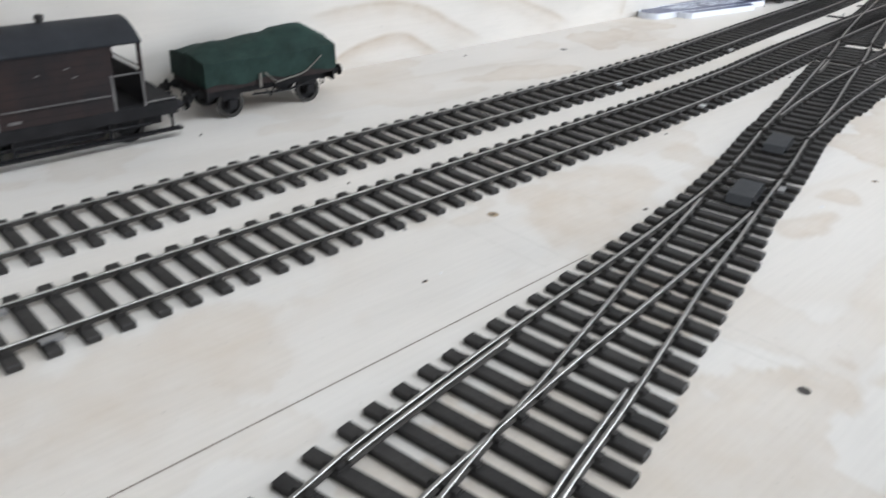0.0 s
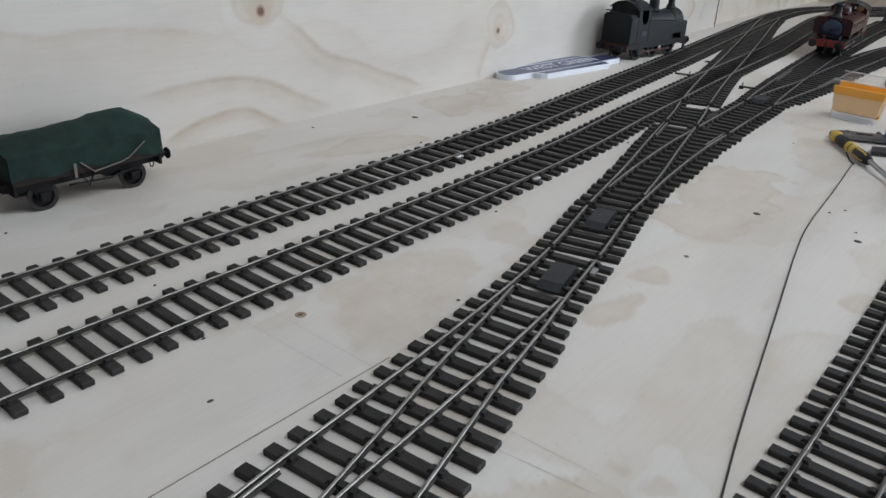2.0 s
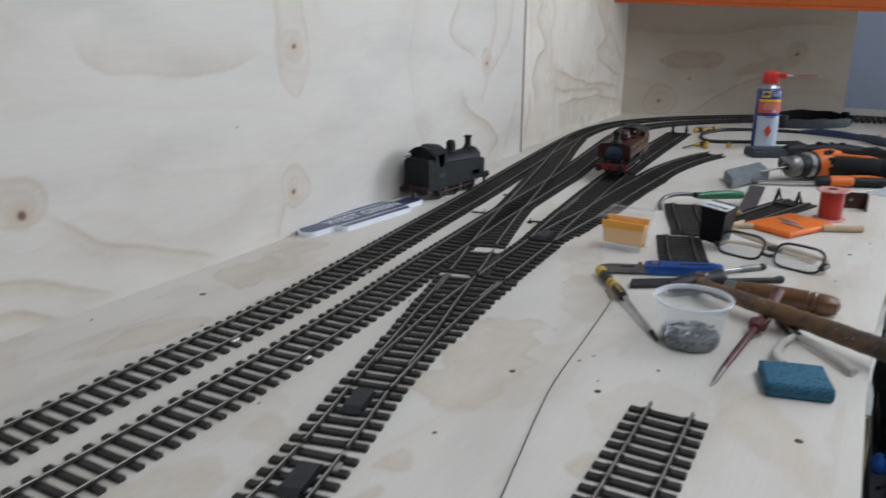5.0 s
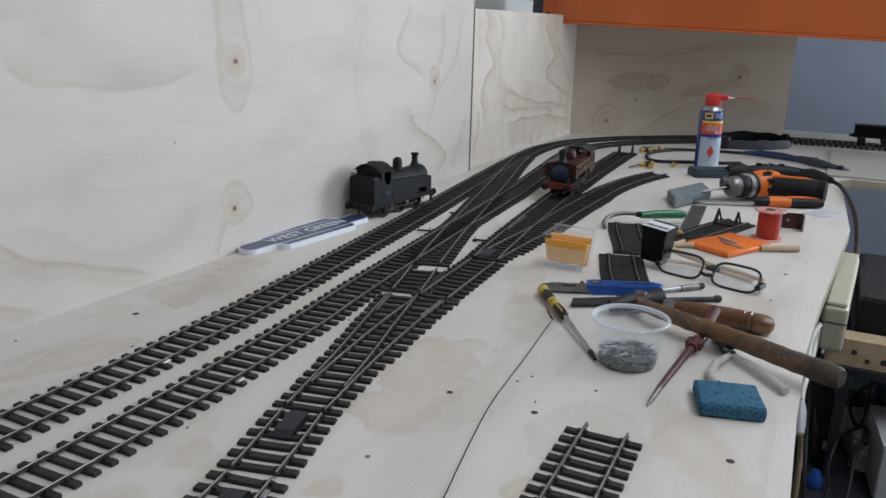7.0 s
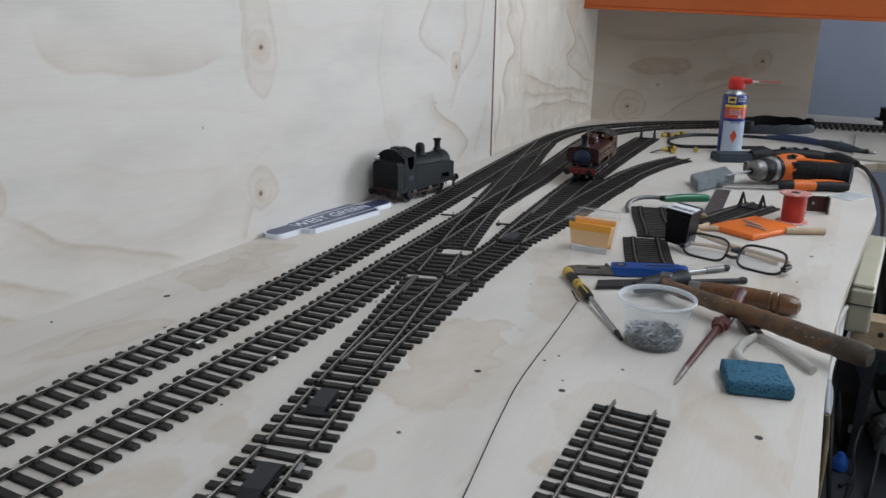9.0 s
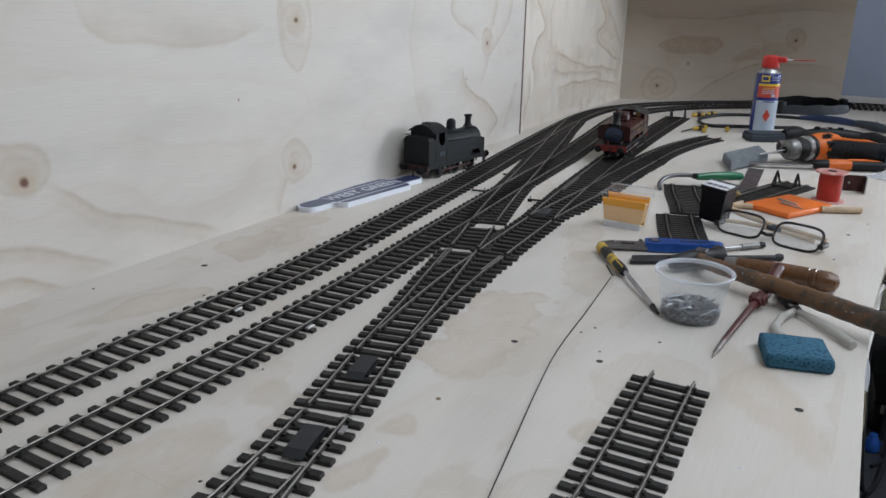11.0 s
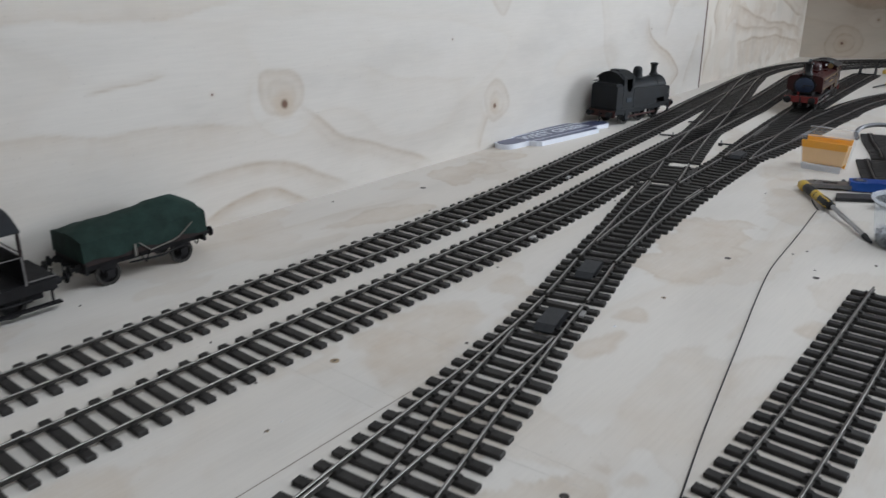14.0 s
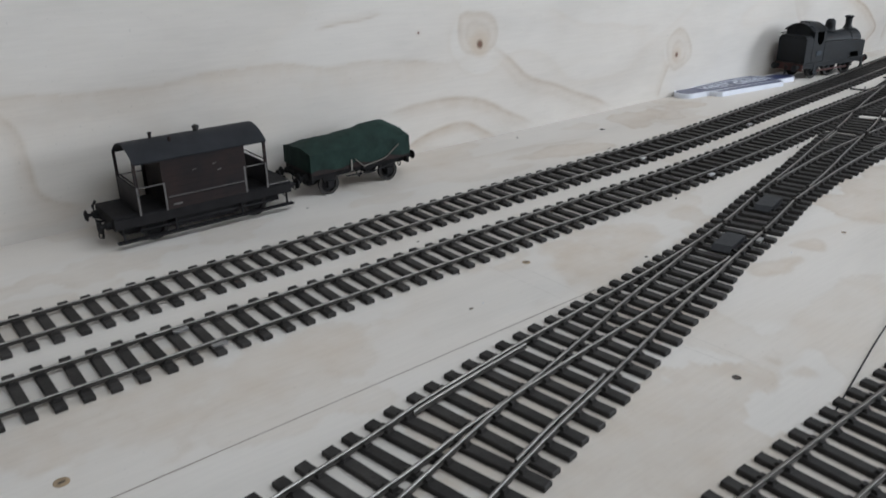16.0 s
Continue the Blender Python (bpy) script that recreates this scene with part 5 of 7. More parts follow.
def brake_van(x, y, turn):
    """A guard's van with an open veranda at each end."""
    t = thing("brake_van", x, y, 0, turn, "dark brown model brake van with open end verandas", "brake van")
    L, hw = 160, 26
    BR, UF = M["brown"], M["underframe"]
    part("underframe", box(0, -hw, 17, L, hw, 26, 0.5), UF, t)
    for s in (1, -1):
        part("footboard", box(0, min(s * 24, s * 30), 6, L, max(s * 24, s * 30), 7.4, 0.2), UF, t, "long dusty step board")
        for xx in (6, 50, 110, 154):
            part("step_iron", box(xx - 0.8, s * 27 - 0.6, 7, xx + 0.8, s * 27 + 0.6, 18), UF, t)
        cabin = part("cabin_side", box(46, min(s * 25, s * 26.2), 26, 116, max(s * 25, s * 26.2), 71, 0.2), BR, t, "dark brown planked cabin side")
        part("side_rail", cyl((47, s * 26.8, 37), (115, s * 26.8, 37), 0.42, None, 6), M["worn_edge"], cabin)
        for xx, zz in ((70, 56), (88, 58), (92, 52)):
            part("lamp_iron", tube([(xx, s * 26.4, zz), (xx + 3.4, s * 27, zz + 0.8)], 0.4, 6), M["worn_edge"], cabin)
        for k in range(9):
            part("plank_joint", box(46, min(s * 26.1, s * 26.35), 30 + k * 4.8, 116, max(s * 26.1, s * 26.35), 30.3 + k * 4.8), UF, cabin)
        part("number_bar", box(50, min(s * 26.2, s * 26.5), 29, 58, max(s * 26.2, s * 26.5), 30.6), M["worn_edge"], cabin)
        for xx in (22.6, 45, 117, 137.4):
            post = part("corner_post", box(xx - 1.1, min(s * 24, s * 26.2), 26, xx + 1.1, max(s * 24, s * 26.2), 71), BR, t)
            part("post_edge", box(xx - 1.2, min(s * 26.2, s * 26.5), 26, xx + 0.4, max(s * 26.2, s * 26.5), 50), M["worn_edge"], post, "rubbed pale edge")
        for a, b in ((22, 45), (117, 138)):
            part("grab_rail", cyl((a, s * 25.6, 49), (b, s * 25.6, 49), 0.55, None, 6), M["worn_edge"], t)
        for xx in (34, 126):
            wheel(t, xx, s * 16, 11, 9.6, 0, "underframe")
            part("axle_guard", extrude_y([(xx - 9, 18), (xx + 9, 18), (xx + 4, 8), (xx - 4, 8)], min(s * 19, s * 20.2), max(s * 19, s * 20.2)), UF, t)
    for xx in (46, 115):
        part("cabin_end", box(xx, -25, 26, xx + 1.2, 25, 71), BR, t)
    for xx in (21.6, 137.2):
        part("veranda_end", box(xx, -25, 26, xx + 1.2, 25, 49), M["grey_door"], t, "lavender grey end sheet")
        part("end_rail", cyl((xx + 0.6, -25, 52), (xx + 0.6, 25, 52), 0.6, None, 6), BR, t)
    part("floor", box(21, -25, 25.8, 139, 25, 27), UF, t)
    # solid dark blocks stand for the underframe and the shadow below the van
    part("inner_frame", box(8, -14, 8, 152, 14, 17), UF, t)
    part("ballast_box", box(52, -23, 9, 108, 23, 17, 0.5), UF, t)
    part("brake_rodding", tube([(20, -23, 12), (80, -24, 13), (140, -23, 12)], 1.2, 6), UF, t)
    part("end_deck", box(0, -25, 26, 21, 25, 28.4, 0.4), UF, t)
    deck = part("end_deck", box(139, -25, 26, 160, 25, 28.4, 0.4), UF, t)
    part("deck_edge", box(139, -25.6, 27.6, 160, -25.1, 28.6), M["worn_edge"], deck, "rubbed pale edge")
    part("roof", arch_roof(22, 139, 28, 70, 82, 1.3), M["roof_grey"], t, "dull slate grey arched roof", smooth=True)
    part("stove_chimney", lathe([(2.6, 79), (2.4, 83.5), (3.0, 84), (3.0, 86.5), (0.01, 87.5)], 14, m=Matrix.Translation((88, 2, 0))), M["roof_black"], t, smooth=True)
    part("roof_vent", lathe([(1.4, 79), (1.4, 85.5), (2.2, 86.5), (0.01, 87.5)], 12, m=Matrix.Translation((48, 2, 0)), bm=lathe([(1.6, 77), (1.6, 83), (0.01, 84)], 12, m=Matrix.Translation((60, -10, 0)))), BR, t)
    for xx, way in ((0, -1), (L, 1)):
        buffer_pair(t, xx, way, 21, 19, 4.8, "underframe", "underframe")
        hook_and_chain(t, xx, way, 20, "underframe")
    part("vacuum_pipe", tube([(-1, 8, 20), (-5, 8, 22), (-6, 8, 32), (-3, 8, 36)], 1.2, 8), UF, t)
    part("handbrake_pipe", tube([(-1, -9, 18), (-5, -9, 18), (-6, -9, 8)], 1.0, 8), UF, t)
    return t


pannier_tank(1494, 657.0, 5.3)
side_tank(1192, 884, -7)
brake_van(102, 874, 0)
open_wagon(288, 881, 0)


def station_sign(x, y, turn):
    """A thick white-edged sign with a blue face, its middle broader than its rounded ends."""
    t = thing("station_sign", x, y, 0, turn, "blue and white station name sign lying flat on the board", "sign")

    def outline(g):
        out = []
        for cx, a0 in ((113, -90), (-113, 90)):
            s = 1 if cx > 0 else -1
            out += [(s * (70 + g * 0.4), -s * (33 + g)), (s * (76 + g), -s * (28 + g * 0.6)), (s * (80 + g), -s * (17 + g))]
            out += [(cx + (17 + g) * math.cos(radians(a0 + 180 * k / 12)), (17 + g) * math.sin(radians(a0 + 180 * k / 12))) for k in range(13)]
            out += [(s * (80 + g), s * (17 + g)), (s * (76 + g), s * (28 + g * 0.6)), (s * (70 + g * 0.4), s * (33 + g))]
        return out

    part("slab", prism(outline(0), 0, 7.0), M["sign_white"], t, "white sign slab")
    part("blue_face", prism(outline(-3.0), 7.0, 7.35), M["sign_blue"], t, "dull navy face")
    for yy in (-19.5, 19.5):
        part("white_line", box(-84, yy - 0.9, 7.35, 84, yy + 0.9, 7.6), M["sign_white"], t)
    data = bpy.data.curves.new("sign_text", "FONT")
    data.body, data.size, data.align_x, data.align_y, data.extrude = "WEST GREEN", 0.0265, "CENTER", "CENTER", 0.0002
    tmp = bpy.data.objects.new("sign_text", data)
    me = bpy.data.meshes.new_from_object(tmp)
    bpy.data.objects.remove(tmp)
    me.materials.append(M["sign_white"])
    words = new("lettering", me)
    words.parent = t
    words.matrix_basis = mmpose(0, 0, 7.7)
    tagged(words, "white capital letters WEST GREEN")
    return t


station_sign(1066, 896, -7)

# ---- tools and clutter on the board ----


def spray_can(x, y):
    t = thing("spray_can", x, y, 0, -95, "blue and white lubricant spray can with a red nozzle", "spray can")
    body = part("can_body", lathe([(24, 0), (26.5, 0.8), (26.8, 4), (26.8, 150), (26.5, 154), (24, 157)], 48), M["can_blue"], t, "glossy printed blue can", smooth=True)

    def patch(name, z0, z1, a0, a1, mat, lab="", r=27.0):
        bm = bmesh.new()
        n = 48 if a1 - a0 > 300 else 14
        if n == 14:
            a0, a1, r = a0 + 74, a1 + 74, r + 0.25
        lo, hi = [], []
        for k in range(n + 1):
            a = radians(a0 + (a1 - a0) * k / n) if n == 14 else 2 * math.pi * k / 48
            lo.append(bm.verts.new((r * math.cos(a), r * math.sin(a), z0)))
            hi.append(bm.verts.new((r * math.cos(a), r * math.sin(a), z1)))
        for k in range(n):
            bm.faces.new((lo[k], lo[k + 1], hi[k + 1], hi[k]))
        return part(name, bm, M[mat], body, lab, smooth=True)

    patch("white_band", 9, 88, 0, 359.9, "can_white", "white lower label band")
    patch("red_band", 96, 125, 0, 359.9, "can_red", "red label band")
    patch("yellow_band", 125, 131, 0, 359.9, "can_yellow", "yellow label stripe")
    patch("blue_side", 9, 150, 84, 166, "can_blue", "plain blue side of the label", 27.15)
    patch("label_box", 98, 104, 232, 250, "can_white", "", 27.3)
    patch("blue_line", 88, 96, 168, 262, "can_blue", "", 27.1)
    patch("logo_patch", 136, 152, 178, 216, "can_yellow", "plain yellow emblem patch", 27.2)
    patch("logo_mark", 140, 148, 184, 210, "can_blue", "", 27.35)
    for k in range(3):
        patch("text_bar", 140 + k * 4, 141.6 + k * 4, 224, 262 - 6 * (k % 2), "can_white", "", 27.2)
    for k in range(4):
        patch("text_bar", 106 + k * 4.4, 107.6 + k * 4.4, 186 + 4 * (k % 2), 246, "can_white" if k < 3 else "can_yellow", "", 27.2)
    patch("text_bar", 84, 86, 200, 250, "can_blue", "", 27.2)
    diamond = bmesh.new()
    vs = [diamond.verts.new((27.25 * math.cos(radians(312 + da)), 27.25 * math.sin(radians(312 + da)), 50 + dz)) for da, dz in ((-34, 0), (-17, -17), (0, 0), (-17, 17))]
    diamond.faces.new(vs)
    bmesh.ops.translate(diamond, verts=diamond.verts, vec=(0.6, -1.8, 0))
    part("hazard_mark", diamond, M["can_red"], body, "red diamond mark")
    part("shoulder", lathe([(24.5, 156.5), (25.5, 158), (23, 164), (17, 170), (14, 172), (14, 176)], 40), M["steel"], t, "bright metal shoulder", smooth=True)
    cap = part("nozzle_cap", lathe([(17, 170), (18.5, 172), (19, 186), (17, 197), (12, 201), (0.01, 202)], 32, bm=box(0, -8, 184, 34, 8, 198, 4)), M["can_cap"], t, "red plastic nozzle", smooth=True)
    part("straw", cyl((32, 0, 191), (92, 2, 194), 1.3, None, 8), M["can_cap"], cap, "thin red straw")
    part("straw_tip", cyl((32, 0, 191), (46, 0.5, 191.7), 2.2, 1.8, 8), M["white"], cap)
    t.scale = (1, 1, 0.86)


def clear_case(x, y, turn):
    """A clear case that narrows to its foot, with orange cards standing in it."""
    t = thing("plastic_case", x, y, 0, turn, "small open clear plastic case holding orange cards", "case")

    def narrow(bm):
        for v in bm.verts:
            v.co.x *= 0.80 + 0.20 * min(1.0, v.co.z / 44)
        return bm

    part("shell", narrow(box(-31, -15, 0, 31, 15, 46, 1.2)), M["case_clear"], t, "scuffed clear shell")
    part("lid", box(-29, 15.4, 40, 31, 16.6, 52, 0.4), M["clear"], t, "clear raised lid")
    part("lid_edge", box(-29.4, 15.2, 51.4, 31.4, 16.8, 52.6, 0.3), M["clear_rim"], t)
    part("rim", box(-31.2, -15.3, 44.8, 31.2, -14.8, 45.8, 0.2), M["clear_rim"], t)
    part("foot", narrow(box(-30, -15.6, 0.3, 30, -14.9, 9, 0.2)), M["clear_rim"], t, "cloudy clear foot")
    part("card", narrow(box(-29.6, -13.4, 9, 29.6, -12.0, 30, 0.4)), M["orange_pale"], t, "pale orange card")
    part("card", narrow(box(-29.8, -14.2, 29, 29.8, -11.8, 38.5, 0.4)), M["orange_card"], t, "bright orange band")
    part("divider", narrow(box(-29, 6, 3, 29, 8, 42, 0.3)), M["orange_card"], t, "bright orange card")
    part("divider", narrow(box(-29, -11, 9, 29, 5.6, 34, 0.3)), M["orange_pale"], t)
    part("wire_bits", tube([(-20, -8, 3), (-5, 2, 4), (14, -6, 3), (20, 3, 4)], 0.8, 6), M["steel"], t)


def screwdriver(x0, y0, x1, y1):
    d = math.degrees(math.atan2(y1 - y0, x1 - x0))
    n = math.hypot(x1 - x0, y1 - y0)
    t = thing("screwdriver", x0, y0, 0, d, "yellow and black precision screwdriver lying on the board", "screwdriver")

    def lie(prof):
        return lathe([(r * 0.86, z) for r, z in prof], 20, m=Matrix.Translation((0, 0, 7.0)) @ Matrix.Rotation(radians(90), 4, "Y"))

    part("end_cap", lie([(0.01, 0), (5.5, 0.6), (7.4, 3), (7.2, 12), (5.2, 15)]), M["yellow_handle"], t, "worn yellow swivel cap", smooth=True)
    part("grip", lie([(4.6, 14), (6.4, 17), (6.8, 30), (6.2, 42), (5.0, 55), (6.4, 66), (6.6, 82), (5.0, 92), (2.6, 95)]), M["dark"], t, "black grip", smooth=True)
    for x0, x1 in ((38, 50), (52, 64)):
        part("grip_band", lie([(5.2, x0), (6.2, x0 + 1), (6.0, x1 - 1), (5.2, x1)]), M["yellow_handle"], t, "worn yellow band", smooth=True)
    for k in range(4):
        a = radians(20 + 90 * k)
        part("grip_stripe", tube([(66, 5.2 * math.cos(a), 7.0 + 5.2 * math.sin(a)), (76, 5.0 * math.cos(a), 7.0 + 5.0 * math.sin(a)), (88, 4.4 * math.cos(a), 7.0 + 4.4 * math.sin(a))], 1.2, 6), M["yellow_handle"], t)
    shaft = part("shaft", cyl((94, 0, 7.4), (n - 14, 0, 3.2), 2.4, 2.2, 12), M["steel"], t)
    part("tip", cyl((n - 16, 0, 3.2), (n, 0, 2.0), 3.0, 1.4, 12), M["dark"], shaft)


def utility_knife():
    t = thing("utility_knife", 1012, 506, 0, -65, "blue-handled folding utility knife with a steel head", "knife")
    part("head", prism([(-6, -2), (2, -11), (52, -12), (54, 10), (12, 11), (0, 6)], 3, 7), M["tool_steel"], t, "grey stamped blade holder")
    slot = part("slot", prism([(22, -3), (38, -3.5), (38, 3.5), (22, 3)], 7, 7.3), M["dark"], t)
    part("slot_edge", box(24, 3.2, 7, 36, 4, 7.5), M["steel"], slot)
    part("rivet", cyl((14, 4, 6), (14, 4, 9), 2, 1.8, 12), M["steel"], t)
    part("thumb_stud", cyl((48, 12, 5), (48, 17, 6), 3, 2.6, 12), M["tool_steel"], t)
    body = part("handle", prism([(50, -9), (58, -13), (84, -12), (100, -14), (136, -10), (142, -3), (140, 5), (124, 9), (96, 10), (62, 12), (52, 9)], 1.5, 12), M["blue_handle"], t, "ribbed blue metal handle")
    for k in range(26):
        part("rib", box(70 + k * 2.5, -10.6, 12, 71.2 + k * 2.5, 8.6, 12.5), M["blue_handle"], body)
    part("text_bar", box(92, -3, 12.5, 126, 1.2, 12.7), M["grey_ramp"], body)
    part("screw_plate", cyl((62, 0, 11), (62, 0, 12.6), 8, 7.6, 20), M["navy_plastic"], body)
    part("screw", cyl((62, 0, 12), (62, 0, 13.4), 4.2, 3.8, 14), M["steel"], body)


def nut_driver():
    t = thing("nut_driver", 1064, 386, 0, -42, "bright steel nut driver shank with a dark end", "hand tool")
    part("shank", cyl((0, 0, 4), (52, 0, 4), 3.0, 2.8, 14), M["steel"], t)
    part("sleeve", cyl((40, 0, 4), (66, 0, 4), 4.0, 3.8, 14), M["chuck"], t)
    part("end_knob", lathe([(0.01, -4), (3.4, -3), (4.4, 0), (3.4, 4), (0.01, 5)], 14, m=Matrix.Translation((70, 0, 4.4)) @ Matrix.Rotation(radians(90), 4, "Y")), M["tool_dark"], t, smooth=True)


def rasp():
    t = thing("file", 978, 462, 0, -57, "dark flat metal file with a thin round shank", "file")
    part("blade", prism([(-2, -11), (84, -12), (96, 0), (84, 11), (6, 10)], 1, 5), M["tool_dark"], t)
    part("shank", cyl((90, 0, 4), (176, 2, 4), 3.4, 3.2, 12), M["tool_dark"], t)
    part("knob", lathe([(0.01, -5), (3.6, -4), (4.6, 0), (3.6, 4), (0.01, 5)], 14, m=Matrix.Translation((178, 2, 4.6)) @ Matrix.Rotation(radians(90), 4, "Y")), M["tool_dark"], t, smooth=True)


def pin_tub(x, y):
    t = thing("plastic_tub", x, y, 0, 0, "clear plastic tub half full of steel track pins", "tub")
    part("tub", lathe([(24.5, 0), (25.5, 0.4), (27, 3), (33.5, 43), (33.0, 43.2), (26.2, 3.4), (0.01, 1.6)], 56), M["clear"], t, "thin cloudy plastic wall", smooth=True)
    part("rim", lathe([(33.2, 43.2), (33.8, 45), (36.4, 45.4), (36.8, 46.6), (36.2, 47.4), (33.2, 47), (32.6, 44.4), (33.2, 43.2)], 56, caps=False), M["clear_rim"], t, "rolled cloudy rim", smooth=True)
    heap = lathe([(24.8, 2.2), (26.2, 11), (20, 14.5), (9, 16.5), (0.01, 15.5)], 24)
    part("pin_heap", heap, M["pins"], t, "grey heap of pins")
    rng = random.Random(8)
    for k in range(110):
        a, z = rng.uniform(0, 6.28), rng.uniform(3, 11.5)
        r = 25.6 + (z - 2.2) * 0.17
        e, da = rng.uniform(-2.5, 2.5), rng.uniform(0.05, 0.16)
        part("pin", cyl((r * math.cos(a), r * math.sin(a), max(2.6, z - e)), (r * math.cos(a + da), r * math.sin(a + da), max(2.6, z + e)), 0.45, None, 5), M["pin_steel"], t)
    for k in range(280):
        a, r = rng.uniform(0, 6.28), 27 * math.sqrt(rng.random())
        px, py = r * math.cos(a), r * math.sin(a)
        z = 16.4 - r * r * 0.007 + rng.uniform(-1, 1.4)
        b, e = rng.uniform(0, 6.28), rng.uniform(-0.35, 0.5)
        q = Vector((math.cos(b) * math.cos(e), math.sin(b) * math.cos(e), math.sin(e))) * 5
        if (Vector((px, py, 0)) + Vector((q.x, q.y, 0))).length > 28 or (Vector((px, py, 0)) - Vector((q.x, q.y, 0))).length > 28:
            continue
        part("pin", cyl((px - q.x, py - q.y, z - q.z), (px + q.x, py + q.y, z + q.z), 0.45, None, 5), M["pin_steel"], t)


def hammer():
    t = thing("hammer", 0, 0, 0, 0, "old hammer with a paint-spattered brown wooden handle", "hammer")
    head = part("head", tube([(968, 414, 11), (974, 406, 12), (984, 398, 13), (996, 388, 13.5), (1006, 378, 13.5), (1012, 371, 13.5), (1015, 367, 13.5)], [7, 9, 9.5, 11, 9.5, 13, 12], 22), M["tool_dark"], t, "dark forged head", smooth=True)
    part("wedge", box(988, 380, 22, 1000, 392, 25, 1), M["steel"], head)
    pts = smooth_path([(992, 388, 15), (965, 368, 18), (922, 289, 20), (893, 237, 20.5), (874, 203, 21)], 6)
    n = len(pts) - 1
    grip = tube(pts, [6.6 + 3.4 * (k / n) ** 0.7 + 0.3 * math.sin(k * 1.9) for k in range(n + 1)], 18)
    for v in grip.verts:
        v.co += 0.35 * noise.noise_vector(v.co * 0.09)
    part("handle", grip, M["hammer_wood"], t, "varnished wood with worn grey patches", smooth=True)
    part("handle_end", tube([(877, 208, 21), (874, 203, 21), (868, 191, 21), (865, 185, 21), (863.5, 182, 21)], [9.9, 10.5, 10.6, 10.0, 8.0], 18), M["worn_grey"], t, "bare grey battered wood", smooth=True)
    rng = random.Random(17)
    for k in range(26):
        i = rng.randrange(n // 3, n)
        d = (pts[min(i + 1, n)] - pts[i - 1]).normalized()
        a, r = rng.uniform(0.2, 2.9), 6.7 + 3.4 * (i / n) ** 0.7
        side = Vector((-d.y, d.x, 0))
        c = pts[i] + (side * math.cos(a) + Vector((0, 0, 1)) * math.sin(a)) * r
        up = (side * math.cos(a) + Vector((0, 0, 1)) * math.sin(a)).to_track_quat("Z", "Y").to_matrix().to_4x4()
        part("paint_fleck", lathe([(rng.uniform(0.5, 1.6), -0.1), (0.4, 0.35), (0.01, 0.4)], 7, m=Matrix.Translation(c) @ up @ Matrix.Diagonal((rng.uniform(1, 2.2), 1, 1, 1))), M["pale_worn"], t, "dried pale paint fleck")


def chisel_handle():
    t = thing("chisel", 1004, 352, 11.2, -95, "turned brown wooden tool handle with two grooves", "tool handle")
    part("grip", lathe([(0.01, 0), (7, 0.5), (9, 6), (11, 30), (12.4, 60), (12.6, 76), (11.6, 77), (11.6, 79), (12.7, 80), (12.7, 83), (11.6, 84), (11.6, 86), (12.6, 87), (12.2, 97), (9.4, 104), (4, 106.6), (0.01, 107)], 28, m=Matrix.Rotation(radians(90), 4, "Y") @ Matrix.Diagonal((0.88, 0.88, 1, 1))), M["handle_wood"], t, smooth=True)
    part("ferrule", cyl((-10, 0, 0), (3, 0, 0), 6, 7, 18), M["steel"], t)


def red_driver():
    t = thing("awl", 0, 0, 0, 0, "old awl with a red-brown shaft and worn pale tip", "awl")
    part("shaft", tube([(800, 323.5, 4), (850, 318, 7.5), (905, 311.5, 10.5)], [2.6, 3.2, 3.8], 12), M["awl_red"], t, smooth=True)
    part("tip", tube([(768, 326, 1.2), (780, 325.2, 2.2), (803, 323.2, 4.2)], [0.5, 2.0, 2.7], 10), M["pale_worn"], t, "scuffed pale point")
    part("collar", cyl((893, 312.8, 10), (914, 310.2, 11), 5.6, 6.0, 12), M["awl_red"], t)
    part("grip", tube([(908, 311, 10.6), (922, 309.6, 7.5), (938, 308.4, 5.5), (956, 307.6, 9), (972, 306.5, 17), (983, 304, 21.5), (986, 303, 21.5)], [4.5, 5, 5, 6, 6.5, 6, 3], 12), M["awl_red"], t, "dark red ribbed grip", smooth=True)
    part("cross_bar", box(-6, -8, -4.5, 6, 8, 4.5, 2, 3), M["awl_red"], t, at=mmpose(905, 311.5, 11, 0, -8, -8))


def pliers_white():
    t = thing("pliers", 0, 0, 0, 0, "small pliers with white plastic handles", "pliers")
    part("handle", tube([(836, 279, 5), (842, 284.5, 5.6), (854, 288, 6), (878, 286.5, 6.5), (906, 278, 6)], [3.6, 4.2, 4.2, 4, 3], 12), M["white_plastic"], t, smooth=True)
    part("handle", tube([(906, 276, 6), (888, 256, 6.5), (866, 236, 6), (850, 224, 5)], [3, 4, 4.4, 3.8], 12), M["white_plastic"], t, smooth=True)
    part("jaw", prism([(900, 270), (908, 284), (950, 300), (962, 298), (950, 288)], 3, 9), M["tool_dark"], t)
    part("pivot", cyl((912, 280, 3), (912, 280, 11), 5, None, 14), M["steel"], t)


def sponge():
    t = thing("sponge", 803, 266, 0, -74, "teal blue cleaning sponge with dark pores", "sponge")
    bm = box(-26.5, -24, 0.2, 26.5, 24, 13, 3.4, 3)
    bmesh.ops.subdivide_edges(bm, edges=bm.edges, cuts=2, use_grid_fill=True)
    rng = random.Random(2)
    for v in bm.verts:
        v.co += Vector((rng.uniform(-0.5, 0.5), rng.uniform(-0.5, 0.5), rng.uniform(-0.4, 0.4) if v.co.z > 2 else 0))
    part("foam", bm, M["sponge"], t, smooth=True)


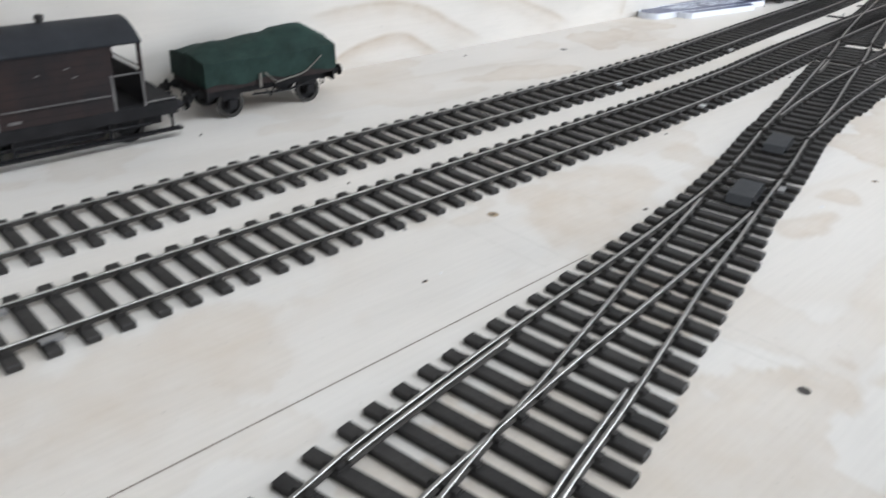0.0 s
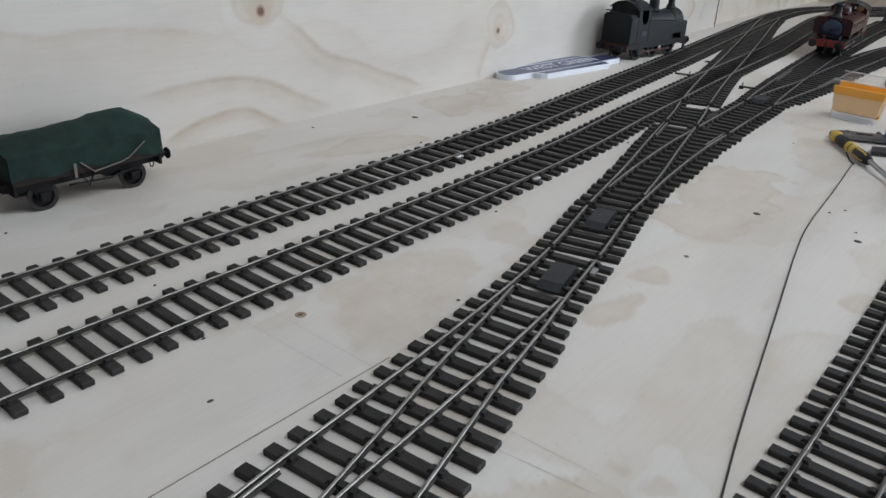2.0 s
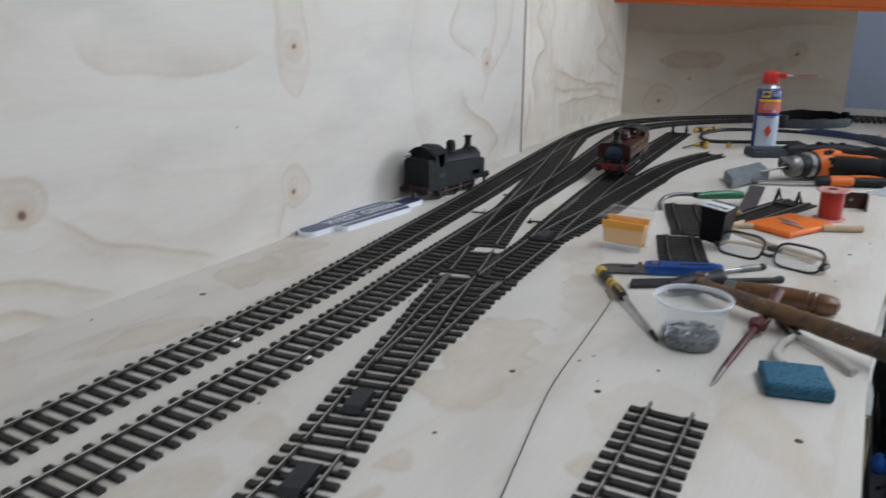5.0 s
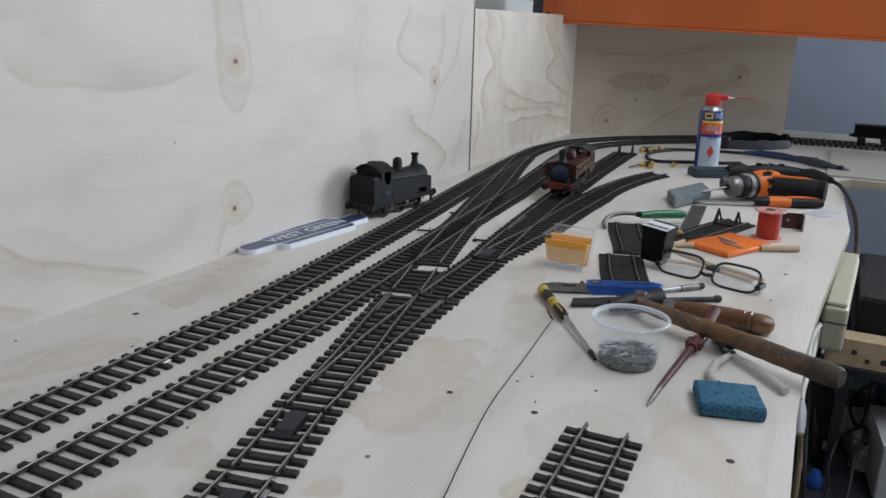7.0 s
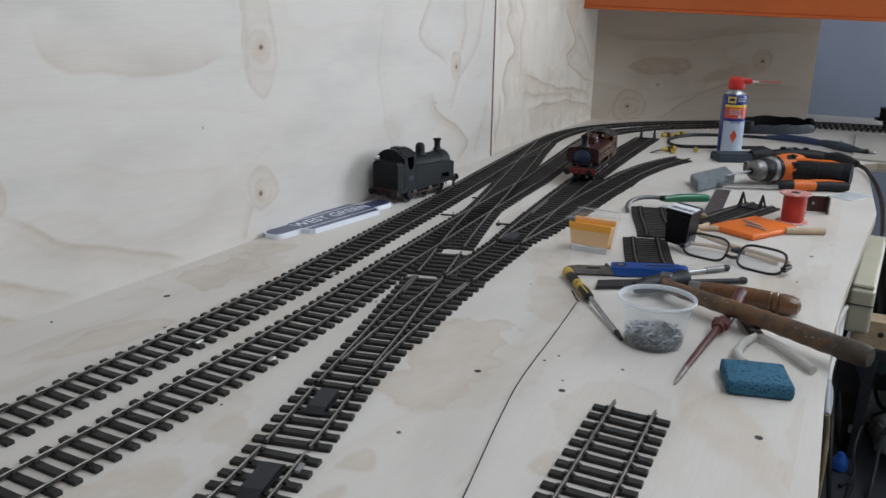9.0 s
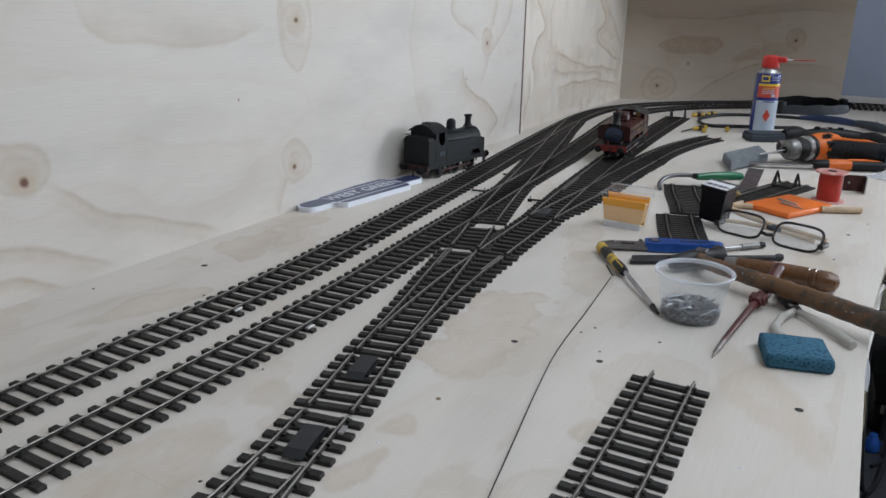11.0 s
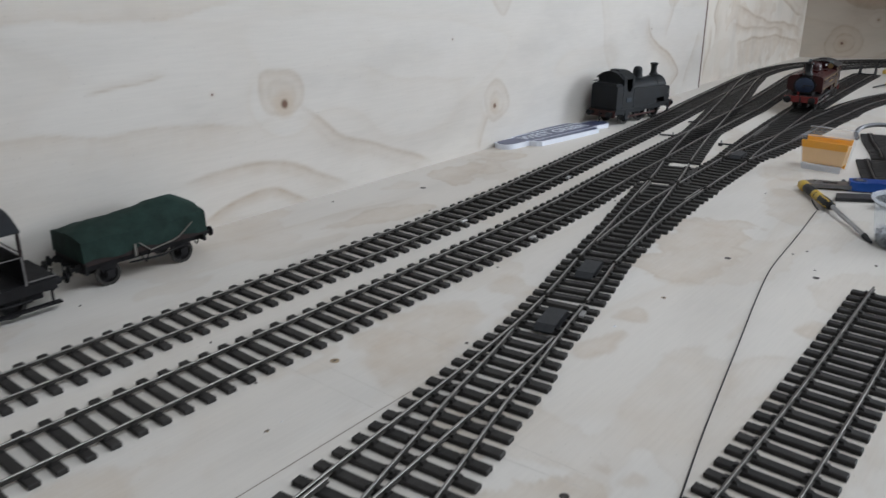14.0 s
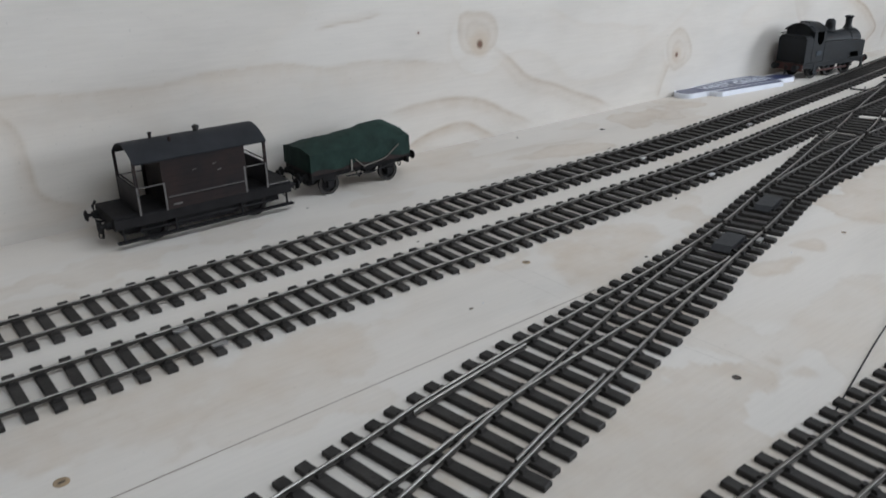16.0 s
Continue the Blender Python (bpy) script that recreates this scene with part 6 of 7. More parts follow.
def spectacles():
    """Reading glasses: rims stand on the board, arms folded behind."""
    t = thing("spectacles", 1164, 405, 0, -107.5, "black-framed spectacles with pale wooden arms", "spectacles")

    def rim(cx):
        pts = []
        for k in range(33):
            a = 2 * math.pi * k / 32
            ca, sa = math.cos(a), math.sin(a)
            px = cx + 29.0 * math.copysign(abs(ca) ** 0.5, ca)
            pz = 14.5 + 13.0 * math.copysign(abs(sa) ** 0.6, sa)
            pts.append((px, 0.75 * (pz - 2), pz))
        return pts

    for cx in (31, 105):
        ring = part("rim", tube(rim(cx), 1.65, 8, ends=False), M["frame_black"], t, "thin black rim", smooth=True)
        bm = bmesh.new()
        f = bm.faces.new([bm.verts.new(p) for p in rim(cx)[:-1]])
        r = bmesh.ops.extrude_face_region(bm, geom=[f])
        bmesh.ops.translate(bm, verts=[g for g in r["geom"] if isinstance(g, bmesh.types.BMVert)], vec=(0, 1.2, 0))
        part("lens", bm, M["lens"], ring)
    part("bridge", tube([(59, 6, 11), (68, 6.5, 9), (77, 6, 11)], [2.6, 2.2, 2.6], 8), M["frame_black"], t, smooth=True)
    part("nose_pad", tube([(62, 17, 16), (68, 24, 15), (76, 27, 13)], [2.5, 4.6, 3], 10), M["slate_cloth"], t, "grey rubber nose pad", smooth=True)
    for xx, s in ((1, 1), (135, -1)):
        part("hinge", box(xx - 3.6, 2, 6.5, xx + 3.6, 22, 13, 1.6), M["frame_black"], t)
    part("arm", tube([(1, 20, 10), (6, 30, 9), (26, 40, 8), (70, 46, 6), (112, 44, 4.4)], [2.4, 2.6, 2.8, 3.0, 3.4], 8), M["pale_wood"], t, "pale wooden arm", smooth=True)
    part("arm", tube([(135, 20, 10), (128, 40, 9), (96, 50, 9), (50, 49, 11), (20, 44, 17), (0, 38, 23), (-8, 35, 25)], [2.4, 2.6, 3, 3.4, 4, 4.6, 4.2], 8), M["pale_wood"], t, "pale wooden arm", smooth=True)


def drill():
    """A cordless drill on its side, its chuck towards the tracks."""
    t = thing("cordless_drill", 1683, 386, 0, -40, "orange and black cordless drill lying on its side", "drill")
    ax = Matrix.Translation((0, 0, 27)) @ Matrix.Rotation(radians(90), 4, "Y")
    part("bit", cyl((-52, 6, 20), (2, 0, 27), 1.7, None, 10), M["steel"], t, "thin steel drill bit")
    chuck = part("chuck", lathe([(5, 0), (10.5, 0.4), (15.5, 3), (18.6, 8), (19.8, 14), (19.8, 22)], 36, m=ax), M["chuck"], t, "scuffed steel chuck", smooth=True)
    part("chuck_sleeve", lathe([(16, 20), (20.5, 22), (21.5, 26), (21.5, 38), (20, 42)], 36, m=ax), M["dark"], t, "ribbed black chuck sleeve", smooth=True)
    part("chuck_mouth", lathe([(4.2, -0.6), (6, -0.4), (6, 1), (0.01, 1)], 16, m=ax), M["dark"], chuck)
    for k in range(8):
        a = radians(45 * k)
        part("flute", tube([(25, 21.4 * math.cos(a), 27 + 21.4 * math.sin(a)), (38, 21.4 * math.cos(a), 27 + 21.4 * math.sin(a))], 1.1, 6), M["dark_gloss"], chuck)
    part("collar", lathe([(20, 41), (23.6, 43), (24.2, 50), (24, 58), (22, 64)], 36, m=ax), M["steel"], t, "bright clutch collar", smooth=True)
    part("torque_ring", lathe([(24.0, 51), (25.4, 52), (25.4, 58), (24.0, 59)], 36, m=ax), M["dark"], t)
    gear = part("gearbox", lathe([(22, 60), (26, 66), (28, 80), (27.4, 104), (24, 118), (14, 126), (0.01, 128)], 30, m=ax), M["tool_orange"], t, "orange motor housing", smooth=True)
    for k, a in enumerate((115, 150, 190)):
        r = radians(a)
        part("vent_rib", box(74, -3, -2, 96, 3, 2, 1), M["dark"], gear, at=mmpose(0, 27.2 * math.cos(r), 27 + 27.2 * math.sin(r), a - 90, 0, 0))
    part("top_vent", box(70, -16, 0, 104, 10, 3.5, 1.5), M["dark"], gear, "black slotted top plate", at=mmpose(0, -3, 52.4, 0, 4, 0))
    part("side_plate", box(76, 0, 0, 100, 14, 3, 1.2), M["dark"], gear, "black side plate", at=mmpose(0, -26, 30, 100, 0, 0))
    part("selector", cyl((84, -14, 50), (84, -16, 55), 5, 4.6, 14), M["dark"], gear)
    grip = part("grip", tube([(90, -14, 26), (104, -32, 26), (116, -52, 27), (128, -72, 27), (138, -88, 27)], [19, 21, 20, 22, 21], 22), M["dark"], t, "ribbed black rubber grip", smooth=True)
    part("grip_trim", tube([(84, -12, 44), (98, -24, 46.5), (112, -44, 46), (124, -64, 47.5), (133, -80, 46)], [5, 4.4, 4, 4, 2.4], 10), M["tool_orange"], grip, "orange trim along the grip")
    part("grip_trim", tube([(82, -22, 40), (78, -28, 30), (84, -30, 18), (96, -36, 10)], [3, 3, 3, 2], 8), M["tool_orange"], grip, "orange trim round the grip")
    d = Vector((0.56, -0.83, 0)).normalized()
    for k in range(7):
        c = Vector((104, -32, 26)) + d * (8 + 7.5 * k)
        part("rib", lathe([(19.6, -1.6), (22.2, -0.8), (22.2, 0.8), (19.6, 1.6)], 22, m=Matrix.Translation(c) @ d.to_track_quat("Z", "Y").to_matrix().to_4x4(), caps=False), M["dark"], grip)
    part("battery_cap", tube([(137, -86, 27), (144, -97, 27)], [22.5, 21], 20), M["dark_gloss"], t, "glossy black battery end", smooth=True)


def thread_spool(x, y):
    t = thing("thread_spool", x, y, 0, 0, "red wire spool with a worn pale flange", "spool")
    for z in (0, 50):
        part("flange", lathe([(5, z), (25, z), (26, z + 1.2), (25, z + 2.6), (5, z + 2.6)], 32), M["spool_flange"], t, smooth=True)
    part("winding", lathe([(17.5, 2.4), (18.6, 12), (18.2, 26), (18.7, 40), (17.5, 50.2)], 32), M["red_wire"], t, "tight red winding", smooth=True)
    part("hub", lathe([(7.5, 52), (7.5, 53.2), (0.01, 53)], 16), M["dark"], t)
    t.scale = (0.9, 0.9, 0.88)


def orange_pad():
    t = thing("orange_wallet", 1338, 335, 0, -29, "flat orange plastic wallet with two drill bits on it", "wallet")
    part("wallet", box(-52, -37, 0.4, 52, 37, 9, 3, 3), M["tool_orange"], t, smooth=True)


def drill_bit(x, y, z, turn):
    t = thing("drill_bit", x, y, z, turn, "small silver twist drill bit", "drill bit", "drill bits on the wallet")
    part("shank", cyl((0, 0, 1.6), (18, 0, 1.6), 1.5, None, 8), M["steel"], t)
    pts = [(18 + 0.8 * k, 0.8 * math.cos(k * 0.8), 1.6 + 0.8 * math.sin(k * 0.8)) for k in range(24)]
    part("flute", tube(pts, 1.0, 6), M["steel"], t)


def black_pot():
    t = thing("black_box", 1188, 411, 9.4, 0, "black plastic tapered pot with a white label, tipped over slightly", "pot")
    t.matrix_basis = t.matrix_basis @ Matrix.Rotation(radians(4), 4, "X") @ Matrix.Rotation(radians(-4), 4, "Y") @ Matrix.Rotation(radians(-104), 4, "Z")
    part("shell", lathe([(19, 0), (20.4, 0.6), (21.4, 12), (23.4, 41), (25.6, 43), (25.6, 46), (21, 47)], 4, m=Matrix.Rotation(radians(45), 4, "Z")), M["dark_gloss"], t, "glossy black ribbed wall")
    part("top_rim", box(-18, -18, 45.6, 18, 18, 48.4, 1), M["dark"], t)
    card = part("label", box(-17.4, -18.4, 48.4, 17.4, 8, 49, 0.1), M["white"], t, "white printed label")
    for k in range(14):
        a = -15 + k * 2.3
        part("print_bar", box(a, -14, 49, a + 0.8 + 0.5 * (k % 3), -5, 49.3), M["dark"], card)


def hook_tool():
    t = thing("hook_tool", 0, 0, 0, 0, "curved steel hook tool with a green handle", "hand tool")
    part("hook", tube(smooth_path([(1344, 524, 3.0), (1356, 529, 8), (1378, 528, 13), (1398, 516, 16), (1410, 500, 16), (1413, 484, 16)], 4), 3.4, 10), M["tool_steel"], t, "curved blue-grey steel blade", smooth=True)
    part("ferrule", tube([(1411, 490, 16), (1412, 476, 16)], [4.4, 6], 12), M["dark"], t)
    part("handle", tube([(1406, 482, 16), (1420, 464, 17), (1438, 440, 17), (1450, 424, 16), (1453, 420, 16)], [5, 7, 7.4, 6.6, 4.5], 16), M["green_handle"], t, "glossy green handle", smooth=True)


def ochre_handle():
    t = thing("scraper", 1352, 446, 0, -80, "dull ochre plastic tool handle", "tool handle")
    part("handle", lathe([(0.01, 0), (6, 2), (7.4, 16), (6.6, 34), (3, 40), (0.01, 42)], 18, m=Matrix.Translation((0, 0, 7.6)) @ Matrix.Rotation(radians(90), 4, "Y")), M["ochre"], t, smooth=True)


def grey_block():
    t = thing("sanding_block", 1653, 449, 2.2, 0, "grey foam sanding block with angled ends and rubbed edges", "sanding block")
    bm = prism([(-100, 7), (22, -37), (102, -8), (-20, 36)], 0, 17)
    bmesh.ops.bevel(bm, geom=bm.edges[:], offset=1.6, segments=2, affect="EDGES")
    bmesh.ops.subdivide_edges(bm, edges=[e for e in bm.edges if e.calc_length() > 9], cuts=5, use_grid_fill=True)
    for v in bm.verts:
        v.co += 0.9 * noise.noise_vector(v.co * 0.16) if v.co.z > 1 else Vector()
    part("block", bm, M["grey_foam"], t)


def wood_chisel():
    t = thing("wood_chisel", 1632, 408, 0, -66, "steel chisel with an orange and dark grey handle", "chisel")
    m = Matrix.Translation((0, 0, 10)) @ Matrix.Rotation(radians(90), 4, "Y") @ Matrix.Diagonal((1, 1.15, 1, 1))
    part("blade", prism([(-30, -6), (70, -7), (88, -4), (88, 4), (70, 7), (-30, 6)], 6, 10), M["steel"], t)
    part("bolster", lathe([(4, 78), (8, 84), (9, 104), (8, 112)], 18, m=m), M["dark"], t, smooth=True)
    grip = part("handle", lathe([(8, 104), (9.6, 112), (9.8, 150), (9.4, 196), (7.4, 204), (0.01, 206)], 22, m=m), M["dark"], t, "dark grey rubber handle", smooth=True)
    part("handle_band", lathe([(9.2, 106), (10.2, 112), (10.4, 140), (9.6, 146)], 22, m=m, caps=False), M["tool_orange"], grip, "orange band", smooth=True)
    part("handle_band", tube([(140, -3, 19), (170, -3, 20), (196, -2, 18)], [3.2, 2.6, 1.6], 8), M["tool_orange"], grip, "orange top stripe")


def socket_tube():
    t = thing("socket_tube", 1798, 410, 13, -62, "short open steel socket lying on its side", "socket")
    m = Matrix.Rotation(radians(90), 4, "Y")
    part("sleeve", lathe([(12, 0), (12.6, 1), (12.6, 34), (10, 36), (9.6, 34), (9.6, 1), (12, 0)], 24, m=m, caps=False), M["pale_worn"], t, "dull pale steel", smooth=True)


def charger_box():
    t = thing("charger_box", 1940, 452, 0, -60, "flat slate grey plastic box", "box")
    part("body", box(-44, -26, 0, 44, 26, 15, 3), M["slate_cloth"], t)
    part("lid", box(-42, -24, 15, 42, 24, 18, 1.5), M["slate_cloth"], t)


def plastic_sleeve():
    t = thing("plastic_sleeve", 1672, 216, 0.3, -30, "small clear plastic sleeve lying on the board", "sleeve")
    part("film", box(-34, -22, 0, 34, 22, 1.4, 0.3), M["clear_rim"], t)


def paper_strip():
    t = thing("steel_ruler", 2312, 618, 0.3, -72, "thin pale steel ruler lying by the wall", "ruler")
    part("blade", box(-70, -9, 0, 70, 9, 1.4, 0.2), M["steel"], t)


def steel_rule():
    t = thing("steel_strip", 1490, 412, 0.4, 4, "flat grey steel strip", "steel strip")
    part("strip", box(-115, -13, 0, 115, 13, 1.6, 0.3), M["tool_steel"], t)


def channel(x, y, turn):
    t = thing("metal_bracket", x, y, 0, turn, "small steel channel bracket, rusty inside", "bracket")
    part("web", box(8, -17, 0, 10, 17, 26), M["rust_red"], t, "rusty inner face")
    for s in (-1, 1):
        part("flange", box(-12, s * 17 - 1.2, 0, 10, s * 17 + 1.2, 27, 0.4), M["steel"], t)
    part("rivet", cyl((6, 4, 14), (9, 4, 14), 2, None, 10), M["steel"], t)


def dowel(x0, y0, x1, y1, r, label):
    t = thing("wooden_stick", 0, 0, 0, 0, label, "stick", "wooden sticks")
    part("stick", cyl((x0, y0, r), (x1, y1, r), r, r * 0.92, 14), M["pale_wood"], t)


def buffer_stop(x, y, turn, z=5.6):
    t = thing("buffer_stop", x, y, z, turn, "dark plastic buffer stop on the track end", "buffer stop", "buffer stops")
    for s in (-1, 1):
        part("frame", tube([(-14, s * 16.5, 0), (0, s * 16.5, 22), (14, s * 16.5, 0)], 1.8, 6, bm=tube([(0, s * 16.5, 22), (-3, s * 16.5, 0)], 1.5, 6)), M["dark"], t)
    part("beam", box(-16, -18, 0, -12, 18, 2.6, 0.5), M["dark"], t)


def small_driver(x, y, turn, n, label="tiny yellow-handled screwdriver"):
    t = thing("small_screwdriver", x, y, 0, turn, label + " lying on the board", "screwdriver", "tiny yellow screwdrivers")
    m = Matrix.Translation((0, 0, 6.5)) @ Matrix.Rotation(radians(90), 4, "Y")
    part("handle", lathe([(0.01, 0), (5, 1), (5.2, 4), (5, 12), (3.6, 15), (4.6, 20), (4.6, n - 6), (1.6, n)], 14, m=m), M["yellow_handle"], t, smooth=True)
    part("grip_band", lathe([(4.4, 12.4), (5.4, 13.4), (5.4, n * 0.62), (4.4, n * 0.62 + 1)], 14, m=m, caps=False), M["dark"], t, "black grip band", smooth=True)
    part("shaft", cyl((n - 2, 0, 6.4), (n + 34, 0, 2.4), 1.6, None, 8), M["tool_dark"], t)


def cord(name, pts, r, mat, label, category="cable"):
    t = thing(name, 0, 0, 0, 0, label, category)
    part("cord", tube(smooth_path(pts, max(3.0, r * 2.5)), r, 8), M[mat], t, smooth=True)
    return t


def pouch():
    t = thing("strap_roll", 2490, 425, 0, -52, "rolled dark strap with a blue-grey front band", "strap")
    for nm, a0, a1, h, mat, k in (("front_band", 178, 362, 25, "dark_cloth", 1.0), ("back_band", -14, 194, 36, "black_web", 1.03)):
        bm, n = bmesh.new(), 32
        rows = []
        for i in range(n + 1):
            a = radians(a0 + (a1 - a0) * i / n)
            hh = h * (0.7 + 0.3 * abs(math.sin(a))) + 1.5 * math.sin(i * 0.9)
            rows.append([bm.verts.new((112 * k * w * math.cos(a), 58 * k * w * math.sin(a), z)) for w, z in ((1.0, 0), (1.04, hh * 0.5), (1.0, hh), (0.90, hh), (0.88, hh * 0.5), (0.90, 0))])
        for u, v in zip(rows, rows[1:]):
            for i in range(6):
                bm.faces.new((u[i], u[(i + 1) % 6], v[(i + 1) % 6], v[i]))
        bm.faces.new(rows[0])
        bm.faces.new(list(reversed(rows[-1])))
        bmesh.ops.recalc_face_normals(bm, faces=bm.faces)
        part(nm, bm, M[mat], t, smooth=True)
    part("end_roll", cyl((-98, -18, 0), (-98, -18, 32), 20, 18, 20), M["dark"], t, "tight black end roll", smooth=True)
    part("buckle", box(96, -10, 4, 112, 14, 36, 5), M["dark_gloss"], t)


def rotary_tool():
    t = thing("rotary_tool", 0, 0, 0, 0, "grey and blue hand-held rotary tool with a dark nose", "power tool")
    part("body", tube([(2292, 424, 9), (2286, 380, 12), (2270, 330, 12), (2250, 296, 11)], [5, 9, 9, 8], 16), M["navy_plastic"], t, "dark blue body", smooth=True)
    grip = part("grip", tube([(2262, 316, 9), (2246, 288, 12), (2212, 256, 13), (2196, 236, 12), (2182, 210, 10), (2179, 200, 9)], [4, 9, 11, 10, 6, 5], 16), M["slate_cloth"], t, "dark slate grip", smooth=True)
    part("button", cyl((2208, 252, 22), (2207, 251, 26), 4, 3.4, 12), M["steel"], grip)
    part("collet", tube([(2180, 202, 9), (2178, 194, 9), (2176, 190, 9)], [6.5, 7, 4], 14), M["dark"], t)
    part("nose", tube([(2177, 191, 9), (2174, 182, 9), (2172, 176, 9)], [4, 4, 1.5], 12), M["steel"], t)


def heat_gun():
    t = thing("soldering_gun", 0, 0, 0, 0, "long black hand tool with a trailing power lead", "hand tool")
    part("head", tube([(1940, 418, 14), (1948, 408, 15), (1962, 392, 16), (1972, 378, 15)], [12, 17, 17, 11], 18), M["dark"], t, smooth=True)
    body = part("body", tube([(1966, 384, 15), (1980, 345, 18), (1994, 305, 17), (2004, 275, 15)], [11, 15, 14, 12], 18), M["dark"], t, "scuffed black body", smooth=True)
    for k in range(3):
        part("switch", box(1970 + 8 * k, 352 - 22 * k, 29, 1982 + 8 * k, 364 - 22 * k, 34, 1.5), M["dark_gloss"], body)
    part("tail", tube([(2002, 280, 14), (1996, 250, 17), (1984, 228, 15), (1966, 212, 12)], [11, 13, 10, 7], 16), M["dark"], t, smooth=True)
    part("chrome_stud", cyl((1974, 340, 32), (1973, 339, 35), 3, 2.4, 10), M["steel"], t)


spray_can(2040, 478)
clear_case(1119, 511, -92)
screwdriver(996, 503, 838, 391)
utility_knife()
rasp()
pin_tub(850, 364)
hammer()
chisel_handle()
red_driver()
pliers_white()
sponge()
spectacles()
drill()
thread_spool(1425, 290)
orange_pad()
drill_bit(1352, 352, 9.2, -128)
drill_bit(1330, 345, 9.2, -125)
black_pot()
hook_tool()
ochre_handle()
grey_block()
steel_rule()
wood_chisel()
socket_tube()
charger_box()
plastic_sleeve()
paper_strip()
nut_driver()
channel(1510, 262, 12)
dowel(1293, 411, 1310, 372, 4.6, "pale wooden dowel end beside the orange wallet")
dowel(1342, 292, 1368, 242, 5.2, "pale wooden dowel with a dark mark")
dowel(1236, 430, 1330, 398, 3.2, "thin pale wooden stick")
buffer_stop(2126, 688, 3, SLEEPER_TOP + 2.8)
small_driver(2192, 668, -50, 36)
small_driver(2262, 624, 150, 34)
small_driver(2003, 592, 150, 46)
small_driver(1950, 585, 20, 34)
small_driver(2000, 545, 10, 30)
cord("cable_loop", [(2322, 400, 4), (2318, 474, 4), (2298, 545, 4), (2254, 606, 4), (2166, 637, 4), (2090, 625, 4), (2054, 590, 4), (2090, 516, 4), (2120, 450, 4), (2150, 410, 4)], 4, "dark", "black cable loop lying on the board")
pouch()
rotary_tool()
heat_gun()

# two short spare track lengths
def spare_track(points, label):
    t = thing("track", 0, 0, 0, 0, label, "track", "railway tracks")
    path = smooth_path(points, 6.0)
    for off in (-GAUGE, GAUGE):
        rail(side_path(path, off), t, head="rail_dull")
    lay_sleepers(t, path, 9.5, 6.2, 59, 6.0, 3)
    return t


spare_track([(1070, 418), (1120, 436), (1205, 462)], "short spare track length lying among the tools")
spare_track([(1222, 446), (1262, 458), (1330, 482), (1392, 500)], "second spare track length lying end to end")
spare_track([(1330, 402), (1420, 372), (1510, 340)], "short spare track with a buffer stop")
buffer_stop(1470, 355, -18)

# wire, lines, holes and bits on the board
cord("wire", [(322, 364, 1.2), (362, 373, 1.0), (424, 387, 1.0), (546, 412, 1.0), (649, 433, 1.0), (716, 444, 1.0), (818, 453, 1.0), (918, 463, 1.0)], 0.5, "dark", "thin black wire lying across the board", "wire")
small_pin = thing("pin", 926, 465, 0, 30, "tiny bent pin beside the wire end", "pin")
part("pin", tube([(-6, 0, 0.6), (2, 2, 2), (6, 6, 9)], 0.8, 6), M["dark"], small_pin)


def line_on_board(x0, y0, x1, y1, w, mat, label):
    d = Vector((x1 - x0, y1 - y0, 0))
    n = Vector((-d.y, d.x, 0)).normalized() * w / 2
    bm = bmesh.new()
    bm.faces.new([bm.verts.new(Vector((x0, y0, 0.32)) + n), bm.verts.new(Vector((x0, y0, 0.32)) - n), bm.verts.new(Vector((x1, y1, 0.32)) - n), bm.verts.new(Vector((x1, y1, 0.32)) + n)])
    ob = part("pencil_line", bm, M[mat])
    return tagged(ob, label, "pencil line", "lines on the board", kind="structure")


line_on_board(-300, 538, 345, 548.5, 0.8, "pencil_dark", "dark pencil line along the board")
for x0, y0, x1, y1 in ((314, 632, 315, 553), (332, 632, 332, 547), (407, 614, 404, 554), (324, 464, 330, 413), (339, 465, 341, 419)):
    line_on_board(x0, y0, x1, y1, 0.45, "pencil", "faint pencil line across the board")


def hole(x, y, r, plug=False):
    t = part("screw_hole", lathe([(r * 1.25, 0.3), (r, 0.45), (r * 0.7, 0.36), (0.01, 0.32)], 16, m=Matrix.Translation((x, y, 0))), M["plug" if plug else "hole"])
    tagged(t, "filled screw hole in the board" if plug else "small dark screw hole in the board", "screw hole", "screw holes", kind="structure")
    if plug:
        slot = part("slot", box(x - 1.6, y - 0.6, 0.25, x + 1.6, y + 0.6, 0.5), M["hole"])
        tagged(slot, "dark slot of a sunk screw", "screw", "screw holes", kind="structure")


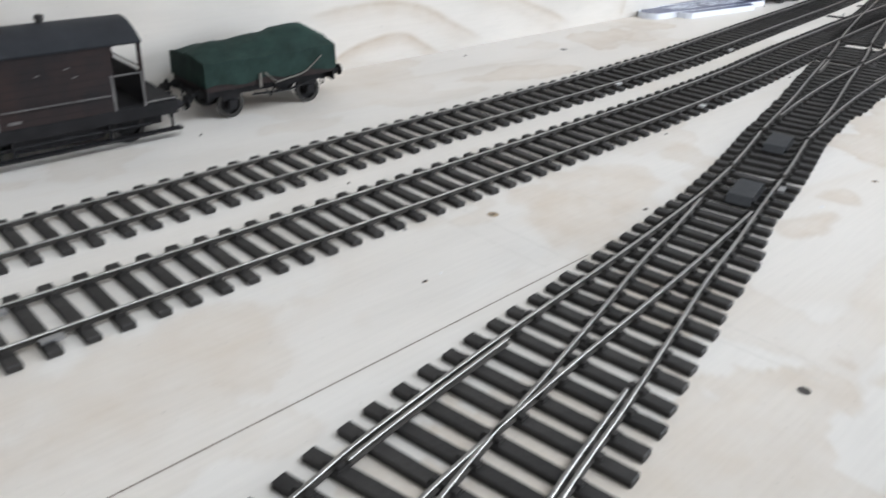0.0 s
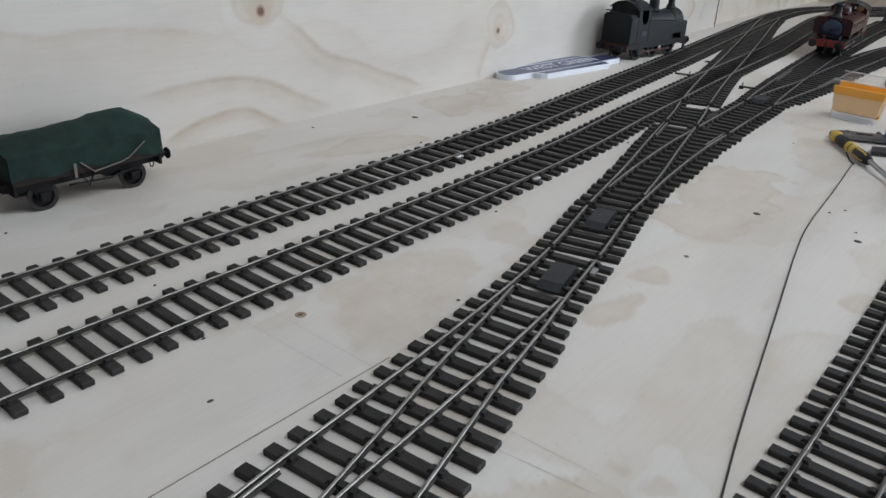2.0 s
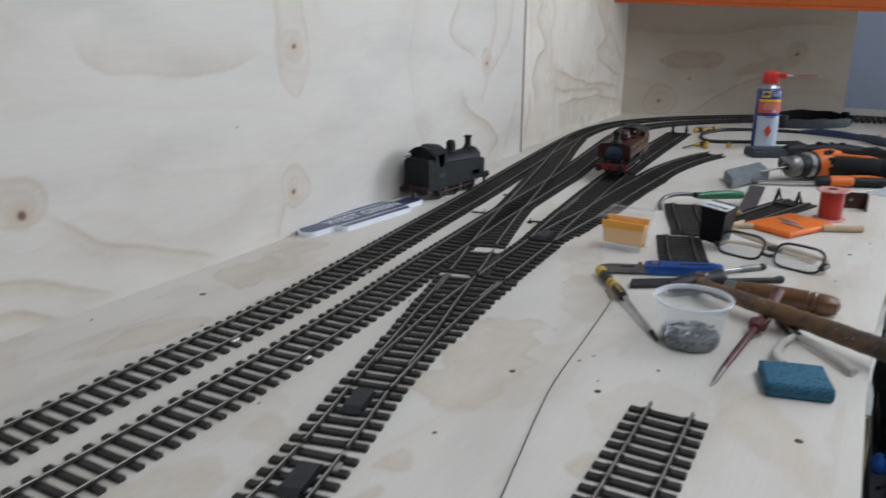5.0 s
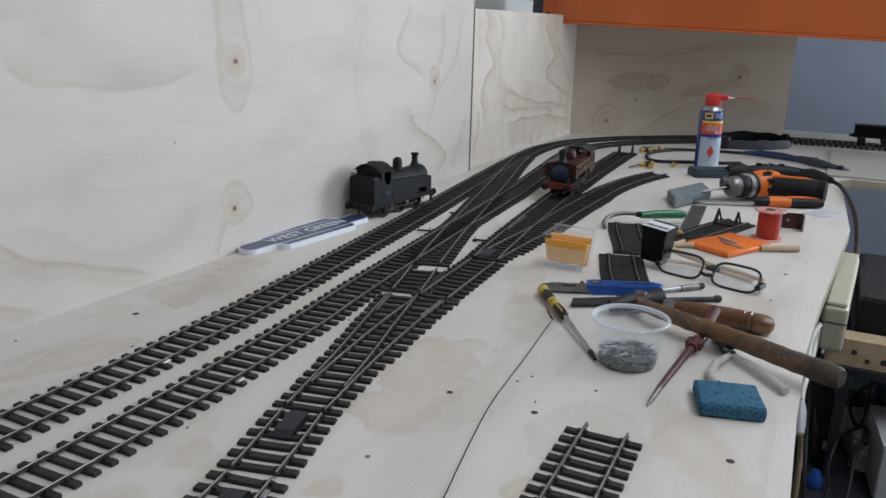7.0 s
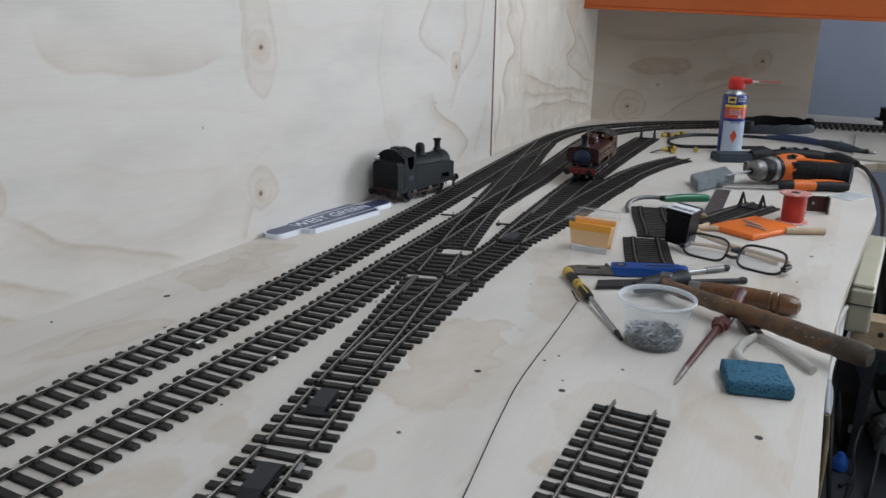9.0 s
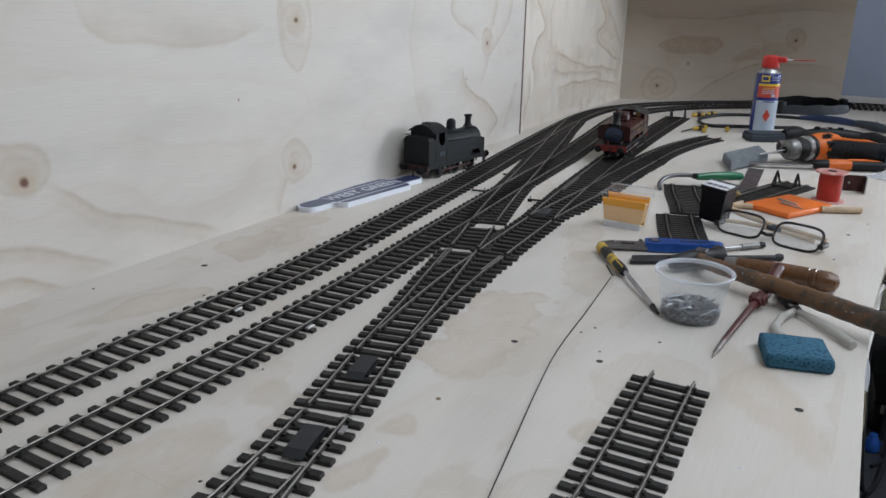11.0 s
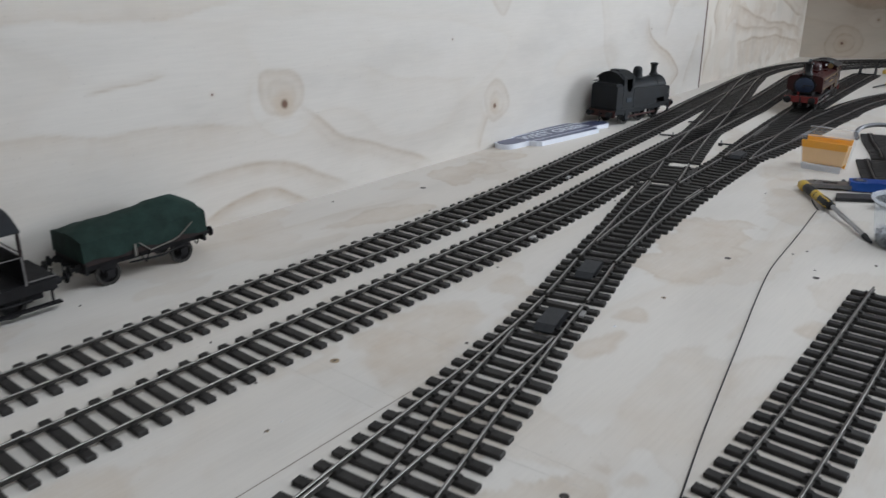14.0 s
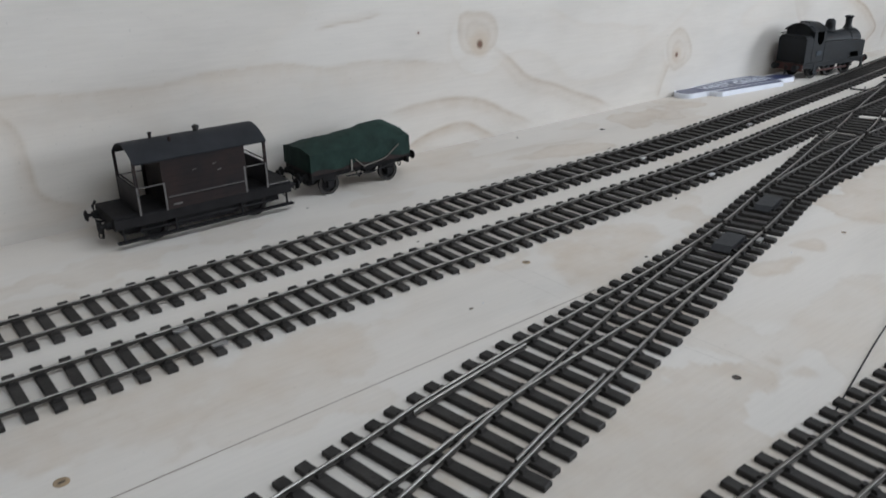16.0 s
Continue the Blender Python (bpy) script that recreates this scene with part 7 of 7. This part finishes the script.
for hx, hy, hr, pl in ((710, 483, 2.5, 0), (712, 406, 2.4, 0), (713, 252, 2.6, 0), (341, 616, 2.8, 1), (318, 418, 2.2, 0), (708, 858, 3.0, 0), (587, 489, 1.8, 1), (257, 583, 1.1, 1), (730, 412, 1.0, 0), (760, 440, 1.2, 0), (776, 432, 1.2, 0), (1240, 250, 2.4, 0), (1060, 300, 1.4, 0), (-11, 570, 3.2, 1)):
    hole(hx, hy, hr, bool(pl))
rng = random.Random(11)
for k in range(46):
    x, y = rng.uniform(250, 1500), rng.uniform(230, 900)
    crumb = part("crumb", lathe([(0.01, 0.1), (rng.uniform(0.4, 1.3), 0.2), (rng.uniform(0.2, 0.6), rng.uniform(0.5, 1.2)), (0.01, 1.2)], 5, m=Matrix.Translation((x, y, 0)) @ Matrix.Rotation(rng.uniform(0, 6), 4, "Z") @ Matrix.Diagonal((rng.uniform(1, 2.4), 1, 1, 1))), M["hole" if k % 3 else "white"])
    tagged(crumb, "tiny crumb of debris on the board", "crumb", "crumbs on the board", kind="stuff")

# ---- beyond the board ----
beam = thing("shelf_beam", 2340, 960, 0, 0, "orange painted steel shelf beam with a dark deck", "shelf", rx=1.8)
part("beam", box(-20, -1500, 326, 20, 40, 420, 4), M["beam_orange"], beam, "glossy orange box beam")
part("lip", box(-24, -1500, 320, 24, 40, 327, 1), M["beam_orange"], beam)
part("shelf_board", box(24, -1500, 400, 1000, 500, 418), M["room_floor"], beam, "dark shelf deck")
part("end_bracket", box(-27, 22, 300, -21, 52, 430, 1), M["beam_orange"], beam, "orange end bracket")
for bz in (345, 385):
    part("bolt", cyl((-29, 37, bz), (-26, 37, bz), 5, None, 12), M["tool_dark"], beam)
part("upright", box(-10, 42, -780, 30, 90, 900, 3), M["beam_blue"], beam, "dark shelf upright")


def carton(name, x0, y0, z0, x1, y1, z1, mat, label, category, bevel=2.0, turn=0, lid=None):
    t = thing(name, (x0 + x1) / 2, (y0 + y1) / 2, z0, turn, label, category)
    w, d, h = (x1 - x0) / 2, (y1 - y0) / 2, z1 - z0
    part("body", box(-w, -d, 0, w, d, h, bevel), M[mat], t)
    if lid:
        part("lid", box(-w - 1.5, -d - 1.5, h, w + 1.5, d + 1.5, h + 6, 1), M[lid], t)
    return t


stool = thing("storage_trolley", 1500, -10, -800, 0, "dark workshop trolley beside the layout board", "trolley")
part("top_deck", box(-178, -190, 641, 330, 176, 656, 2), M["deck"], stool)
part("lower_deck", box(-620, -190, 466, 330, 213, 480, 2), M["deck"], stool, "grimy dark lower shelf")
for sx in (-170, 320):
    for sy in (-180, 166):
        part("leg", box(sx - 7, sy - 7, 0, sx + 7, sy + 7, 640, 1), M["deck"], stool)
batten = carton("wooden_batten", 1324, -160, -143.5, 1362, 186, -103, "pale_wood", "pale drilled wooden batten across the trolley", "batten", 1)
for k, (hy, hz, hr) in enumerate(((158, 22, 4), (140, 12, 3.4), (120, 14, 4.6), (70, 24, 3.2), (20, 18, 4.2))):
    part("drilled_hole", cyl((-19.6, hy - 13 - 8, hz), (-18.6, hy - 13 - 8, hz), hr, None, 14), M["hole"], batten)
sock = thing("socket_box", 1405, 176, -102.5, -3, "cream plastic socket box beside the board edge", "socket box")
part("body", box(-146, -15, 0, 150, 15, 62, 5, 3), M["cream"], sock)
part("lid", box(-142, -13.5, 62, 146, 13.5, 68, 3), M["cream"], sock)
part("seam", box(-147, -15.4, 40, -145, 15.4, 41.2), M["grey_door"], sock)
part("grip_loop", tube([(-60, 15.5, 48), (-110, 19, 36), (-160, 19, 22), (-196, 17, 2)], [5, 5.6, 5.4, 4], 12), M["white_plastic"], sock, "white plastic cable sleeve", smooth=True)
carton("black_case", 1376, -40, -143.5, 1640, 152, -52, "dark", "black plastic case standing on the trolley", "case", 8)
tray = carton("storage_tray", 1660, -60, -143.5, 1816, 150, -110, "slate_cloth", "grey-blue plastic tray with white odds and ends", "tray", 4)
part("tray_rim", box(-79, -107, 33.5, 79, 107, 38, 1.5), M["room_grey"], tray)
part("paper", box(-40, 30, 38, 10, 80, 41, 0.4), M["card_white"], tray)
carton("white_carton", 1290, -90, -320, 1420, 104, -236, "card_white", "white cardboard box on the lower shelf", "carton", 2, 6, "card_white")
bag = thing("plastic_bag", 1440, 70, -320, 10, "crumpled white plastic bag on the lower shelf", "bag")
bb = box(-70, -78, 0.3, 60, 66, 52, 10, 2)
bmesh.ops.subdivide_edges(bb, edges=bb.edges, cuts=3, use_grid_fill=True)
brng = random.Random(21)
for v in bb.verts:
    if v.co.z > 2:
        v.co += Vector((brng.uniform(-4, 4), brng.uniform(-4, 4), brng.uniform(-7, 5) - 0.12 * abs(v.co.x)))
part("bag", bb, M["card_white"], bag, smooth=True)


def jar(x, y, r, height, label):
    t = thing("jar", x, y, -320, 0, label, "jar")
    part("body", lathe([(r * 0.9, 0), (r, 3), (r, height - 8), (r * 0.8, height)], 24), M["teal_glass"], t, smooth=True)
    part("cap", lathe([(r * 0.78, height), (r * 0.8, height + 1), (r * 0.8, height + 18), (r * 0.7, height + 20)], 24), M["clear_rim"], t, "cloudy clear cap", smooth=True)
    part("band", lathe([(r + 0.3, height * 0.35), (r + 0.5, height * 0.36), (r + 0.5, height * 0.7), (r + 0.3, height * 0.71)], 24, caps=False), M["slate_cloth"], t)


jar(1526, 118, 20, 92, "teal plastic jar with a cloudy cap")
jar(1560, 68, 26, 60, "greenish round plastic jar")
bin_t = thing("tool_box", 1398, 166, -320, 4, "small black plastic tool box with a catch", "tool box")
part("body", box(-50, -14, 0, 50, 14, 40, 4), M["dark"], bin_t)
part("lid", box(-52, -15, 40, 52, 15, 50, 3), M["dark_gloss"], bin_t)
part("catch", box(-54, -5, 30, -51, 5, 44, 1), M["white_plastic"], bin_t)
cloth_t = thing("blue_rag", 1640, 40, -320, 8, "folded dark blue cloth on the lower shelf", "cloth")
cb = box(-90, -110, 0.3, 80, 110, 130, 14, 2)
bmesh.ops.subdivide_edges(cb, edges=cb.edges, cuts=3, use_grid_fill=True)
for v in cb.verts:
    if v.co.z > 2:
        v.co += Vector((brng.uniform(-7, 7), brng.uniform(-7, 7), brng.uniform(-9, 6)))
part("cloth", cb, M["blue_cloth"], cloth_t, smooth=True)
plug_t = thing("blue_plug", 1284, 172, -320, 20, "bright blue plastic plug on the lower shelf", "plug")
part("body", lathe([(9, 0), (11, 2), (11, 14), (8, 18), (5, 26), (0.01, 27)], 18), M["blue_handle"], plug_t, smooth=True)
part("pin", cyl((9, 0, 8), (17, 0, 8), 2, None, 8), M["steel"], plug_t)
cord("white_cable", [(1230, 200, -58), (1176, 208, -60), (1110, 208, -58), (1063, 207, -60), (1026, 209, -64), (1008, 209, -70)], 3.2, "white_plastic", "white cable running along under the board edge")
cord("hose", [(984, 205, -97), (1000, 202, -125), (1004, 200, -160), (1012, 200, -220), (1020, 200, -330), (1010, 200, -480), (1000, 200, -640), (1000, 200, -796)], 2.9, "hose", "yellowed rubber hose hanging beside the board", "hose")
fit_t = thing("hose_fitting", 1009, 209, -70, 0, "clear plastic hose fitting", "fitting")
part("sleeve", tube([(0, 0, 0), (-6, -1, -6), (-10, -2, -12), (-18, -3, -20), (-25, -4, -27)], [3, 5, 5.4, 5, 3.6], 16), M["clear_rim"], fit_t, "cloudy outer sleeve", smooth=True)
part("core", tube([(-1, 0, -1), (-24, -4, -26)], 2.6, 10), M["white_plastic"], fit_t)
cord("cable", [(1606, 178, -130), (1592, 185, -200), (1496, 192, -215), (1377, 195, -205), (1275, 197, -200), (1190, 194, -210), (1153, 190, -240), (1140, 180, -300), (1180, 165, -316), (1250, 155, -316)], 3.4, "dark", "black cable hanging beside the board edge")
cord("cable", [(1629, 78, -240), (1530, 96, -225), (1477, 104, -222), (1448, 122, -224), (1441, 136, -250), (1400, 128, -262), (1388, 112, -262), (1340, 118, -262), (1304, 127, -270), (1261, 130, -290), (1200, 136, -312), (1100, 140, -316)], 3.0, "dark", "black cable looping over the clutter")
cord("cable", [(1637, 106, -240), (1560, 104, -222), (1496, 108, -230), (1406, 118, -262), (1360, 140, -262), (1324, 152, -265), (1290, 158, -290), (1266, 154, -316), (1230, 170, -316)], 2.6, "dark", "thin black cable across the white bag")
cord("cable", [(1060, 190, -316), (1120, 120, -316), (1200, 90, -316), (1250, 60, -316), (1240, 0, -316), (1160, -40, -316)], 3.0, "dark", "black cable coiled on the lower shelf")
cord("power_lead", [(1968, 213, 12), (1930, 196, 10), (1850, 184, 8), (1780, 174, 3), (1690, 163, -12), (1600, 158, -40), (1520, 160, -80), (1470, 166, -130)], 4.4, "frame_black", "thick black power lead trailing off the board")


def far_wagon(x, y, turn):
    t = thing("goods_wagon", x, y, 5.9, turn, "small dark open model wagon on the far track", "wagon")
    part("body", box(-52, -25, 24, 52, 25, 52, 0.6), M["underframe"], t, "dark grey plank body")
    part("top_edge", box(-53, -26, 51.6, 53, 26, 53, 0.3), M["weathered_black"], t)
    part("underframe", box(-52, -19, 17, 52, 19, 24), M["weathered_black"], t)
    for xx in (-30, 30):
        for s in (-1, 1):
            wheel(t, xx, s * 16, 10, 9.6, 0, "underframe")
    for xx, way in ((-52, -1), (52, 1)):
        buffer_pair(t, xx, way, 21, 18, 4.6, "underframe", "underframe")


far_wagon(2742, 120, 90)
